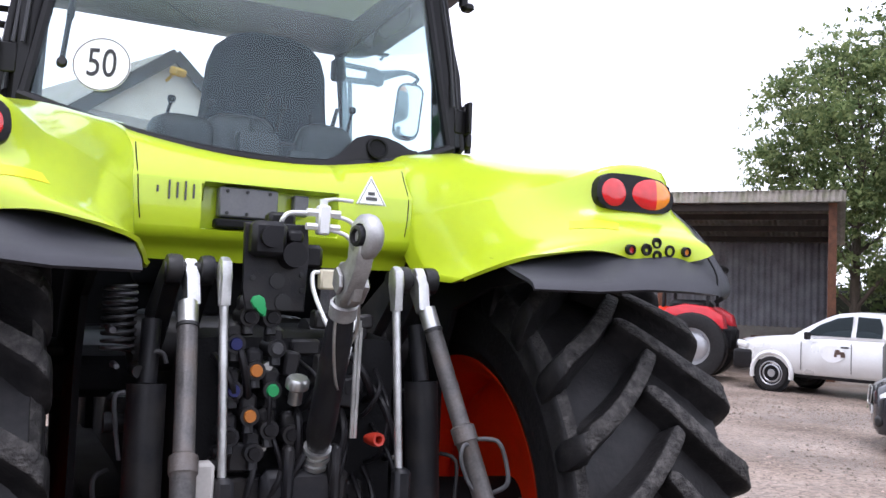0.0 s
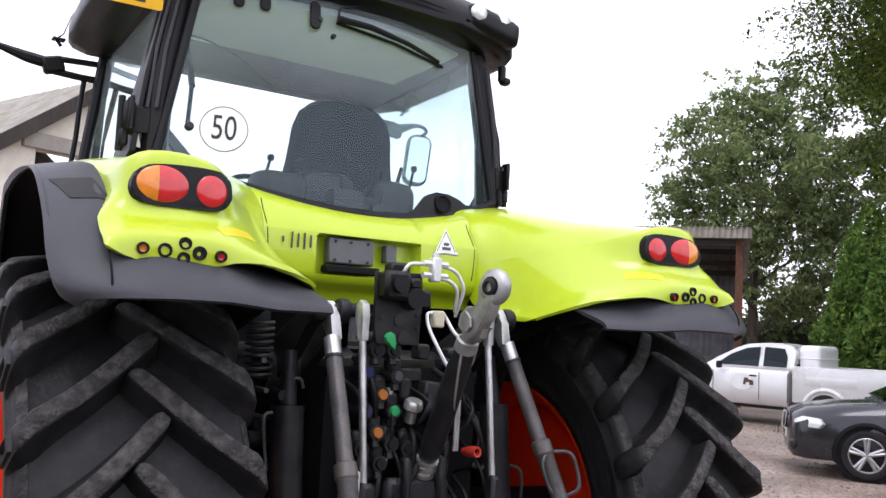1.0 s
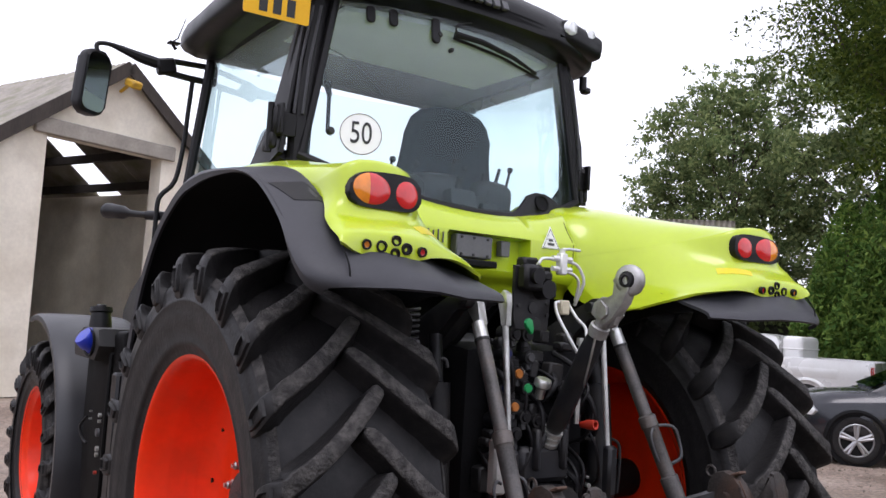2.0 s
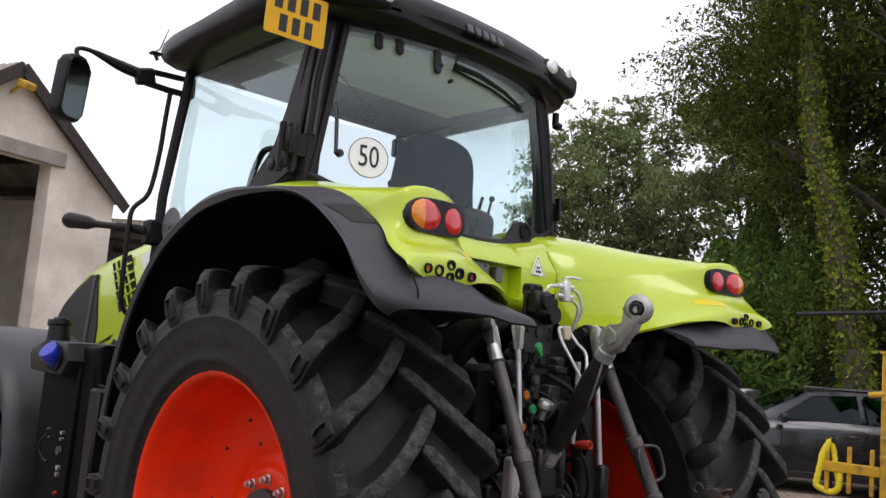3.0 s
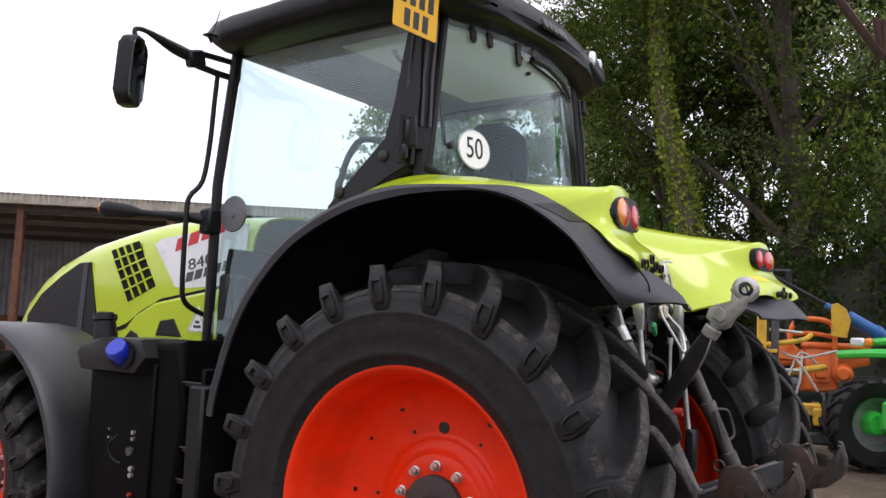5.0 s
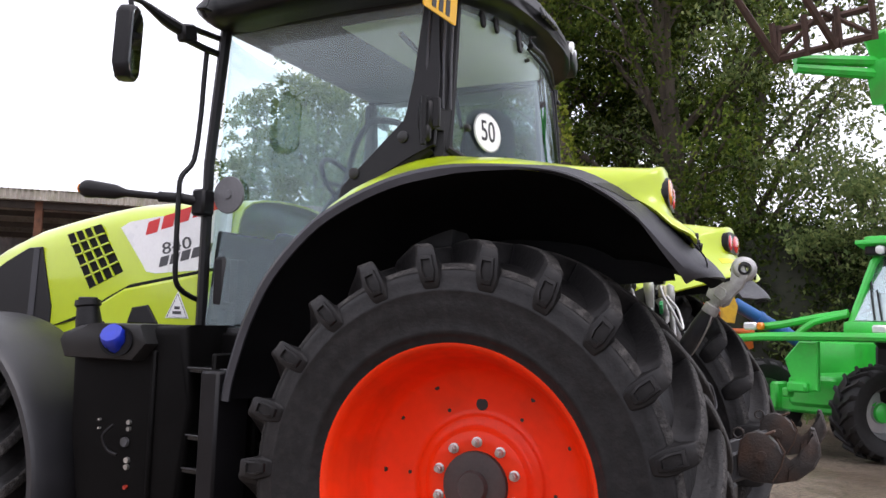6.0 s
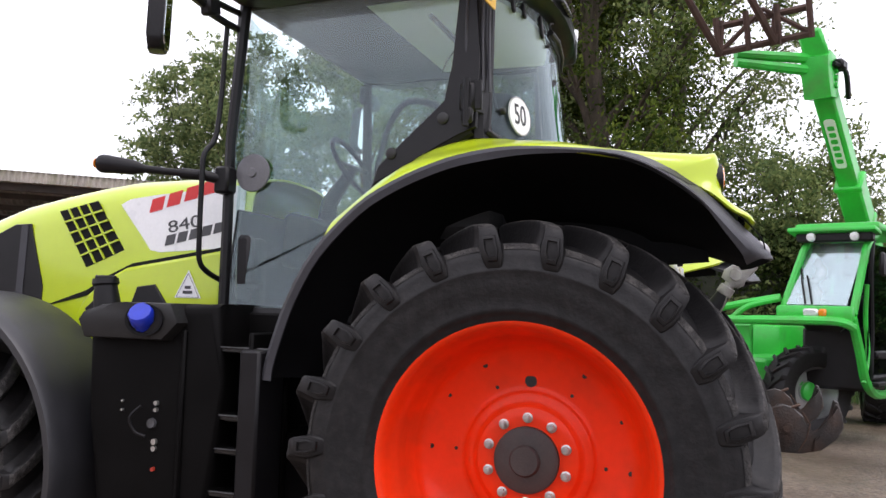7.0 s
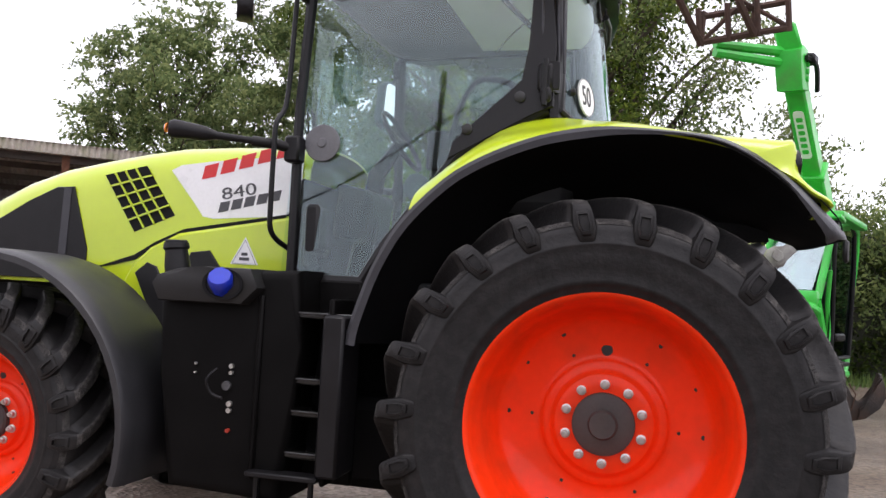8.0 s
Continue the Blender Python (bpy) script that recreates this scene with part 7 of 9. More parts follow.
lathe(bm, [(0.042, 0.0), (0.042, 0.006), (0.034, 0.008), (0.030, 0.002), (0.0, 0.0)], 24, axis_m((0.40, rear_y(0.40, 2.24) - 0.03, 2.24), (0, -1, 0.2)) @ pose(0, 0, 0, 0, -90, 0))
part("scoop", bm, LINER, cov)
# 50 sign, knob, stop mount, wiper
sp = Vector((-0.561, rear_y(-0.561, 2.424) - 0.012, 2.424))
nrm = Vector((0.2 * 2 * (-0.561) / 0.64, -1.0, 0.13)).normalized()
sm = axis_m(sp, nrm)
bm = bmesh.new()
prism(bm, disc(0.093, 40), sm, 0.003)
sign = part("speed_sign", bm, WHITE, cab, "round white sign with a thin dark edge and the number 50")
bm = bmesh.new()
sweep(bm, [sm @ Vector((0.09 * math.cos(a), 0.09 * math.sin(a), 0.002)) for a in [2 * math.pi * k / 40 for k in range(40)]], 0.0016, 6, closed=True)
part("edge", bm, GREYINK, sign)
words("number_50", "50", 0.125, sm @ Matrix.Translation((0, 0, 0.0025)) @ Matrix.Diagonal((0.80, 1.12, 1, 1)), INK, sign)
for x, z, r in ((-0.68, 2.424, 0.017), (-0.20, 3.0 - 0.06, 0.013), (-0.14, 2.88, 0.010)):
    bm = bmesh.new()
    lathe(bm, [(r, -0.01), (r, 0.008), (r * 0.7, 0.014), (0, 0.015)], 16, axis_m((x, rear_y(x, z) - 0.008, z), (0, -1, 0.13)) @ pose(0, 0, 0, 0, -90, 0))
    part("window_knob", bm, INK, cab)
bm = bmesh.new()


def on_glass(x, z, off=0.02):
    return (x, rear_y(x, z) - off, z)


sweep(bm, [on_glass(-0.13, 2.955, 0.03), on_glass(0.02, 2.95, 0.035), on_glass(0.22, 2.925, 0.03), on_glass(0.40, 2.895, 0.02)], [0.016, 0.014, 0.011, 0.008], 8)
sweep(bm, [on_glass(-0.13, 2.94, 0.015), on_glass(0.15, 2.915, 0.012), on_glass(0.43, 2.88, 0.012)], 0.007, 6)
sweep(bm, bend([on_glass(-0.12, 2.94, 0.03), on_glass(-0.12, 3.0, 0.03), on_glass(-0.04, 3.03, 0.03)], 4), 0.005, 6)
part("wiper", bm, BLACKPL, cab, "black window wiper")
for x, h in ((-0.52, 0.05), (-0.42, 0.05), (-0.22, 0.09)):
    bm = bmesh.new()
    prism(bm, rounded(0.045, h + 0.03, 0.02), axis_m(on_glass(x, 3.0 - h / 2, 0.012), (0, -1, 0.13)), 0.016, 0.004)
    part("glass_clip", bm, BLACKPL, cab)
# windscreen
bm = bmesh.new()
ws = [[(x, 1.62 + 0.16 * (1 - (x / 0.78) ** 2) - 0.02 * k, 1.5 + 0.5 * k) for x in [-0.78 + 1.56 * i / 10 for i in range(11)]] for k in range(4)]
shell(bm, ws, 0)
wsg = part("windscreen", bm, SCREENGLASS, cab, "clear windscreen")
wsg.visible_shadow = False

# roof
bm = bmesh.new()
# stations: along, half width, side edge, crown, underside
secs = [(0.085, 0.50, 3.11, 3.12, 3.06), (0.10, 0.70, 3.155, 3.17, 3.05), (0.14, 0.86, 3.205, 3.225, 3.035), (0.21, 0.94, 3.235, 3.265, 3.025), (0.28, 0.965, 3.245, 3.30, 3.015), (0.45, 0.975, 3.215, 3.33, 3.01), (0.75, 0.975, 3.16, 3.35, 3.005), (1.15, 0.97, 3.13, 3.34, 2.99),
        (1.40, 0.96, 3.125, 3.29, 2.975), (1.55, 0.935, 3.12, 3.24, 2.985), (1.63, 0.90, 3.105, 3.19, 3.03), (1.65, 0.84, 3.09, 3.15, 3.05)]
loops = []
for y, w, ze, zt, zb in secs:
    half = [(0.0, zb), (0.55, zb), (0.90, zb), (0.975, zb + 0.02), (0.998, zb + 0.045), (1.0, zb + 0.6 * (ze - zb)), (0.992, ze - 0.018), (0.975, ze), (0.93, ze + 0.012), (0.80, ze + 0.32 * (zt - ze)), (0.55, ze + 0.72 * (zt - ze)), (0.28, ze + 0.93 * (zt - ze)), (0.0, zt)]
    full = half + [(-x, z) for x, z in half[-2:0:-1]]
    loop = []
    for fx, z in full:
        x = w * fx
        yy = y + (0.16 * (abs(x) / 0.98) ** 2 if y < 0.5 else 0.0)
        loop.append(bm.verts.new((x, yy, z)))
    loops.append(loop)
for a, b_ in zip(loops, loops[1:]):
    for k in range(len(a)):
        bm.faces.new((a[k], a[(k + 1) % len(a)], b_[(k + 1) % len(a)], b_[k]))
bm.faces.new(loops[0][::-1])
bm.faces.new(loops[-1])
roof = part("cab_roof", bm, ROOFPL, tractor, "black moulded cab roof with brand mark", smooth=50)
bm = bmesh.new()
prism(bm, [(x, rear_y(x, 2.95) + 0.06) for x in [-0.60 + 0.1 * k for k in range(13)]] + [(0.62, 1.48), (-0.62, 1.48)], Matrix.Translation((0, 0, 3.012)), 0.03, 0.006)
part("headlining", bm, LINING, roof, "pale grey headlining")
# raised mark on the rear edge as plain bars
for k in range(5):
    bm = bmesh.new()
    x = -0.10 + 0.052 * k
    box(bm, (x, 0.092 + 0.16 * (x / 0.98) ** 2 - 0.002, 3.135), (0.038, 0.02, 0.05), (-22, 0, 0), bevel=0.004)
    part("mark_bar", bm, GREYMETAL, roof)
for s in (-1, 1):
    bm = bmesh.new()
    box(bm, (s * 0.68, 0.25, 3.13), (0.34, 0.20, 0.13), (0, s * 4, s * 10), bevel=0.05, seg=3)
    part("lamp_pod", bm, ROOFPL, roof, "black work lamp housing")
    for x, y, z in ((0.584, 0.138, 3.150), (0.745, 0.172, 3.155)):
        bm = bmesh.new()
        pm = axis_m((s * x, y, z), (s * 0.25, -1, -0.15)) @ pose(0, 0, 0, 0, -90, 0)
        lathe(bm, [(0.0, 0.012), (0.03, 0.010), (0.043, 0.004), (0.048, -0.006), (0.048, -0.04)], 24, pm)
        part("work_lamp", bm, LENSCLEAR, roof, "round clear work lamp")
    bm = bmesh.new()
    box(bm, (s * 0.895, 0.42, 3.255), (0.09, 0.08, 0.075), bevel=0.025, seg=2)
    part("marker_lamp", bm, LENSORANGE, roof, "amber corner marker")
    bm = bmesh.new()
    rod(bm, (s * 0.86, 0.33, 2.93), (s * 0.86, 0.33, 3.0), 0.02, seg=10)
    box(bm, (s * 0.88, 0.33, 2.93), (0.05, 0.05, 0.035), bevel=0.01)
    part("lamp_bracket", bm, BLACKPL, roof)
# number plate with plain bars
pmx = axis_m((-0.954, 0.25, 2.95), (-0.06, -1, -0.04), (0, 0, 1))
bm = bmesh.new()
prism(bm, rounded(0.285, 0.205, 0.01), pmx, 0.006)
plate = part("number_plate", bm, PLATE, tractor, "yellow number plate with black characters")
for yy, n in ((0.045, 4), (-0.048, 3)):
    for k in range(n):
        bm = bmesh.new()
        x = (k - (n - 1) / 2) * 0.06
        box(bm, (x, yy, 0.004), (0.036, 0.072, 0.002))
        bmesh.ops.transform(bm, matrix=pmx, verts=bm.verts)
        part("text_bar", bm, INK, plate)

# mirrors, rails and folded lamp arm
for s in (-1, 1):
    bm = bmesh.new()
    mx_, my_, mz_ = (1.338, 1.575, 2.752) if s < 0 else (1.285, 1.80, 2.80)
    mm = axis_m((s * mx_, my_, mz_), (s * (-0.5 if s < 0 else -0.34), -1, 0.0), (s * (-0.10 if s < 0 else 0.10), 0, 1))
    prism(bm, rounded(0.158, 0.335, 0.05, 5), mm @ Matrix.Translation((0, 0, -0.03)), 0.07, 0.02, seg=3)
    mir = part("side_mirror", bm, BLACKPL, tractor, "black door mirror on a long arm")
    bm = bmesh.new()
    prism(bm, rounded(0.134, 0.302, 0.042, 5), mm @ Matrix.Translation((0, 0, 0.007)), 0.004)
    part("mirror_glass", bm, MIRRORGLASS, mir, "mirror glass")
    bm = bmesh.new()
    sweep(bm, bend([(s * 1.330, 1.60, 2.905), (s * 1.340, 1.61, 2.958), (s * 1.27, 1.61, 2.970), (s * 1.12, 1.61, 2.938), (s * 0.98, 1.61, 2.920)] if s < 0 else [(1.30, 1.80, 2.955), (1.33, 1.78, 2.995), (1.24, 1.74, 3.01), (1.08, 1.66, 2.955), (0.98, 1.61, 2.915)], 4), [0.012] * 9 + [0.016, 0.02, 0.024, 0.028, 0.03, 0.03, 0.03, 0.03], 8)
    box(bm, (s * 0.985, 1.60, 2.915), (0.10, 0.06, 0.085), (0, s * 15, 0), bevel=0.012)
    sweep(bm, [(s * 0.98, 1.60, 2.95), (s * 0.76, 1.58, 2.955)], 0.016, 8)
    sweep(bm, [(s * 0.98, 1.60, 2.885), (s * 0.86, 1.59, 2.875), (s * 0.72, 1.57, 2.87)], 0.018, 8)
    box(bm, (s * 0.74, 1.57, 2.91), (0.05, 0.05, 0.12), bevel=0.012)
    part("mirror_arm", bm, BLACKPL, mir)
    bm = bmesh.new()
    sweep(bm, bend([(s * 0.834, 1.6, 2.88), (s * 0.845, 1.6, 2.70), (s * 0.854, 1.6, 2.52), (s * 0.885, 1.6, 2.31), (s * 0.955, 1.61, 2.215), (s * 0.965, 1.61, 2.10), (s * 0.962, 1.61, 1.79), (s * 0.945, 1.61, 1.70), (s * 0.89, 1.6, 1.655), (s * 0.80, 1.58, 1.62)], 4), 0.013, 10)
    part("grab_rail", bm, BLACKPL, tractor, "black bent grab rail")
    bm = bmesh.new()
    sweep(bm, [(s * 0.85, 1.54, 2.10), (s * 0.93, 1.62, 2.115), (s * 0.98, 1.72, 2.12)], 0.026, 10)
    sweep(bm, bend([(s * 0.96, 1.69, 2.12), (s * 1.03, 1.88, 2.135), (s * 1.08, 2.02, 2.15), (s * 1.105, 2.09, 2.155)], 3), [0.017, 0.017, 0.018, 0.019, 0.036, 0.039, 0.041, 0.044, 0.044, 0.036], 14)
    box(bm, (s * 0.86, 1.55, 2.10), (0.09, 0.08, 0.13), bevel=0.012)
    arm = part("lamp_arm", bm, BLACKPL, tractor, "folded black lamp arm with an amber end")
    bm = bmesh.new()
    lathe(bm, [(0.024, 0.0), (0.022, 0.008), (0.012, 0.014), (0, 0.015)], 16, axis_m((s * 1.108, 2.10, 2.156), (s * 0.3, 1, 0.05)) @ pose(0, 0, 0, 0, -90, 0))
    part("lens", bm, LENSORANGE, arm)
    bm = bmesh.new()
    sweep(bm, [(s * 0.97, 1.50, 2.99), (s * 1.0, 1.5, 3.02), (s * 0.965, 1.5, 3.05), (s * 0.93, 1.5, 3.17)], [0.01, 0.006, 0.004, 0.002], 6)
    box(bm, (s * 0.985, 1.5, 3.02), (0.06, 0.05, 0.012), bevel=0.004)
    part("antenna", bm, BLACKPL, roof)
    bm = bmesh.new()
    box(bm, (s * 0.85, 0.30, 2.43), (0.08, 0.02, 0.10), (0, 0, s * 20), bevel=0.004)
    box(bm, (s * 0.885, 0.295, 2.45), (0.018, 0.05, 0.13), bevel=0.004)
    part("post_bracket", bm, BLACKPL, cab)

# inside the cab
bm = bmesh.new()
box(bm, (0, 0.95, 1.46), (1.6, 1.2, 0.05), bevel=0.01)
box(bm, (0, 0.42, 1.95), (1.5, 0.42, 0.22), bevel=0.05)
box(bm, (0.5, 0.85, 2.0), (0.28, 0.7, 0.14), bevel=0.04)
part("cab_floor", bm, CABDARK, cab, "dark cab floor and rear deck")
bm = bmesh.new()
box(bm, (0, 1.585, 1.72), (1.44, 0.03, 0.52), (6, 0, 0), bevel=0.01)
box(bm, (0, 1.50, 1.86), (0.52, 0.20, 0.30), (12, 0, 0), bevel=0.05, seg=3)
box(bm, (-0.66, 1.50, 1.66), (0.10, 0.12, 0.36), bevel=0.03, seg=2)
box(bm, (0.80, 1.15, 1.62), (0.03, 0.75, 0.30), bevel=0.012)
part("front_console", bm, BLACKPL, cab, "black console and bulkhead under the windscreen")
bm = bmesh.new()
box(bm, (0, 0.70, 1.72), (0.40, 0.42, 0.36), bevel=0.05, seg=2)
box(bm, (-0.02, 0.72, 1.55), (0.56, 0.60, 0.10), bevel=0.03, seg=2)
part("seat_base", bm, BLACKPL, cab, "black seat suspension base")
bm = bmesh.new()
box(bm, (-0.03, 0.17, 2.19), (0.15, 0.08, 0.13), (-10, 0, 0), bevel=0.025, seg=2)
box(bm, (0.13, 0.17, 2.165), (0.10, 0.07, 0.09), bevel=0.02, seg=2)
rod(bm, (-0.05, 0.17, 2.24), (-0.06, 0.15, 2.31), 0.012, 0.009, 8)
rod(bm, (0.12, 0.17, 2.20), (0.13, 0.16, 2.27), 0.011, 0.009, 8)
box(bm, (-0.27, 0.34, 2.20), (0.22, 0.22, 0.24), (6, 0, 8), bevel=0.085, seg=4)
box(bm, (-0.06, 0.34, 2.20), (0.26, 0.20, 0.28), (-6, 0, 0), bevel=0.085, seg=4)
box(bm, (0.27, 0.36, 2.20), (0.22, 0.20, 0.30), (0, 4, -8), bevel=0.085, seg=4)
box(bm, (0.40, 0.42, 2.14), (0.20, 0.24, 0.16), bevel=0.04, seg=2)
rod(bm, (0.30, 0.34, 2.32), (0.32, 0.33, 2.42), 0.010, 0.008, 8)
rod(bm, (0.22, 0.34, 2.30), (0.21, 0.31, 2.38), 0.010, 0.008, 8)
for x, z, h in ((-0.33, 2.27, 0.10), (-0.20, 2.30, 0.07), (0.02, 2.29, 0.13), (0.08, 2.30, 0.09), (0.36, 2.30, 0.12)):
    rod(bm, (x, 0.33, z), (x + 0.02, 0.32, z + h), 0.008, 0.006, 8)
    lathe(bm, [(0.0, -0.016), (0.012, -0.012), (0.016, 0.0), (0.012, 0.012), (0.0, 0.016)], 10, Matrix.Translation((x + 0.02, 0.32, z + h)) @ pose(0, 0, 0, 0, -90, 0))
part("rear_controls", bm, INK, cab, "small black control cluster at the rear window")
for x in (-0.155, -0.085):
    bm = bmesh.new()
    lathe(bm, [(0.012, 0.0), (0.012, 0.006), (0.007, 0.008), (0.0, 0.006)], 14, axis_m((x, 0.368, 2.395), (0, -1, 0.05)) @ pose(0, 0, 0, 0, -90, 0))
    part("seat_button", bm, GREYMETAL, cab)
seatp = bmesh.new()
box(seatp, (0, 0.70, 1.98), (0.5, 0.5, 0.16), bevel=0.06, seg=3)
seat = part("driver_seat", seatp, SEATFAB, tractor, "dark cloth driver seat with a broad rounded backrest")
bm = bmesh.new()
prism(bm, [(-0.22, 0), (-0.24, 0.3), (-0.225, 0.52), (-0.20, 0.59), (-0.15, 0.635), (-0.07, 0.655), (0.07, 0.655), (0.15, 0.635), (0.20, 0.59), (0.225, 0.52), (0.24, 0.3), (0.22, 0)], axis_m((0.055, 0.46, 2.03), (0, -1, -0.08)), 0.14, 0.045, seg=4)
part("backrest", bm, SEATFAB, seat)
bm = bmesh.new()
box(bm, (-0.27, 0.62, 2.26), (0.07, 0.34, 0.07), bevel=0.025, seg=2)
part("armrest", bm, SEATFAB, seat)
bm = bmesh.new()
lathe(bm, [(0.0, 0.022), (0.07, 0.018), (0.10, 0.004), (0.09, -0.012), (0.0, -0.018)], 24, Matrix.Translation((-0.29, 0.84, 2.30)) @ pose(0, 0, 0, 0, -84, 0) @ Matrix.Diagonal((1, 0.55, 1.25, 1)))
sweep(bm, bend([(-0.29, 0.80, 2.29), (-0.29, 0.74, 2.24), (-0.28, 0.70, 2.14)], 4), [0.03, 0.03, 0.034, 0.036, 0.04, 0.042, 0.045, 0.045, 0.045], 10)
part("armrest_pad", bm, BLACKPL, seat, "black oval armrest pad on a bent stem")
bm = bmesh.new()
sweep(bm, [(0.19 * math.cos(a), 1.28 + 0.10 * math.sin(a), 2.30 + 0.16 * math.sin(a)) for a in [2 * math.pi * k / 28 for k in range(28)]], 0.015, 8, closed=True)
sweep(bm, [(0, 1.28, 2.30), (0, 1.42, 2.1), (0, 1.5, 1.5)], [0.03, 0.05, 0.07], 10)
sweep(bm, [(-0.19, 1.28, 2.30), (0.19, 1.28, 2.30)], 0.012, 6)
part("steering_wheel", bm, BLACKPL, cab, "black steering wheel and column")
bm = bmesh.new()
for p0, p1, r in (((0.42, 0.55, 2.08), (0.42, 0.50, 2.32), 0.014), ((0.36, 0.6, 2.08), (0.37, 0.58, 2.26), 0.012), ((0.52, 0.8, 2.05), (0.5, 0.78, 2.36), 0.016)):
    rod(bm, p0, p1, r, r * 0.8, 8)
    box(bm, p1, (0.035, 0.035, 0.07), bevel=0.012)
box(bm, (0.05, 0.22, 2.16), (0.16, 0.10, 0.16), bevel=0.02)
box(bm, (0.36, 0.30, 2.13), (0.26, 0.12, 0.10), bevel=0.02)
part("controls", bm, BLACKPL, cab, "levers and control boxes on the cab deck")
bm = bmesh.new()
box(bm, (0.62, 1.2, 2.35), (0.05, 0.2, 0.26), (0, 0, 15), bevel=0.015)
box(bm, (0.62, 1.24, 2.1), (0.04, 0.04, 0.3), bevel=0.01)
part("monitor", bm, BLACKPL, cab)
bm = bmesh.new()
sweep(bm, bend([(-0.79, 0.46, 2.38), (-0.79, 0.52, 2.44), (-0.79, 0.64, 2.46), (-0.79, 0.70, 2.42), (-0.79, 0.75, 2.32), (-0.79, 0.80, 2.12)], 4), 0.015, 8)
part("inner_grab_bar", bm, BLACKPL, cab)
bm = bmesh.new()
sweep(bm, bend([(-0.735, 0.33, 2.80), (-0.60, 0.42, 2.835), (-0.40, 0.55, 2.83), (-0.26, 0.65, 2.80), (-0.15, 0.72, 2.77)], 4), 0.004, 6)
part("loose_cable", bm, INK, cab, "thin black cable slung inside the cab")
bm = bmesh.new()
rod(bm, (-0.68, rear_y(-0.68, 2.424) + 0.02, 2.424), (-0.655, rear_y(-0.655, 2.66) + 0.06, 2.66), 0.009, seg=8)
rod(bm, (-0.66, rear_y(-0.66, 2.60) + 0.05, 2.60), (-0.62, 0.62, 2.92), 0.013, seg=8)
part("window_strut", bm, BLACKPL, cab)


# ---- bonnet ----
TOPS = [(1.62, 2.185), (1.9, 2.19), (2.15, 2.19), (2.45, 2.18), (2.67, 2.15), (2.92, 2.105), (3.19, 2.05), (3.45, 1.965), (3.66, 1.87), (3.80, 1.77), (3.89, 1.66), (3.93, 1.5)]


def hood_side(z):
    return 0.50 + 0.04 * (2.0 - z)


rows = []
for i, (y, t) in enumerate(TOPS):
    k = max(0.0, (y - 3.1) / 0.83) ** 2 * 0.16
    half = [(0.0, t + 0.03), (0.16, t + 0.026), (0.28, t + 0.012), (0.38, t - 0.012), (0.45, t - 0.055), (hood_side(t - 0.12) - 0.012, t - 0.12), (hood_side(t - 0.2), t - 0.2)]
    for q in (0.35, 0.7, 1.0):
        z = (t - 0.2) + (1.38 - (t - 0.2)) * q
        half.append((hood_side(z), min(z, t - 0.2)))
    rows.append([(-x * (1 - k), y, z) for x, z in half[::-1]] + [(x * (1 - k), y, z) for x, z in half[1:]])
bm = bmesh.new()
shell(bm, rows, 0.012)
nose = rows[-1]
f = bm.faces.new([bm.verts.new(Vector(p) + Vector((0, -0.004, 0))) for p in nose])
hood = part("bonnet", bm, LIME, tractor, "sloping lime green bonnet with side vents and pale decal", smooth=40)


def side_plate(name, poly, s, off, thick, material, parent, label="", bevel=0.0):
    bm = bmesh.new()
    prism(bm, poly, Matrix(((0, 0, s, 0), (1, 0, 0, 0), (0, 1, 0, 0), (0, 0, 0, 1))), thick, bevel)
    for v in bm.verts:
        v.co.x += s * (hood_side(v.co.z) + off)
    return part(name, bm, material, parent, label)


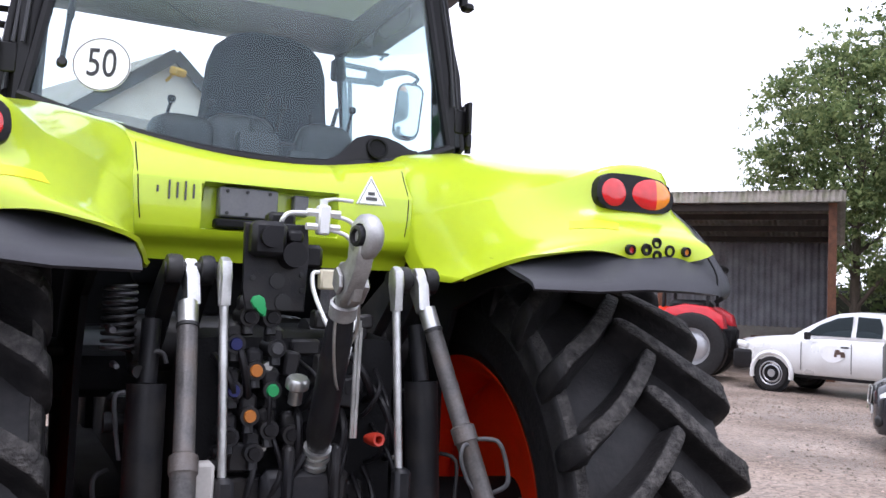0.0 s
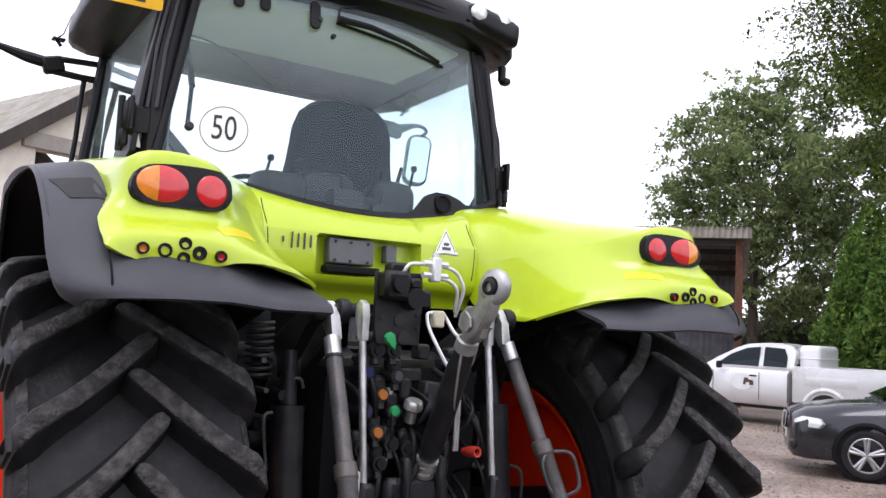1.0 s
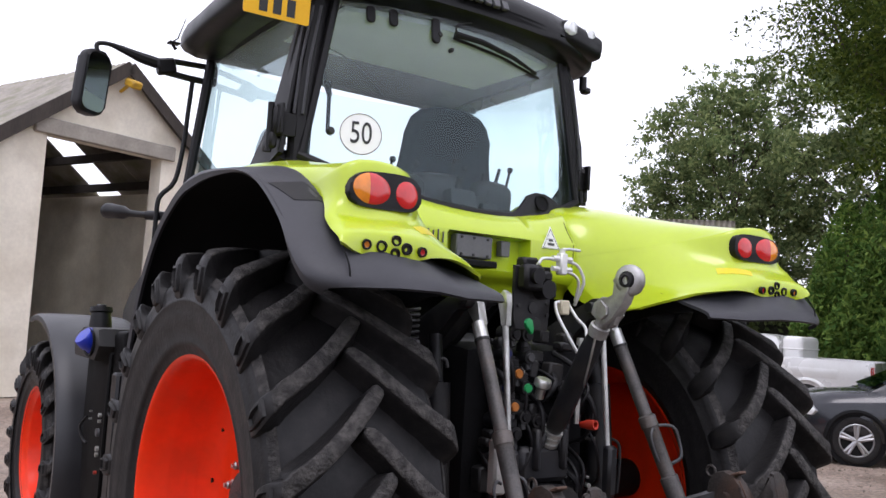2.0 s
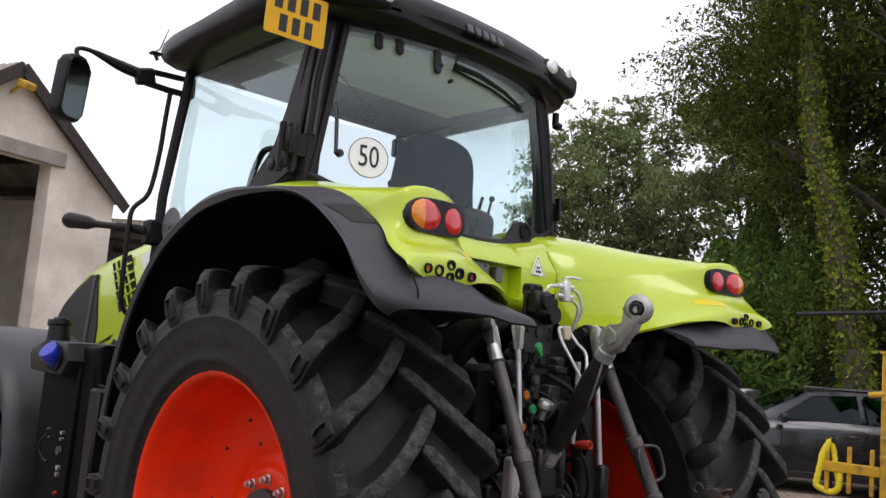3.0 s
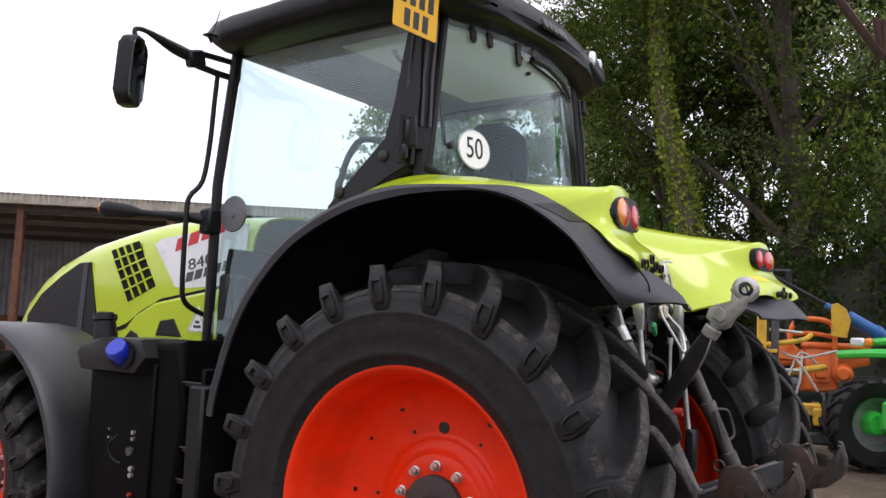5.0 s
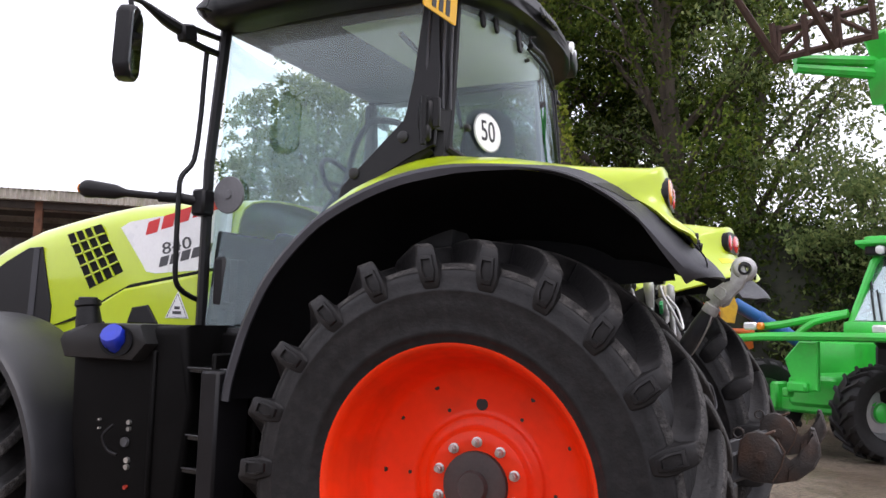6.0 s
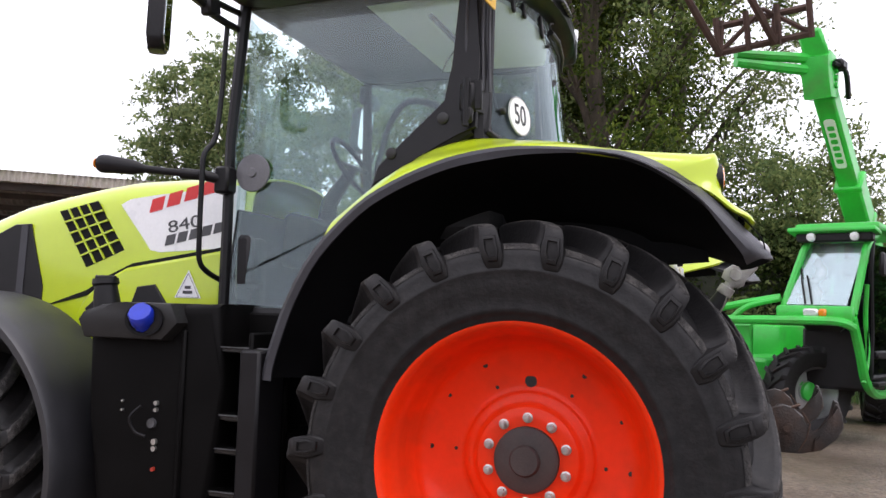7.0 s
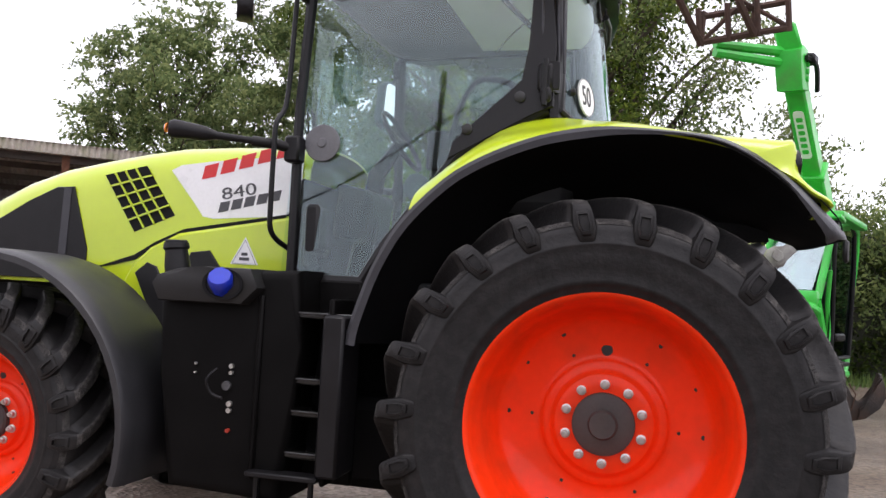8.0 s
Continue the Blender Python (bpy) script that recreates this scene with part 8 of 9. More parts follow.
for s in (-1, 1):
    side_plate("grille_panel", [(2.925, 1.40), (2.93, 1.58), (3.05, 1.93), (3.16, 1.925), (3.34, 1.84), (3.55, 1.72), (3.68, 1.58), (3.70, 1.40)], s, 0.002, 0.016, BLACKPL, hood, "black mesh grille panel", 0.004)
    side_plate("grille_rib", [(3.06, 1.40), (3.06, 1.92), (3.11, 1.925), (3.11, 1.40)], s, 0.008, 0.012, FENDER, hood)
    a, b_, c, d = Vector((2.858, 2.0)), Vector((2.60, 2.058)), Vector((2.395, 1.785)), Vector((2.64, 1.685))
    side_plate("vent_opening", [(p.x, p.y) for p in (a, b_, c, d)], s, -0.001, 0.006, LINER, hood, "black vent opening")

    def bar(p, q, wide):
        n_ = Vector((-(q - p).y, (q - p).x)).normalized() * wide
        side_plate("vent_bar", [(v.x, v.y) for v in (p - n_, q - n_, q + n_, p + n_)], s, 0.006, 0.014, LIME, hood)

    for i in range(1, 4):
        bar(a.lerp(b_, i / 4), d.lerp(c, i / 4), 0.0040)
    for j in range(1, 5):
        bar(a.lerp(d, j / 5), b_.lerp(c, j / 5), 0.0048)
    side_plate("pale_decal", [(2.44, 2.035), (2.38, 2.065), (2.2, 2.088), (1.66, 2.135), (1.66, 1.805), (2.16, 1.775), (2.225, 1.785), (2.26, 1.83)], s, 0.0, 0.006, SILVER, hood, "pale silver decal with red mark and grey model number")
    # brand mark as plain red bars
    for k in range(5):
        y0 = 2.25 - 0.108 * k
        z0 = 1.988 + 0.030 * k
        sl = 0.014
        side_plate("mark_bar", [(y0, z0), (y0 - sl, z0 + 0.075), (y0 - 0.082 - sl, z0 + 0.095), (y0 - 0.082, z0 + 0.018)], s, 0.002, 0.006, REDINK, hood)
    for k in range(5):
        y0 = 2.135 - 0.074 * k
        z0 = 1.808 + 0.0165 * k
        side_plate("mark_bar", [(y0, z0), (y0 - 0.010, z0 + 0.056), (y0 - 0.068, z0 + 0.068), (y0 - 0.058, z0 + 0.012)], s, 0.002, 0.006, GREYINK, hood)
    mt = Matrix(((0, 0, s, s * (hood_side(1.91) + 0.004)), (s, 0, 0, 2.02), (0, 1, 0, 1.925), (0, 0, 0, 1)))
    mt = mt @ pose(0, 0, 0, 0, 0, 11 if s < 0 else -11)
    words("number_840", "840", 0.105, mt @ Matrix.Diagonal((1.35, 0.88, 1, 1)), GREYINK, hood)
    # crease and lower panel
    side_plate("lower_panel", [(2.66, 1.38), (2.60, 1.50), (2.50, 1.60), (2.33, 1.685), (1.64, 1.80), (1.64, 1.44), (2.2, 1.44), (2.34, 1.10), (2.42, 1.12)], s, 0.03, 0.06, LIME, hood, "lime green lower side panel", 0.015)
    side_plate("crease_gap", [(2.92, 1.46), (2.62, 1.56), (2.50, 1.635), (2.33, 1.712), (1.64, 1.826), (1.64, 1.81), (2.33, 1.69), (2.50, 1.61), (2.62, 1.53)], s, 0.002, 0.01, LINER, hood)
    side_plate("black_insert", [(2.57, 1.46), (2.50, 1.52), (2.44, 1.50), (2.36, 1.36), (2.33, 1.2), (2.36, 1.17), (2.43, 1.2)], s, 0.06, 0.02, BLACKPL, hood, "", 0.005)
    side_plate("black_insert", [(2.27, 1.50), (2.24, 1.585), (2.13, 1.60), (2.05, 1.50)], s, 0.062, 0.02, BLACKPL, hood, "", 0.005)
    triangle_sign(Matrix(((0, 0, s, s * (hood_side(1.59) + 0.064)), (s, 0, 0, 1.925), (0, 1, 0, 1.585), (0, 0, 0, 1))), hood, 0.16)

# front mudguards
for s in (-1, 1):
    rows = []
    for k in range(21):
        a = radians(78 + 115 * k / 20)
        r = 0.835 + 0.02 * math.sin(a) + 0.07 * max(0.0, -math.cos(a))
        y, z = 3.03 + r * math.cos(a), 0.68 + r * math.sin(a)
        rows.append([(s * x, y + (y - 3.03) * d, z + (z - 0.68) * d) for x, d in ((1.245, -0.05), (1.245, -0.015), (1.225, 0.0), (1.15, 0.006), (0.95, 0.006), (0.78, 0.002), (0.72, -0.01), (0.705, -0.05))])
    bm = bmesh.new()
    shell(bm, rows, 0.012, 0, 1)
    part("front_mudguard", bm, [FRONTPL, LINER], tractor, "dark grey plastic front mudguard")

# tank, filler caps and steps
for s in (-1, 1):
    # tank body near black: the shade under its shoulder is put into its colour
    bm = bmesh.new()
    prism(bm, [(2.06, 1.40), (2.02, 1.43), (1.86, 1.485), (1.36, 1.51), (1.34, 1.16), (1.40, 0.47), (1.96, 0.49), (2.02, 1.0)], Matrix(((0, 0, 1, s * 0.87), (1, 0, 0, 0), (0, 1, 0, 0), (0, 0, 0, 1))), 0.54, 0.05, seg=3)
    tank = part("fuel_tank", bm, TANKPL, tractor, "black moulded fuel tank beside the steps")
    bm = bmesh.new()
    prism(bm, [(2.02, 1.34), (2.06, 1.42), (2.03, 1.46), (1.94, 1.49), (1.86, 1.50), (1.80, 1.505), (1.56, 1.505), (1.52, 1.42), (1.60, 1.34)], Matrix(((0, 0, 1, s * 1.06), (1, 0, 0, 0), (0, 1, 0, 0), (0, 0, 0, 1))), 0.32, 0.025, seg=2)
    part("tank_shoulder", bm, DARKPL, tank)
    bm = bmesh.new()
    lathe(bm, [(0.10, 0.0), (0.10, 0.006), (0.085, 0.004), (0.08, -0.01), (0.0, -0.012)], 28, Matrix.Translation((s * 1.225, 1.69, 1.43)) @ Matrix.Diagonal((s, 1, 0.72, 1)))
    part("cap_recess", bm, LINER, tank)
    bm = bmesh.new()
    cm = axis_m((s * 1.215, 1.70, 1.43), (s * 0.75, -0.18, 0.62)) @ pose(0, 0, 0, 0, -90, 0)
    lathe(bm, [(0.05, -0.03), (0.05, 0.0), (0.056, 0.002), (0.058, 0.02), (0.056, 0.05), (0.050, 0.058), (0.0, 0.06)], 10, cm)
    part("filler_cap", bm, BLUECAP, tank, "blue plastic filler cap")
    bm = bmesh.new()
    sweep(bm, [(s * 1.10, 1.985, 1.42), (s * 1.10, 2.0, 1.51), (s * 1.10, 2.01, 1.575), (s * 1.10, 2.011, 1.585), (s * 1.10, 2.013, 1.61)], [0.062, 0.06, 0.052, 0.062, 0.058], 16)
    box(bm, (s * 1.10, 2.013, 1.615), (0.03, 0.11, 0.02), bevel=0.006)
    part("filler_cap", bm, BLACKPL, tank, "black filler cap")
    # side fittings below the shoulder
    for k, (y, z, r, mt) in enumerate(((1.66, 1.06, 0.016, STEEL), (1.66, 1.03, 0.014, STEEL), (1.68, 0.97, 0.032, GREYMETAL), (1.66, 0.89, 0.02, STEEL), (1.66, 0.86, 0.018, STEEL), (1.66, 0.77, 0.014, DARKRED), (1.84, 1.06, 0.008, STEEL), (1.84, 1.02, 0.008, STEEL))):
        bm = bmesh.new()
        rod(bm, (s * 1.12, y, z), (s * 1.155, y, z), r * 0.75, r * 0.65, 12)
        part("fitting", bm, mt, tank)
    bm = bmesh.new()
    sweep(bm, bend([(s * 1.20, 1.70, 1.05), (s * 1.22, 1.74, 1.0), (s * 1.21, 1.72, 0.94), (s * 1.2, 1.67, 0.92)], 4), 0.007, 8)
    part("hose", bm, BLACKPL, tank)
    # steps
    bm = bmesh.new()
    for y in (1.19, 1.53):
        box(bm, (s * 1.03, y, 0.98), (0.26, 0.025, 0.82), bevel=0.008)
    box(bm, (s * 0.88, 1.36, 1.0), (0.04, 0.42, 0.95), bevel=0.01)
    st = part("cab_steps", bm, TANKPL, tractor, "black cab access steps with wet glints drawn on the edges")
    for z, y0, y1, w in ((1.325, 1.10, 1.40, 0.30), (1.03, 1.20, 1.49, 0.28), (0.885, 1.22, 1.38, 0.22), (0.70, 1.22, 1.53, 0.28)):
        bm = bmesh.new()
        box(bm, (s * (1.12 - w / 2), (y0 + y1) / 2, z - 0.015), (w, y1 - y0, 0.03), bevel=0.008)
        tr = part("tread", bm, WETBLACK, st)
        # thin grey strip stands in for the wet glint along the tread
        bm = bmesh.new()
        box(bm, (s * 1.12, (y0 + y1) / 2, z - 0.004), (0.008, (y1 - y0) * 0.9, 0.006), bevel=0.002)
        part("edge_glint", bm, GREYMETAL, st, "thin grey strip for the wet glint on the step edge")
    bm = bmesh.new()
    box(bm, (s * 1.15, 1.37, 0.60), (0.10, 0.34, 0.025), bevel=0.006)
    rod(bm, (s * 1.15, 1.24, 0.60), (s * 1.15, 1.24, 0.42), 0.014, seg=8)
    rod(bm, (s * 1.15, 1.50, 0.60), (s * 1.15, 1.50, 0.42), 0.014, seg=8)
    box(bm, (s * 1.15, 1.37, 0.41), (0.14, 0.30, 0.025), bevel=0.008)
    part("bottom_step", bm, BLACKPL, st)
    bm = bmesh.new()
    box(bm, (s * 1.12, 1.15, 0.97), (0.22, 0.10, 0.70), (0, 0, 0), bevel=0.012)
    part("mudguard_stay", bm, BLACKPL, tractor, "black upright stay in front of the mudguard")

# chassis and axles, dark mass under the cab
bm = bmesh.new()
box(bm, (0, 1.3, 1.0), (0.62, 3.2, 0.75), bevel=0.08, seg=2)
box(bm, (0, 3.1, 1.12), (0.72, 1.4, 0.6), bevel=0.06, seg=2)
box(bm, (0, 0.1, 1.1), (0.66, 0.9, 0.95), bevel=0.08, seg=2)
box(bm, (0, 0.9, 1.38), (1.5, 1.2, 0.14), bevel=0.03)
box(bm, (0, 1.55, 0.66), (1.1, 2.1, 0.46), bevel=0.06)
for s in (-1, 1):
    rod(bm, (s * 0.3, 0, AXLE_Z), (s * 0.98, 0, AXLE_Z), 0.12, 0.09, 20)
    rod(bm, (s * 0.3, 3.03, 0.68), (s * 0.98, 3.03, 0.68), 0.12, 0.16, 16)
part("chassis", bm, LINER, tractor, "black gearbox housing and axles", smooth=40)


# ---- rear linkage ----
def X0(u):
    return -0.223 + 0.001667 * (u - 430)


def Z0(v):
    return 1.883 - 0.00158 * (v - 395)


# lift arms and rods
def lift_rod(top, low, thick, name, label):
    top, low = Vector(top), Vector(low)
    d = (low - top).normalized()
    bm = bmesh.new()
    ln = (low - top).length
    sweep(bm, [top + d * 0.16, top + d * ln * 0.56, top + d * (ln * 0.56 + 0.006), top + d * (ln * 0.56 + 0.05), top + d * (ln * 0.56 + 0.056), top + d * ln * 0.86, top + d * (ln * 0.86 + 0.006), low], [thick * 0.9, thick * 0.9, thick * 1.22, thick * 1.22, thick * 1.06, thick * 1.0, thick * 1.25, thick * 1.2], 16)
    r = part(name, bm, RODMETAL, tractor, label)
    bm = bmesh.new()
    rod(bm, top + d * 0.10, top + d * 0.165, thick * 0.92, seg=16)
    prism(bm, [(-0.018, -0.11), (0.018, -0.11), (0.022, -0.03), (0.03, 0.0), (0.022, 0.028), (0.0, 0.036), (-0.022, 0.028), (-0.03, 0.0), (-0.022, -0.03)], axis_m(top, (1, 0.1, 0), -d), 0.035, 0.008, seg=2)
    part("clevis", bm, STEEL, r, "bright zinc clevis")
    bm = bmesh.new()
    rod(bm, top + d * 0.166, top + d * 0.176, thick * 1.02, seg=16)
    part("collar", bm, INK, r)
    return r


lift_rod((-0.348, -0.40, 1.742), (-0.413, -0.846, 0.92), 0.030, "lift_rod", "grey steel lift rod with a bright fork end")
lift_rod((0.350, -0.411, 1.751), (0.503, -0.71, 0.98), 0.030, "lift_rod", "grey steel lift rod with a bright fork end")
for (x0, x1) in ((-0.272, -0.262), (0.240, 0.250)):
    bm = bmesh.new()
    rod(bm, (x0, -0.50, 1.69), (x1, -0.56, 1.10), 0.0125, seg=12)
    r = part("stay_rod", bm, STEEL, tractor, "thin plated steel stay rod")
    bm = bmesh.new()
    prism(bm, [(-0.015, -0.10), (0.015, -0.10), (0.022, -0.02), (0.022, 0.02), (0.0, 0.035), (-0.022, 0.02), (-0.022, -0.02)], axis_m((x0, -0.495, 1.75), (1, 0.1, 0), (0, 0.1, 1)), 0.03, 0.008, seg=2)
    part("clevis", bm, STEEL, r, "bright zinc clevis")
    bm = bmesh.new()
    box(bm, (x1, -0.565, 1.10), (0.05, 0.05, 0.20), bevel=0.012)
    part("rod_foot", bm, BLACKMETAL, r)
for s in (-1, 1):
    bm = bmesh.new()
    for x, w in ((0.392, 0.045), (0.302, 0.04)):
        prism(bm, [(-0.405 + 0.042 * math.cos(radians(a)), 1.747 + 0.042 * math.sin(radians(a))) for a in range(70, 281, 30)] + [(-0.36, 1.70), (-0.24, 1.58), (-0.05, 1.42), (-0.05, 1.62), (-0.30, 1.74)], Matrix(((0, 0, 1, s * x), (1, 0, 0, 0), (0, 1, 0, 0), (0, 0, 0, 1))), w, 0.012, seg=2)
    rod(bm, (s * 0.25, -0.405, 1.747), (s * 0.42, -0.405, 1.747), 0.022, seg=12)
    rod(bm, (s * 0.1, -0.06, 1.52), (s * 0.45, -0.06, 1.52), 0.09, seg=18)
    part("lift_arm", bm, BLACKMETAL, tractor, "black forged lift arm")
    # lift cylinder beside the gearbox
    bm = bmesh.new()
    rod(bm, (s * 0.43, -0.30, 1.42), (s * 0.44, -0.38, 0.62), 0.055, seg=18)
    rod(bm, (s * 0.42, -0.26, 1.60), (s * 0.43, -0.30, 1.42), 0.028, seg=12)
    part("lift_cylinder", bm, BLACKMETAL, tractor, "black hydraulic lift cylinder")

# top link with its hook
bm = bmesh.new()
A, B = Vector((0.030, -0.44, 1.20)), Vector((-0.012, -0.735, 1.665))
dv = (B - A).normalized()
sweep(bm, [A + dv * 0.06, A + dv * 0.12, A + dv * 0.45, B], [0.030, 0.042, 0.040, 0.030], 14)
link = part("top_link", bm, BLACKMETAL, tractor, "black top link with a galvanised hook")
bm = bmesh.new()
sweep(bm, [B - dv * 0.02, B + dv * 0.07], 0.026, 14)
prism(bm, [(-0.05, -0.02), (0.03, -0.03), (0.05, 0.03), (0.065, 0.10), (0.055, 0.155), (0.02, 0.185), (-0.02, 0.17), (-0.03, 0.14), (0.0, 0.12), (0.012, 0.095), (-0.005, 0.07), (-0.04, 0.06), (-0.06, 0.02)], axis_m(B + dv * 0.05, (-1, 0, 0), dv), 0.045, 0.008, seg=2)
prism(bm, [(-0.045, -0.02), (0.035, -0.02), (0.05, 0.04), (-0.02, 0.07), (-0.05, 0.03)], axis_m(B + dv * 0.05 + Vector((0.03, 0, 0)), (-1, 0, 0), dv), 0.02, 0.004)
part("hook", bm, GALV, link, "galvanised claw hook")
bm = bmesh.new()
hc = Vector((-0.012, -0.872, 1.84))
lathe(bm, [(0.032, -0.024), (0.046, -0.022), (0.056, -0.012), (0.058, 0.0), (0.056, 0.012), (0.046, 0.022), (0.032, 0.024)], 30, Matrix.Translation(hc) @ pose(0, 0, 0, 0, 0, 12), closed=True)
part("hook_ring", bm, GALV, link, "pale galvanised round ring")
bm = bmesh.new()
lathe(bm, [(0.017, -0.036), (0.026, -0.034), (0.031, 0.0), (0.026, 0.034), (0.017, 0.036)], 24, Matrix.Translation(hc) @ pose(0, 0, 0, 0, 0, 12), closed=True)
part("ball_bush", bm, BLACKMETAL, link)
# latch plates on the hook
bm = bmesh.new()
hm = axis_m(B + dv * 0.07, (-1, 0, 0), dv) @ Matrix.Diagonal((0.66, 0.66, 0.9, 1))
prism(bm, [(-0.030, -0.03), (0.030, -0.035), (0.046, 0.01), (0.020, 0.045), (-0.036, 0.05), (-0.052, 0.02)], hm @ Matrix.Translation((0, 0, 0.032)), 0.012, 0.003)
prism(bm, [(0.02, -0.055), (0.06, -0.07), (0.085, -0.03), (0.075, 0.04), (0.05, 0.06), (0.04, 0.0)], hm @ Matrix.Translation((0, 0, -0.012)), 0.03, 0.006, seg=2)
lathe(bm, [(0.034, -0.03), (0.038, -0.026), (0.038, 0.012), (0.030, 0.016)], 16, axis_m(B - dv * 0.005, dv) @ pose(0, 0, 0, 0, -90, 0))
part("latch", bm, GALV, link, "worn zinc latch plates")
bm = bmesh.new()
sweep(bm, [A - dv * 0.03, A + dv * 0.07], [0.036, 0.03], 14)
for k in range(3):
    sweep(bm, [A + dv * (0.0 + 0.025 * k), A + dv * (0.014 + 0.025 * k)], 0.041, 14)
box(bm, A - dv * 0.06, (0.07, 0.06, 0.06), bevel=0.012)
part("thread_end", bm, STEEL, link, "bright threaded fork end")
bm = bmesh.new()
pts = bend([B + dv * 0.03 + Vector((0.035, 0, 0)), (0.045, -0.69, 1.60), (0.02, -0.63, 1.50), (0.03, -0.60, 1.42)], 5)
sweep(bm, pts, 0.0045, 6)
pts = bend([B + dv * 0.03 + Vector((-0.02, 0.0, 0)), (-0.03, -0.72, 1.58), (0.0, -0.66, 1.47), (0.03, -0.62, 1.44), (0.065, -0.60, 1.55)], 5)
sweep(bm, pts, 0.0045, 6)
part("release_wire", bm, STEEL, link, "bent wire release loop")
bm = bmesh.new()
sweep(bm, [(0.12, -0.50, 1.60), (0.115, -0.50, 1.28)], 0.006, 8)
rod(bm, (0.12, -0.5, 1.59), (0.12, -0.5, 1.62), 0.014, seg=8)
part("thin_pipe", bm, STEEL, tractor, "thin plated pipe")
bm = bmesh.new()
sweep(bm, [(0.132, -0.50, 1.60), (0.127, -0.50, 1.28)], 0.006, 8)
part("thin_pipe", bm, STEEL, tractor, "thin plated pipe")

# valve plate and its fittings
vy = -0.47
bm = bmesh.new()
prism(bm, [(-0.22, 1.885), (-0.035, 1.89), (-0.030, 1.79), (-0.036, 1.64), (-0.205, 1.640), (-0.215, 1.70)], axis_m((0, vy, 0), (0, -1, 0)), 0.014, 0.003)
vp = part("valve_plate", bm, BLACKMETAL, tractor, "black steel plate carrying sockets and switches")
bm = bmesh.new()
box(bm, (-0.16, vy - 0.035, 1.84), (0.10, 0.06, 0.10), bevel=0.014)
rod(bm, (-0.16, vy - 0.06, 1.845), (-0.16, vy - 0.085, 1.845), 0.03, seg=18)
part("trailer_socket", bm, BLACKPL, vp, "black trailer socket with lid")
bm = bmesh.new()
rod(bm, (-0.085, vy, 1.80), (-0.085, vy - 0.06, 1.80), 0.042, 0.036, 18)
box(bm, (-0.085, vy - 0.03, 1.85), (0.05, 0.05, 0.04), bevel=0.01)
part("isolator_knob", bm, BLACKPL, vp, "large black knob")
for x, z, r in ((-0.12, 1.725, 0.022), (-0.10, 1.665, 0.024), (-0.045, 1.70, 0.008), (-0.05, 1.745, 0.007), (-0.19, 1.73, 0.008)):
    bm = bmesh.new()
    lathe(bm, [(r, 0.0), (r, 0.004), (0.0, 0.005)], 16, Matrix.Translation((x, vy - 0.008, z)) @ pose(0, 0, 0, 0, 0, -90))
    part("plate_hole", bm, INK, vp)
bm = bmesh.new()
box(bm, (-0.01, vy + 0.03, 1.80), (0.06, 0.05, 0.07), bevel=0.012)
part("switch_box", bm, BLACKPL, vp)
bm = bmesh.new()
box(bm, (-0.10, vy + 0.06, 1.90), (0.08, 0.06, 0.05), bevel=0.01)
part("relay_box", bm, BLACKPL, vp)
bm = bmesh.new()
box(bm, (0.019, vy - 0.03, 1.735), (0.046, 0.035, 0.058), bevel=0.006)
part("pale_box", bm, mat("cream_plastic", (0.55, 0.5, 0.36), 0.5), vp, "cream plastic box")
# bright pipes and valve block
bm = bmesh.new()
box(bm, (0.0, vy - 0.03, 1.905), (0.036, 0.036, 0.085), bevel=0.005)
rod(bm, (0.0, vy - 0.03, 1.945), (0.0, vy - 0.03, 1.965), 0.012, seg=10)
sweep(bm, [(0.0, vy - 0.03, 1.962), (0.03, vy - 0.035, 1.968), (0.085, vy - 0.04, 1.966)], [0.007, 0.005, 0.006], 8)
rod(bm, (-0.05, vy - 0.03, 1.925), (0.05, vy - 0.03, 1.925), 0.012, seg=6)
rod(bm, (-0.05, vy - 0.03, 1.885), (0.05, vy - 0.03, 1.885), 0.011, seg=6)
part("shut_off_valve", bm, PIPE, vp, "bright zinc shut-off valve with lever")
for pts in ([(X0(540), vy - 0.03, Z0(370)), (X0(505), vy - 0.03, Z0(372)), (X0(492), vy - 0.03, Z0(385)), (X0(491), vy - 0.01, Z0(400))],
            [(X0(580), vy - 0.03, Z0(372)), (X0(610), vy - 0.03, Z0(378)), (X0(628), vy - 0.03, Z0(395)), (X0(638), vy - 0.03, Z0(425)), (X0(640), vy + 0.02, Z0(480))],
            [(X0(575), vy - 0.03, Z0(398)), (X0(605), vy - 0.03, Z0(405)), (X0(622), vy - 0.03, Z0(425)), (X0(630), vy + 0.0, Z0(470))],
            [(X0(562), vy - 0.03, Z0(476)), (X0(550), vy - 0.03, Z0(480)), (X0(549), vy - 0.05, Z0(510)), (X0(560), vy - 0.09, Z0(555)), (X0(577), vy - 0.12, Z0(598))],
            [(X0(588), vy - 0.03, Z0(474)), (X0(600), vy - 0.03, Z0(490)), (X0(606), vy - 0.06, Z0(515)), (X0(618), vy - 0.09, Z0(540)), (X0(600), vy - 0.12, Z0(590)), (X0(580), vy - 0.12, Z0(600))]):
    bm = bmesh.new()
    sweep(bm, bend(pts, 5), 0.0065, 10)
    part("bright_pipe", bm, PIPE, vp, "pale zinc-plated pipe")
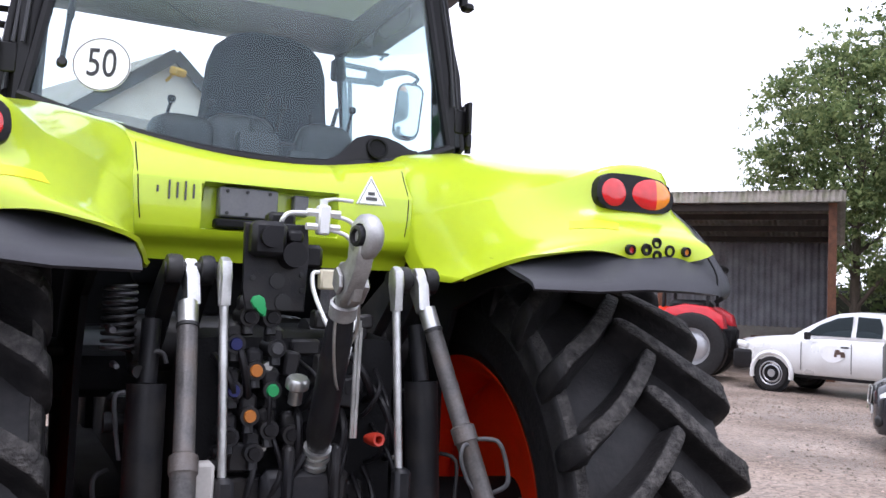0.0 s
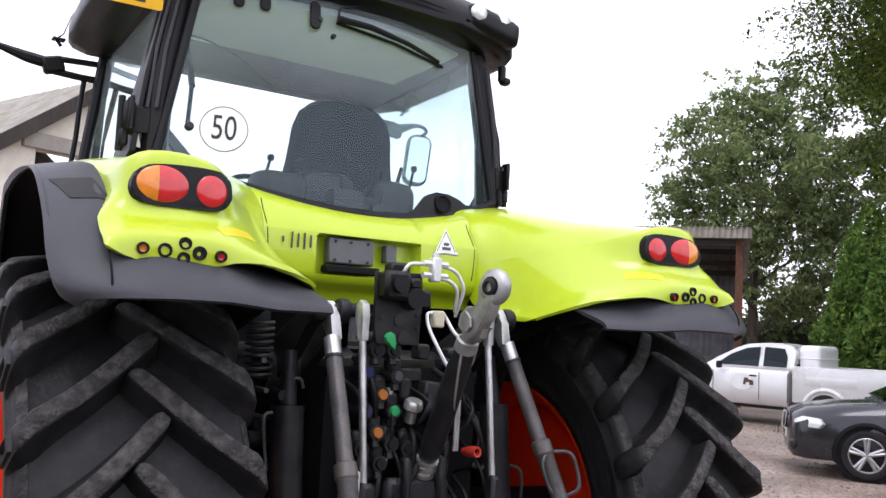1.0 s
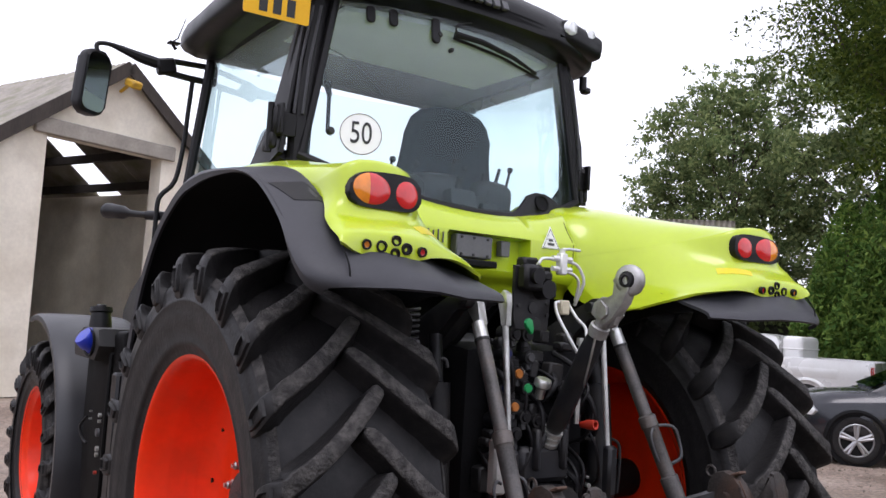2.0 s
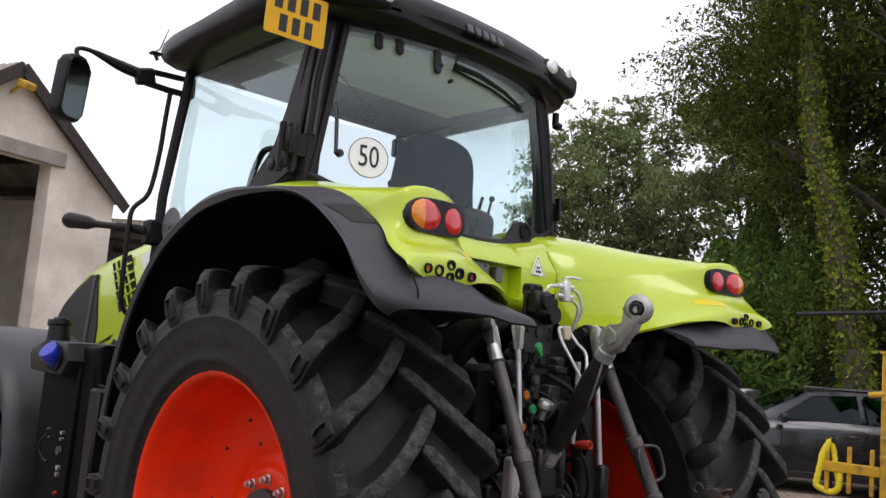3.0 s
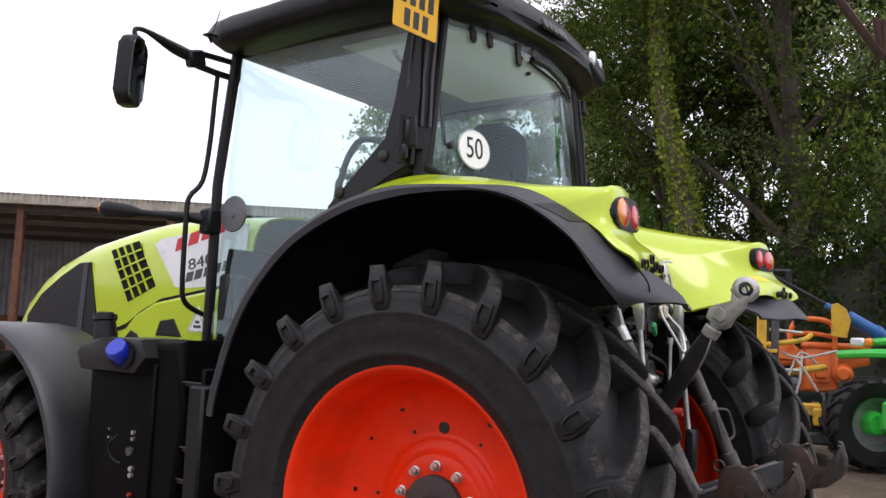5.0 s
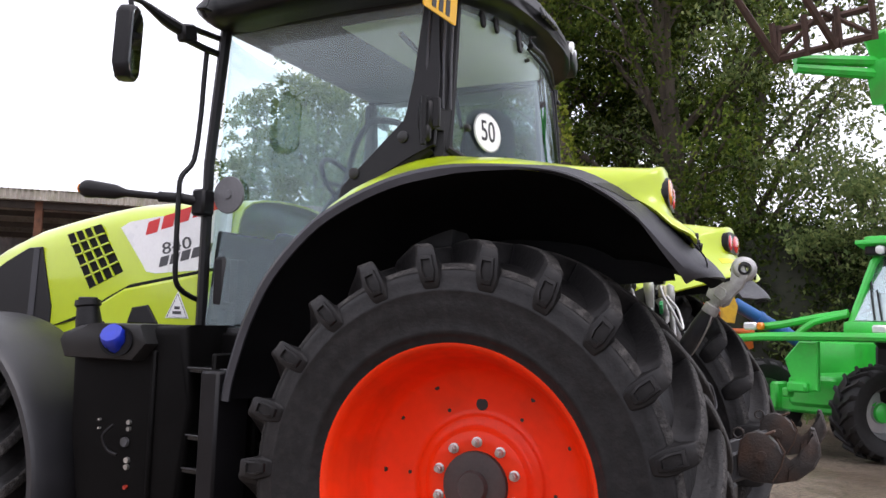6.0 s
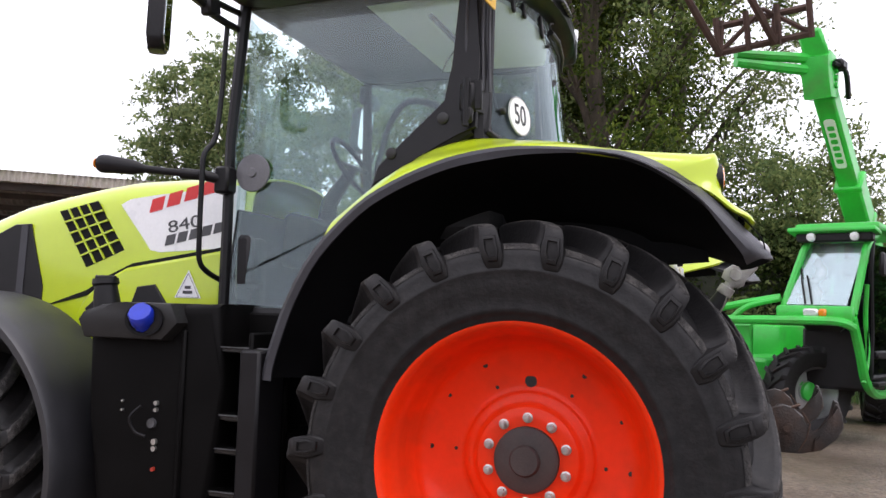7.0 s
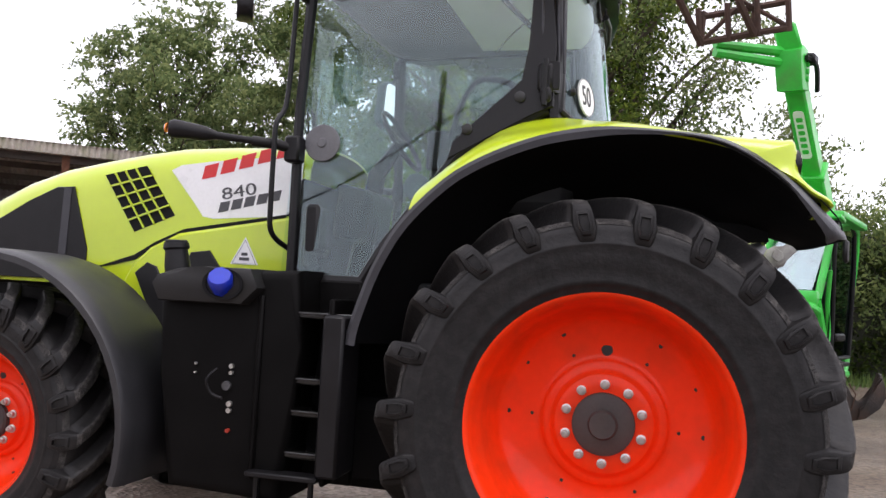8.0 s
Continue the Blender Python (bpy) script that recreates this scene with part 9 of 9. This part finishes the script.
# hydraulic couplers in three stacks
for u, v, mt in ((415, 608, "b"), (415, 690, "b"), (486, 615, "g0"), (482, 690, "g"), (452, 655, "o"), (445, 735, "o"), (412, 770, "b"), (480, 760, "b"), (455, 800, "b"), (520, 770, "b"), (436, 560, "k"), (475, 560, "k")):
    x, z = -0.223 + 0.00165 * (u - 415), 1.545 - 0.00158 * (v - 608)
    bm = bmesh.new()
    rod(bm, (x, -0.38, z), (x, -0.465, z), 0.030, 0.027, 16)
    rod(bm, (x, -0.45, z - 0.05), (x, -0.42, z + 0.06), 0.016, seg=8)
    box(bm, (x, -0.42, z + 0.035), (0.05, 0.05, 0.05), bevel=0.01)
    cp = part("coupler", bm, BLACKMETAL, tractor, "black hydraulic coupler with a dust cap")
    bm = bmesh.new()
    rod(bm, (x, -0.464, z), (x, -0.474, z), 0.019, 0.016, 16)
    part("dust_cap", bm, {"b": NAVYCAP if v < 700 else BLACKPL, "k": BLACKPL, "g": GREENCAP, "o": ORANGECAP, "g0": GREYMETAL}[mt], cp)
bm = bmesh.new()
prism(bm, [(-0.028, 0.0), (-0.02, 0.018), (0.0, 0.024), (0.018, 0.014), (0.024, -0.004), (0.02, -0.022), (0.026, -0.046), (0.014, -0.05), (0.004, -0.03), (-0.016, -0.022)], axis_m((-0.185, -0.535, 1.665), (0.1, -1, 0)) @ Matrix.Scale(0.8, 4), 0.02, 0.006, seg=2)
part("green_lever", bm, GREENCAP, tractor, "green plastic tap lever")
bm = bmesh.new()
lathe(bm, [(0.0, 0.03), (0.028, 0.03), (0.034, 0.022), (0.034, 0.0), (0.02, -0.01), (0.02, -0.05)], 14, axis_m((-0.044, -0.47, 1.425), (0, -0.35, 1)) @ pose(0, 0, 0, 0, -90, 0))
part("oil_cap", bm, STEEL, tractor, "bright ribbed oil filler cap")
bm = bmesh.new()
lathe(bm, [(0.0, -0.02), (0.010, -0.02), (0.012, 0.012), (0.019, 0.013), (0.021, 0.0), (0.019, -0.03), (0.013, -0.06)], 18, axis_m((0.185, -0.53, 1.278), (0.12, -1, 0.1)) @ pose(0, 0, 0, 0, -90, 0))
part("red_coupling", bm, DARKRED, tractor, "red hydraulic coupling")

# dark clutter of hoses, brackets and castings behind the couplers
rng = random.Random(7)
bm = bmesh.new()
for k in range(34):
    x, z = rng.uniform(-0.26, 0.24), rng.uniform(0.85, 1.62)
    bm = bmesh.new()
    box(bm, (x, -0.36 + rng.uniform(-0.05, 0.05), z), (rng.uniform(0.03, 0.10), 0.06, rng.uniform(0.03, 0.10)), (0, rng.uniform(-10, 10), 0), bevel=0.008)
    part("valve_block", bm, BLACKMETAL, tractor)
for k in range(26):
    x, z = rng.uniform(-0.27, 0.27), rng.uniform(1.05, 1.62)
    dx, dz = rng.uniform(-0.12, 0.12), rng.uniform(0.12, 0.35)
    bm = bmesh.new()
    sweep(bm, bend([(x, -0.36, z), (x + dx * 0.3, -0.46, z - dz * 0.3), (x + dx * 0.8, -0.45, z - dz * 0.8), (x + dx, -0.35, z - dz)], 5), rng.choice([0.007, 0.009, 0.012]), 8)
    part("hose", bm, BLACKPL, tractor)
for k in range(16):
    x, z = rng.uniform(-0.28, 0.28), rng.uniform(1.0, 1.5)
    bm = bmesh.new()
    rod(bm, (x, -0.40, z), (x + rng.uniform(-0.01, 0.01), -0.44, z), rng.uniform(0.006, 0.014), seg=8)
    part("fitting", bm, rng.choice([STEEL, GREYMETAL, GREYMETAL]), tractor)
# spring and brackets beside the left arm
bm = bmesh.new()
sweep(bm, [(-0.50 + 0.045 * math.cos(a), -0.18 + 0.045 * math.sin(a), 1.50 + 0.022 * a / (2 * math.pi) * 1.0) for a in [2 * math.pi * k / 14 for k in range(14 * 9)]], 0.006, 6)
part("coil_spring", bm, GREYMETAL, tractor, "dark coil spring")
for s in (-1, 1):
    bm = bmesh.new()
    box(bm, (s * 0.47, -0.12, 1.32), (0.08, 0.16, 0.10), bevel=0.015)
    rod(bm, (s * 0.47, -0.2, 1.30), (s * 0.53, -0.2, 1.30), 0.03, seg=14)
    sweep(bm, bend([(s * 0.52, -0.28, 1.18), (s * 0.56, -0.32, 1.16), (s * 0.55, -0.34, 1.05), (s * 0.54, -0.34, 0.95)], 4), 0.007, 8)
    part("side_bracket", bm, BLACKMETAL, tractor)

for pts, r, mt in (
        ([(-0.470, -0.30, 1.395), (-0.512, -0.30, 1.388), (-0.507, -0.30, 1.30), (-0.493, -0.30, 1.21)], 0.0065, GREYMETAL),
        ([(-0.440, -0.30, 1.462), (-0.434, -0.30, 1.490), (-0.412, -0.30, 1.510), (-0.390, -0.30, 1.505), (-0.380, -0.30, 1.478)], 0.007, GREYMETAL),
        ([(-0.448, -0.30, 1.368), (-0.419, -0.30, 1.325), (-0.415, -0.30, 1.28), (-0.433, -0.30, 1.205)], 0.009, BLACKPL)):
    bm = bmesh.new()
    sweep(bm, bend(pts, 4), r, 8)
    part("side_pipe", bm, mt, tractor, "bent dull pipe beside the lift arm")
for x, z, r in ((-0.455, 1.455, 0.022), (-0.430, 1.450, 0.016), (-0.53, 1.57, 0.012), (-0.515, 1.47, 0.010)):
    bm = bmesh.new()
    rod(bm, (x, -0.22, z), (x, -0.31, z), r, r * 0.8, 10)
    part("fitting", bm, GREYMETAL if r < 0.02 else BLACKMETAL, tractor)

# lower links with claw ends
for s in (-1, 1):
    a = Vector((s * 0.36, -0.20, 0.70))
    b_ = Vector((s * 0.45, -0.98, 1.055))
    bm = bmesh.new()
    d = b_ - a
    t = bmesh.new()
    box(t, (0, 0, 0), (0.045, 0.11, d.length), bevel=0.012)
    join(bm, t, axis_m((a + b_) / 2, d, (0, 0, 1)))
    lk = part("lower_link", bm, GREYMETAL, tractor, "grey steel lower link arm with a cast claw")
    bm = bmesh.new()
    prism(bm, [(-0.90, 0.985), (-0.96, 0.965), (-1.04, 0.965), (-1.12, 0.985), (-1.18, 1.035), (-1.205, 1.085), (-1.20, 1.13), (-1.182, 1.19), (-1.166, 1.195), (-1.150, 1.13), (-1.125, 1.065), (-1.09, 1.04), (-1.065, 1.06), (-1.048, 1.12), (-1.01, 1.155), (-0.97, 1.165), (-0.93, 1.152), (-0.905, 1.12), (-0.895, 1.05)],
          Matrix(((0, 0, 1, s * 0.45), (1, 0, 0, 0), (0, 1, 0, 0), (0, 0, 0, 1))), 0.055, 0.014, seg=2)
    rod(bm, (s * 0.40, -0.99, 1.07), (s * 0.50, -0.99, 1.07), 0.02, seg=12)
    prism(bm, [(-1.085, 0.985), (-1.12, 0.990), (-1.176, 1.038), (-1.200, 1.087), (-1.195, 1.128), (-1.180, 1.18), (-1.168, 1.18), (-1.155, 1.128), (-1.13, 1.060), (-1.09, 1.032)], Matrix(((0, 0, 1, s * 0.45), (1, 0, 0, 0), (0, 1, 0, 0), (0, 0, 0, 1))), 0.092, 0.012, seg=2)
    sweep(bm, [(s * 0.45, -0.898 + 0.020 * math.cos(a), 1.15 + 0.020 * math.sin(a)) for a in [2 * math.pi * k / 14 for k in range(14)]], 0.005, 6, closed=True)
    part("claw", bm, CAST, lk, "rusty cast steel claw hook")
    bm = bmesh.new()
    sweep(bm, [(s * 0.45 - 0.029, -1.045, 1.14), (s * 0.45 - 0.031, -1.075, 1.092), (s * 0.45 - 0.031, -1.06, 1.03), (s * 0.45 - 0.029, -1.03, 0.975)], 0.0035, 6)
    box(bm, (s * 0.45, -1.015, 1.158), (0.045, 0.05, 0.010), (-25, 0, 0), bevel=0.003)
    part("latch", bm, RUSTED, lk, "rusty claw latch")
    # lower rod fork
    bm = bmesh.new()
    lo = (-0.413, -0.846, 0.92) if s < 0 else (0.503, -0.71, 0.98)
    rod(bm, lo, (s * 0.44, -0.86 if s < 0 else -0.72, 0.85), 0.036, 0.036, 14)
    box(bm, (s * 0.44, -0.85 if s < 0 else -0.70, 0.88), (0.12, 0.08, 0.14), bevel=0.015)
    part("fork", bm, BLACKMETAL, lk)
    bm = bmesh.new()
    h0 = Vector((0.47, -0.60, 1.28)) if s > 0 else Vector((-0.345, -0.62, 1.12))
    sweep(bm, bend([h0, h0 + Vector((0.05, -0.05, 0.0)), h0 + Vector((0.07, -0.07, -0.06)), h0 + Vector((0.07, -0.08, -0.12)), h0 + Vector((0.04, -0.05, -0.15))], 4), 0.007, 8)
    sweep(bm, bend([h0 + Vector((-0.02, -0.02, -0.02)), h0 + Vector((-0.05, -0.03, -0.01)), h0 + Vector((-0.065, -0.04, -0.05)), h0 + Vector((-0.04, -0.05, -0.12)), h0 + Vector((0.0, -0.05, -0.16))], 4), 0.006, 8)
    part("wire_handle", bm, GREYMETAL, lk)
bm = bmesh.new()
box(bm, (-0.32, -0.56, 1.145), (0.062, 0.05, 0.20), bevel=0.01)
part("grey_cover", bm, PALEGREY, tractor, "pale grey plastic cover")
# drawbar frame and power shaft guard
bm = bmesh.new()
box(bm, (0, -0.42, 0.72), (0.34, 0.12, 0.40), bevel=0.03)
rod(bm, (0, -0.40, 0.95), (0, -0.56, 0.95), 0.09, 0.11, 18)
box(bm, (0, -0.55, 0.45), (0.12, 0.7, 0.06), bevel=0.015)
box(bm, (0.0, -0.44, 1.12), (0.26, 0.06, 0.14), bevel=0.02)
box(bm, (-0.06, -0.47, 1.18), (0.03, 0.05, 0.16), bevel=0.01)
box(bm, (0.08, -0.47, 1.18), (0.03, 0.05, 0.16), bevel=0.01)
part("drawbar_frame", bm, BLACKMETAL, tractor, "black drawbar frame and shaft guard")
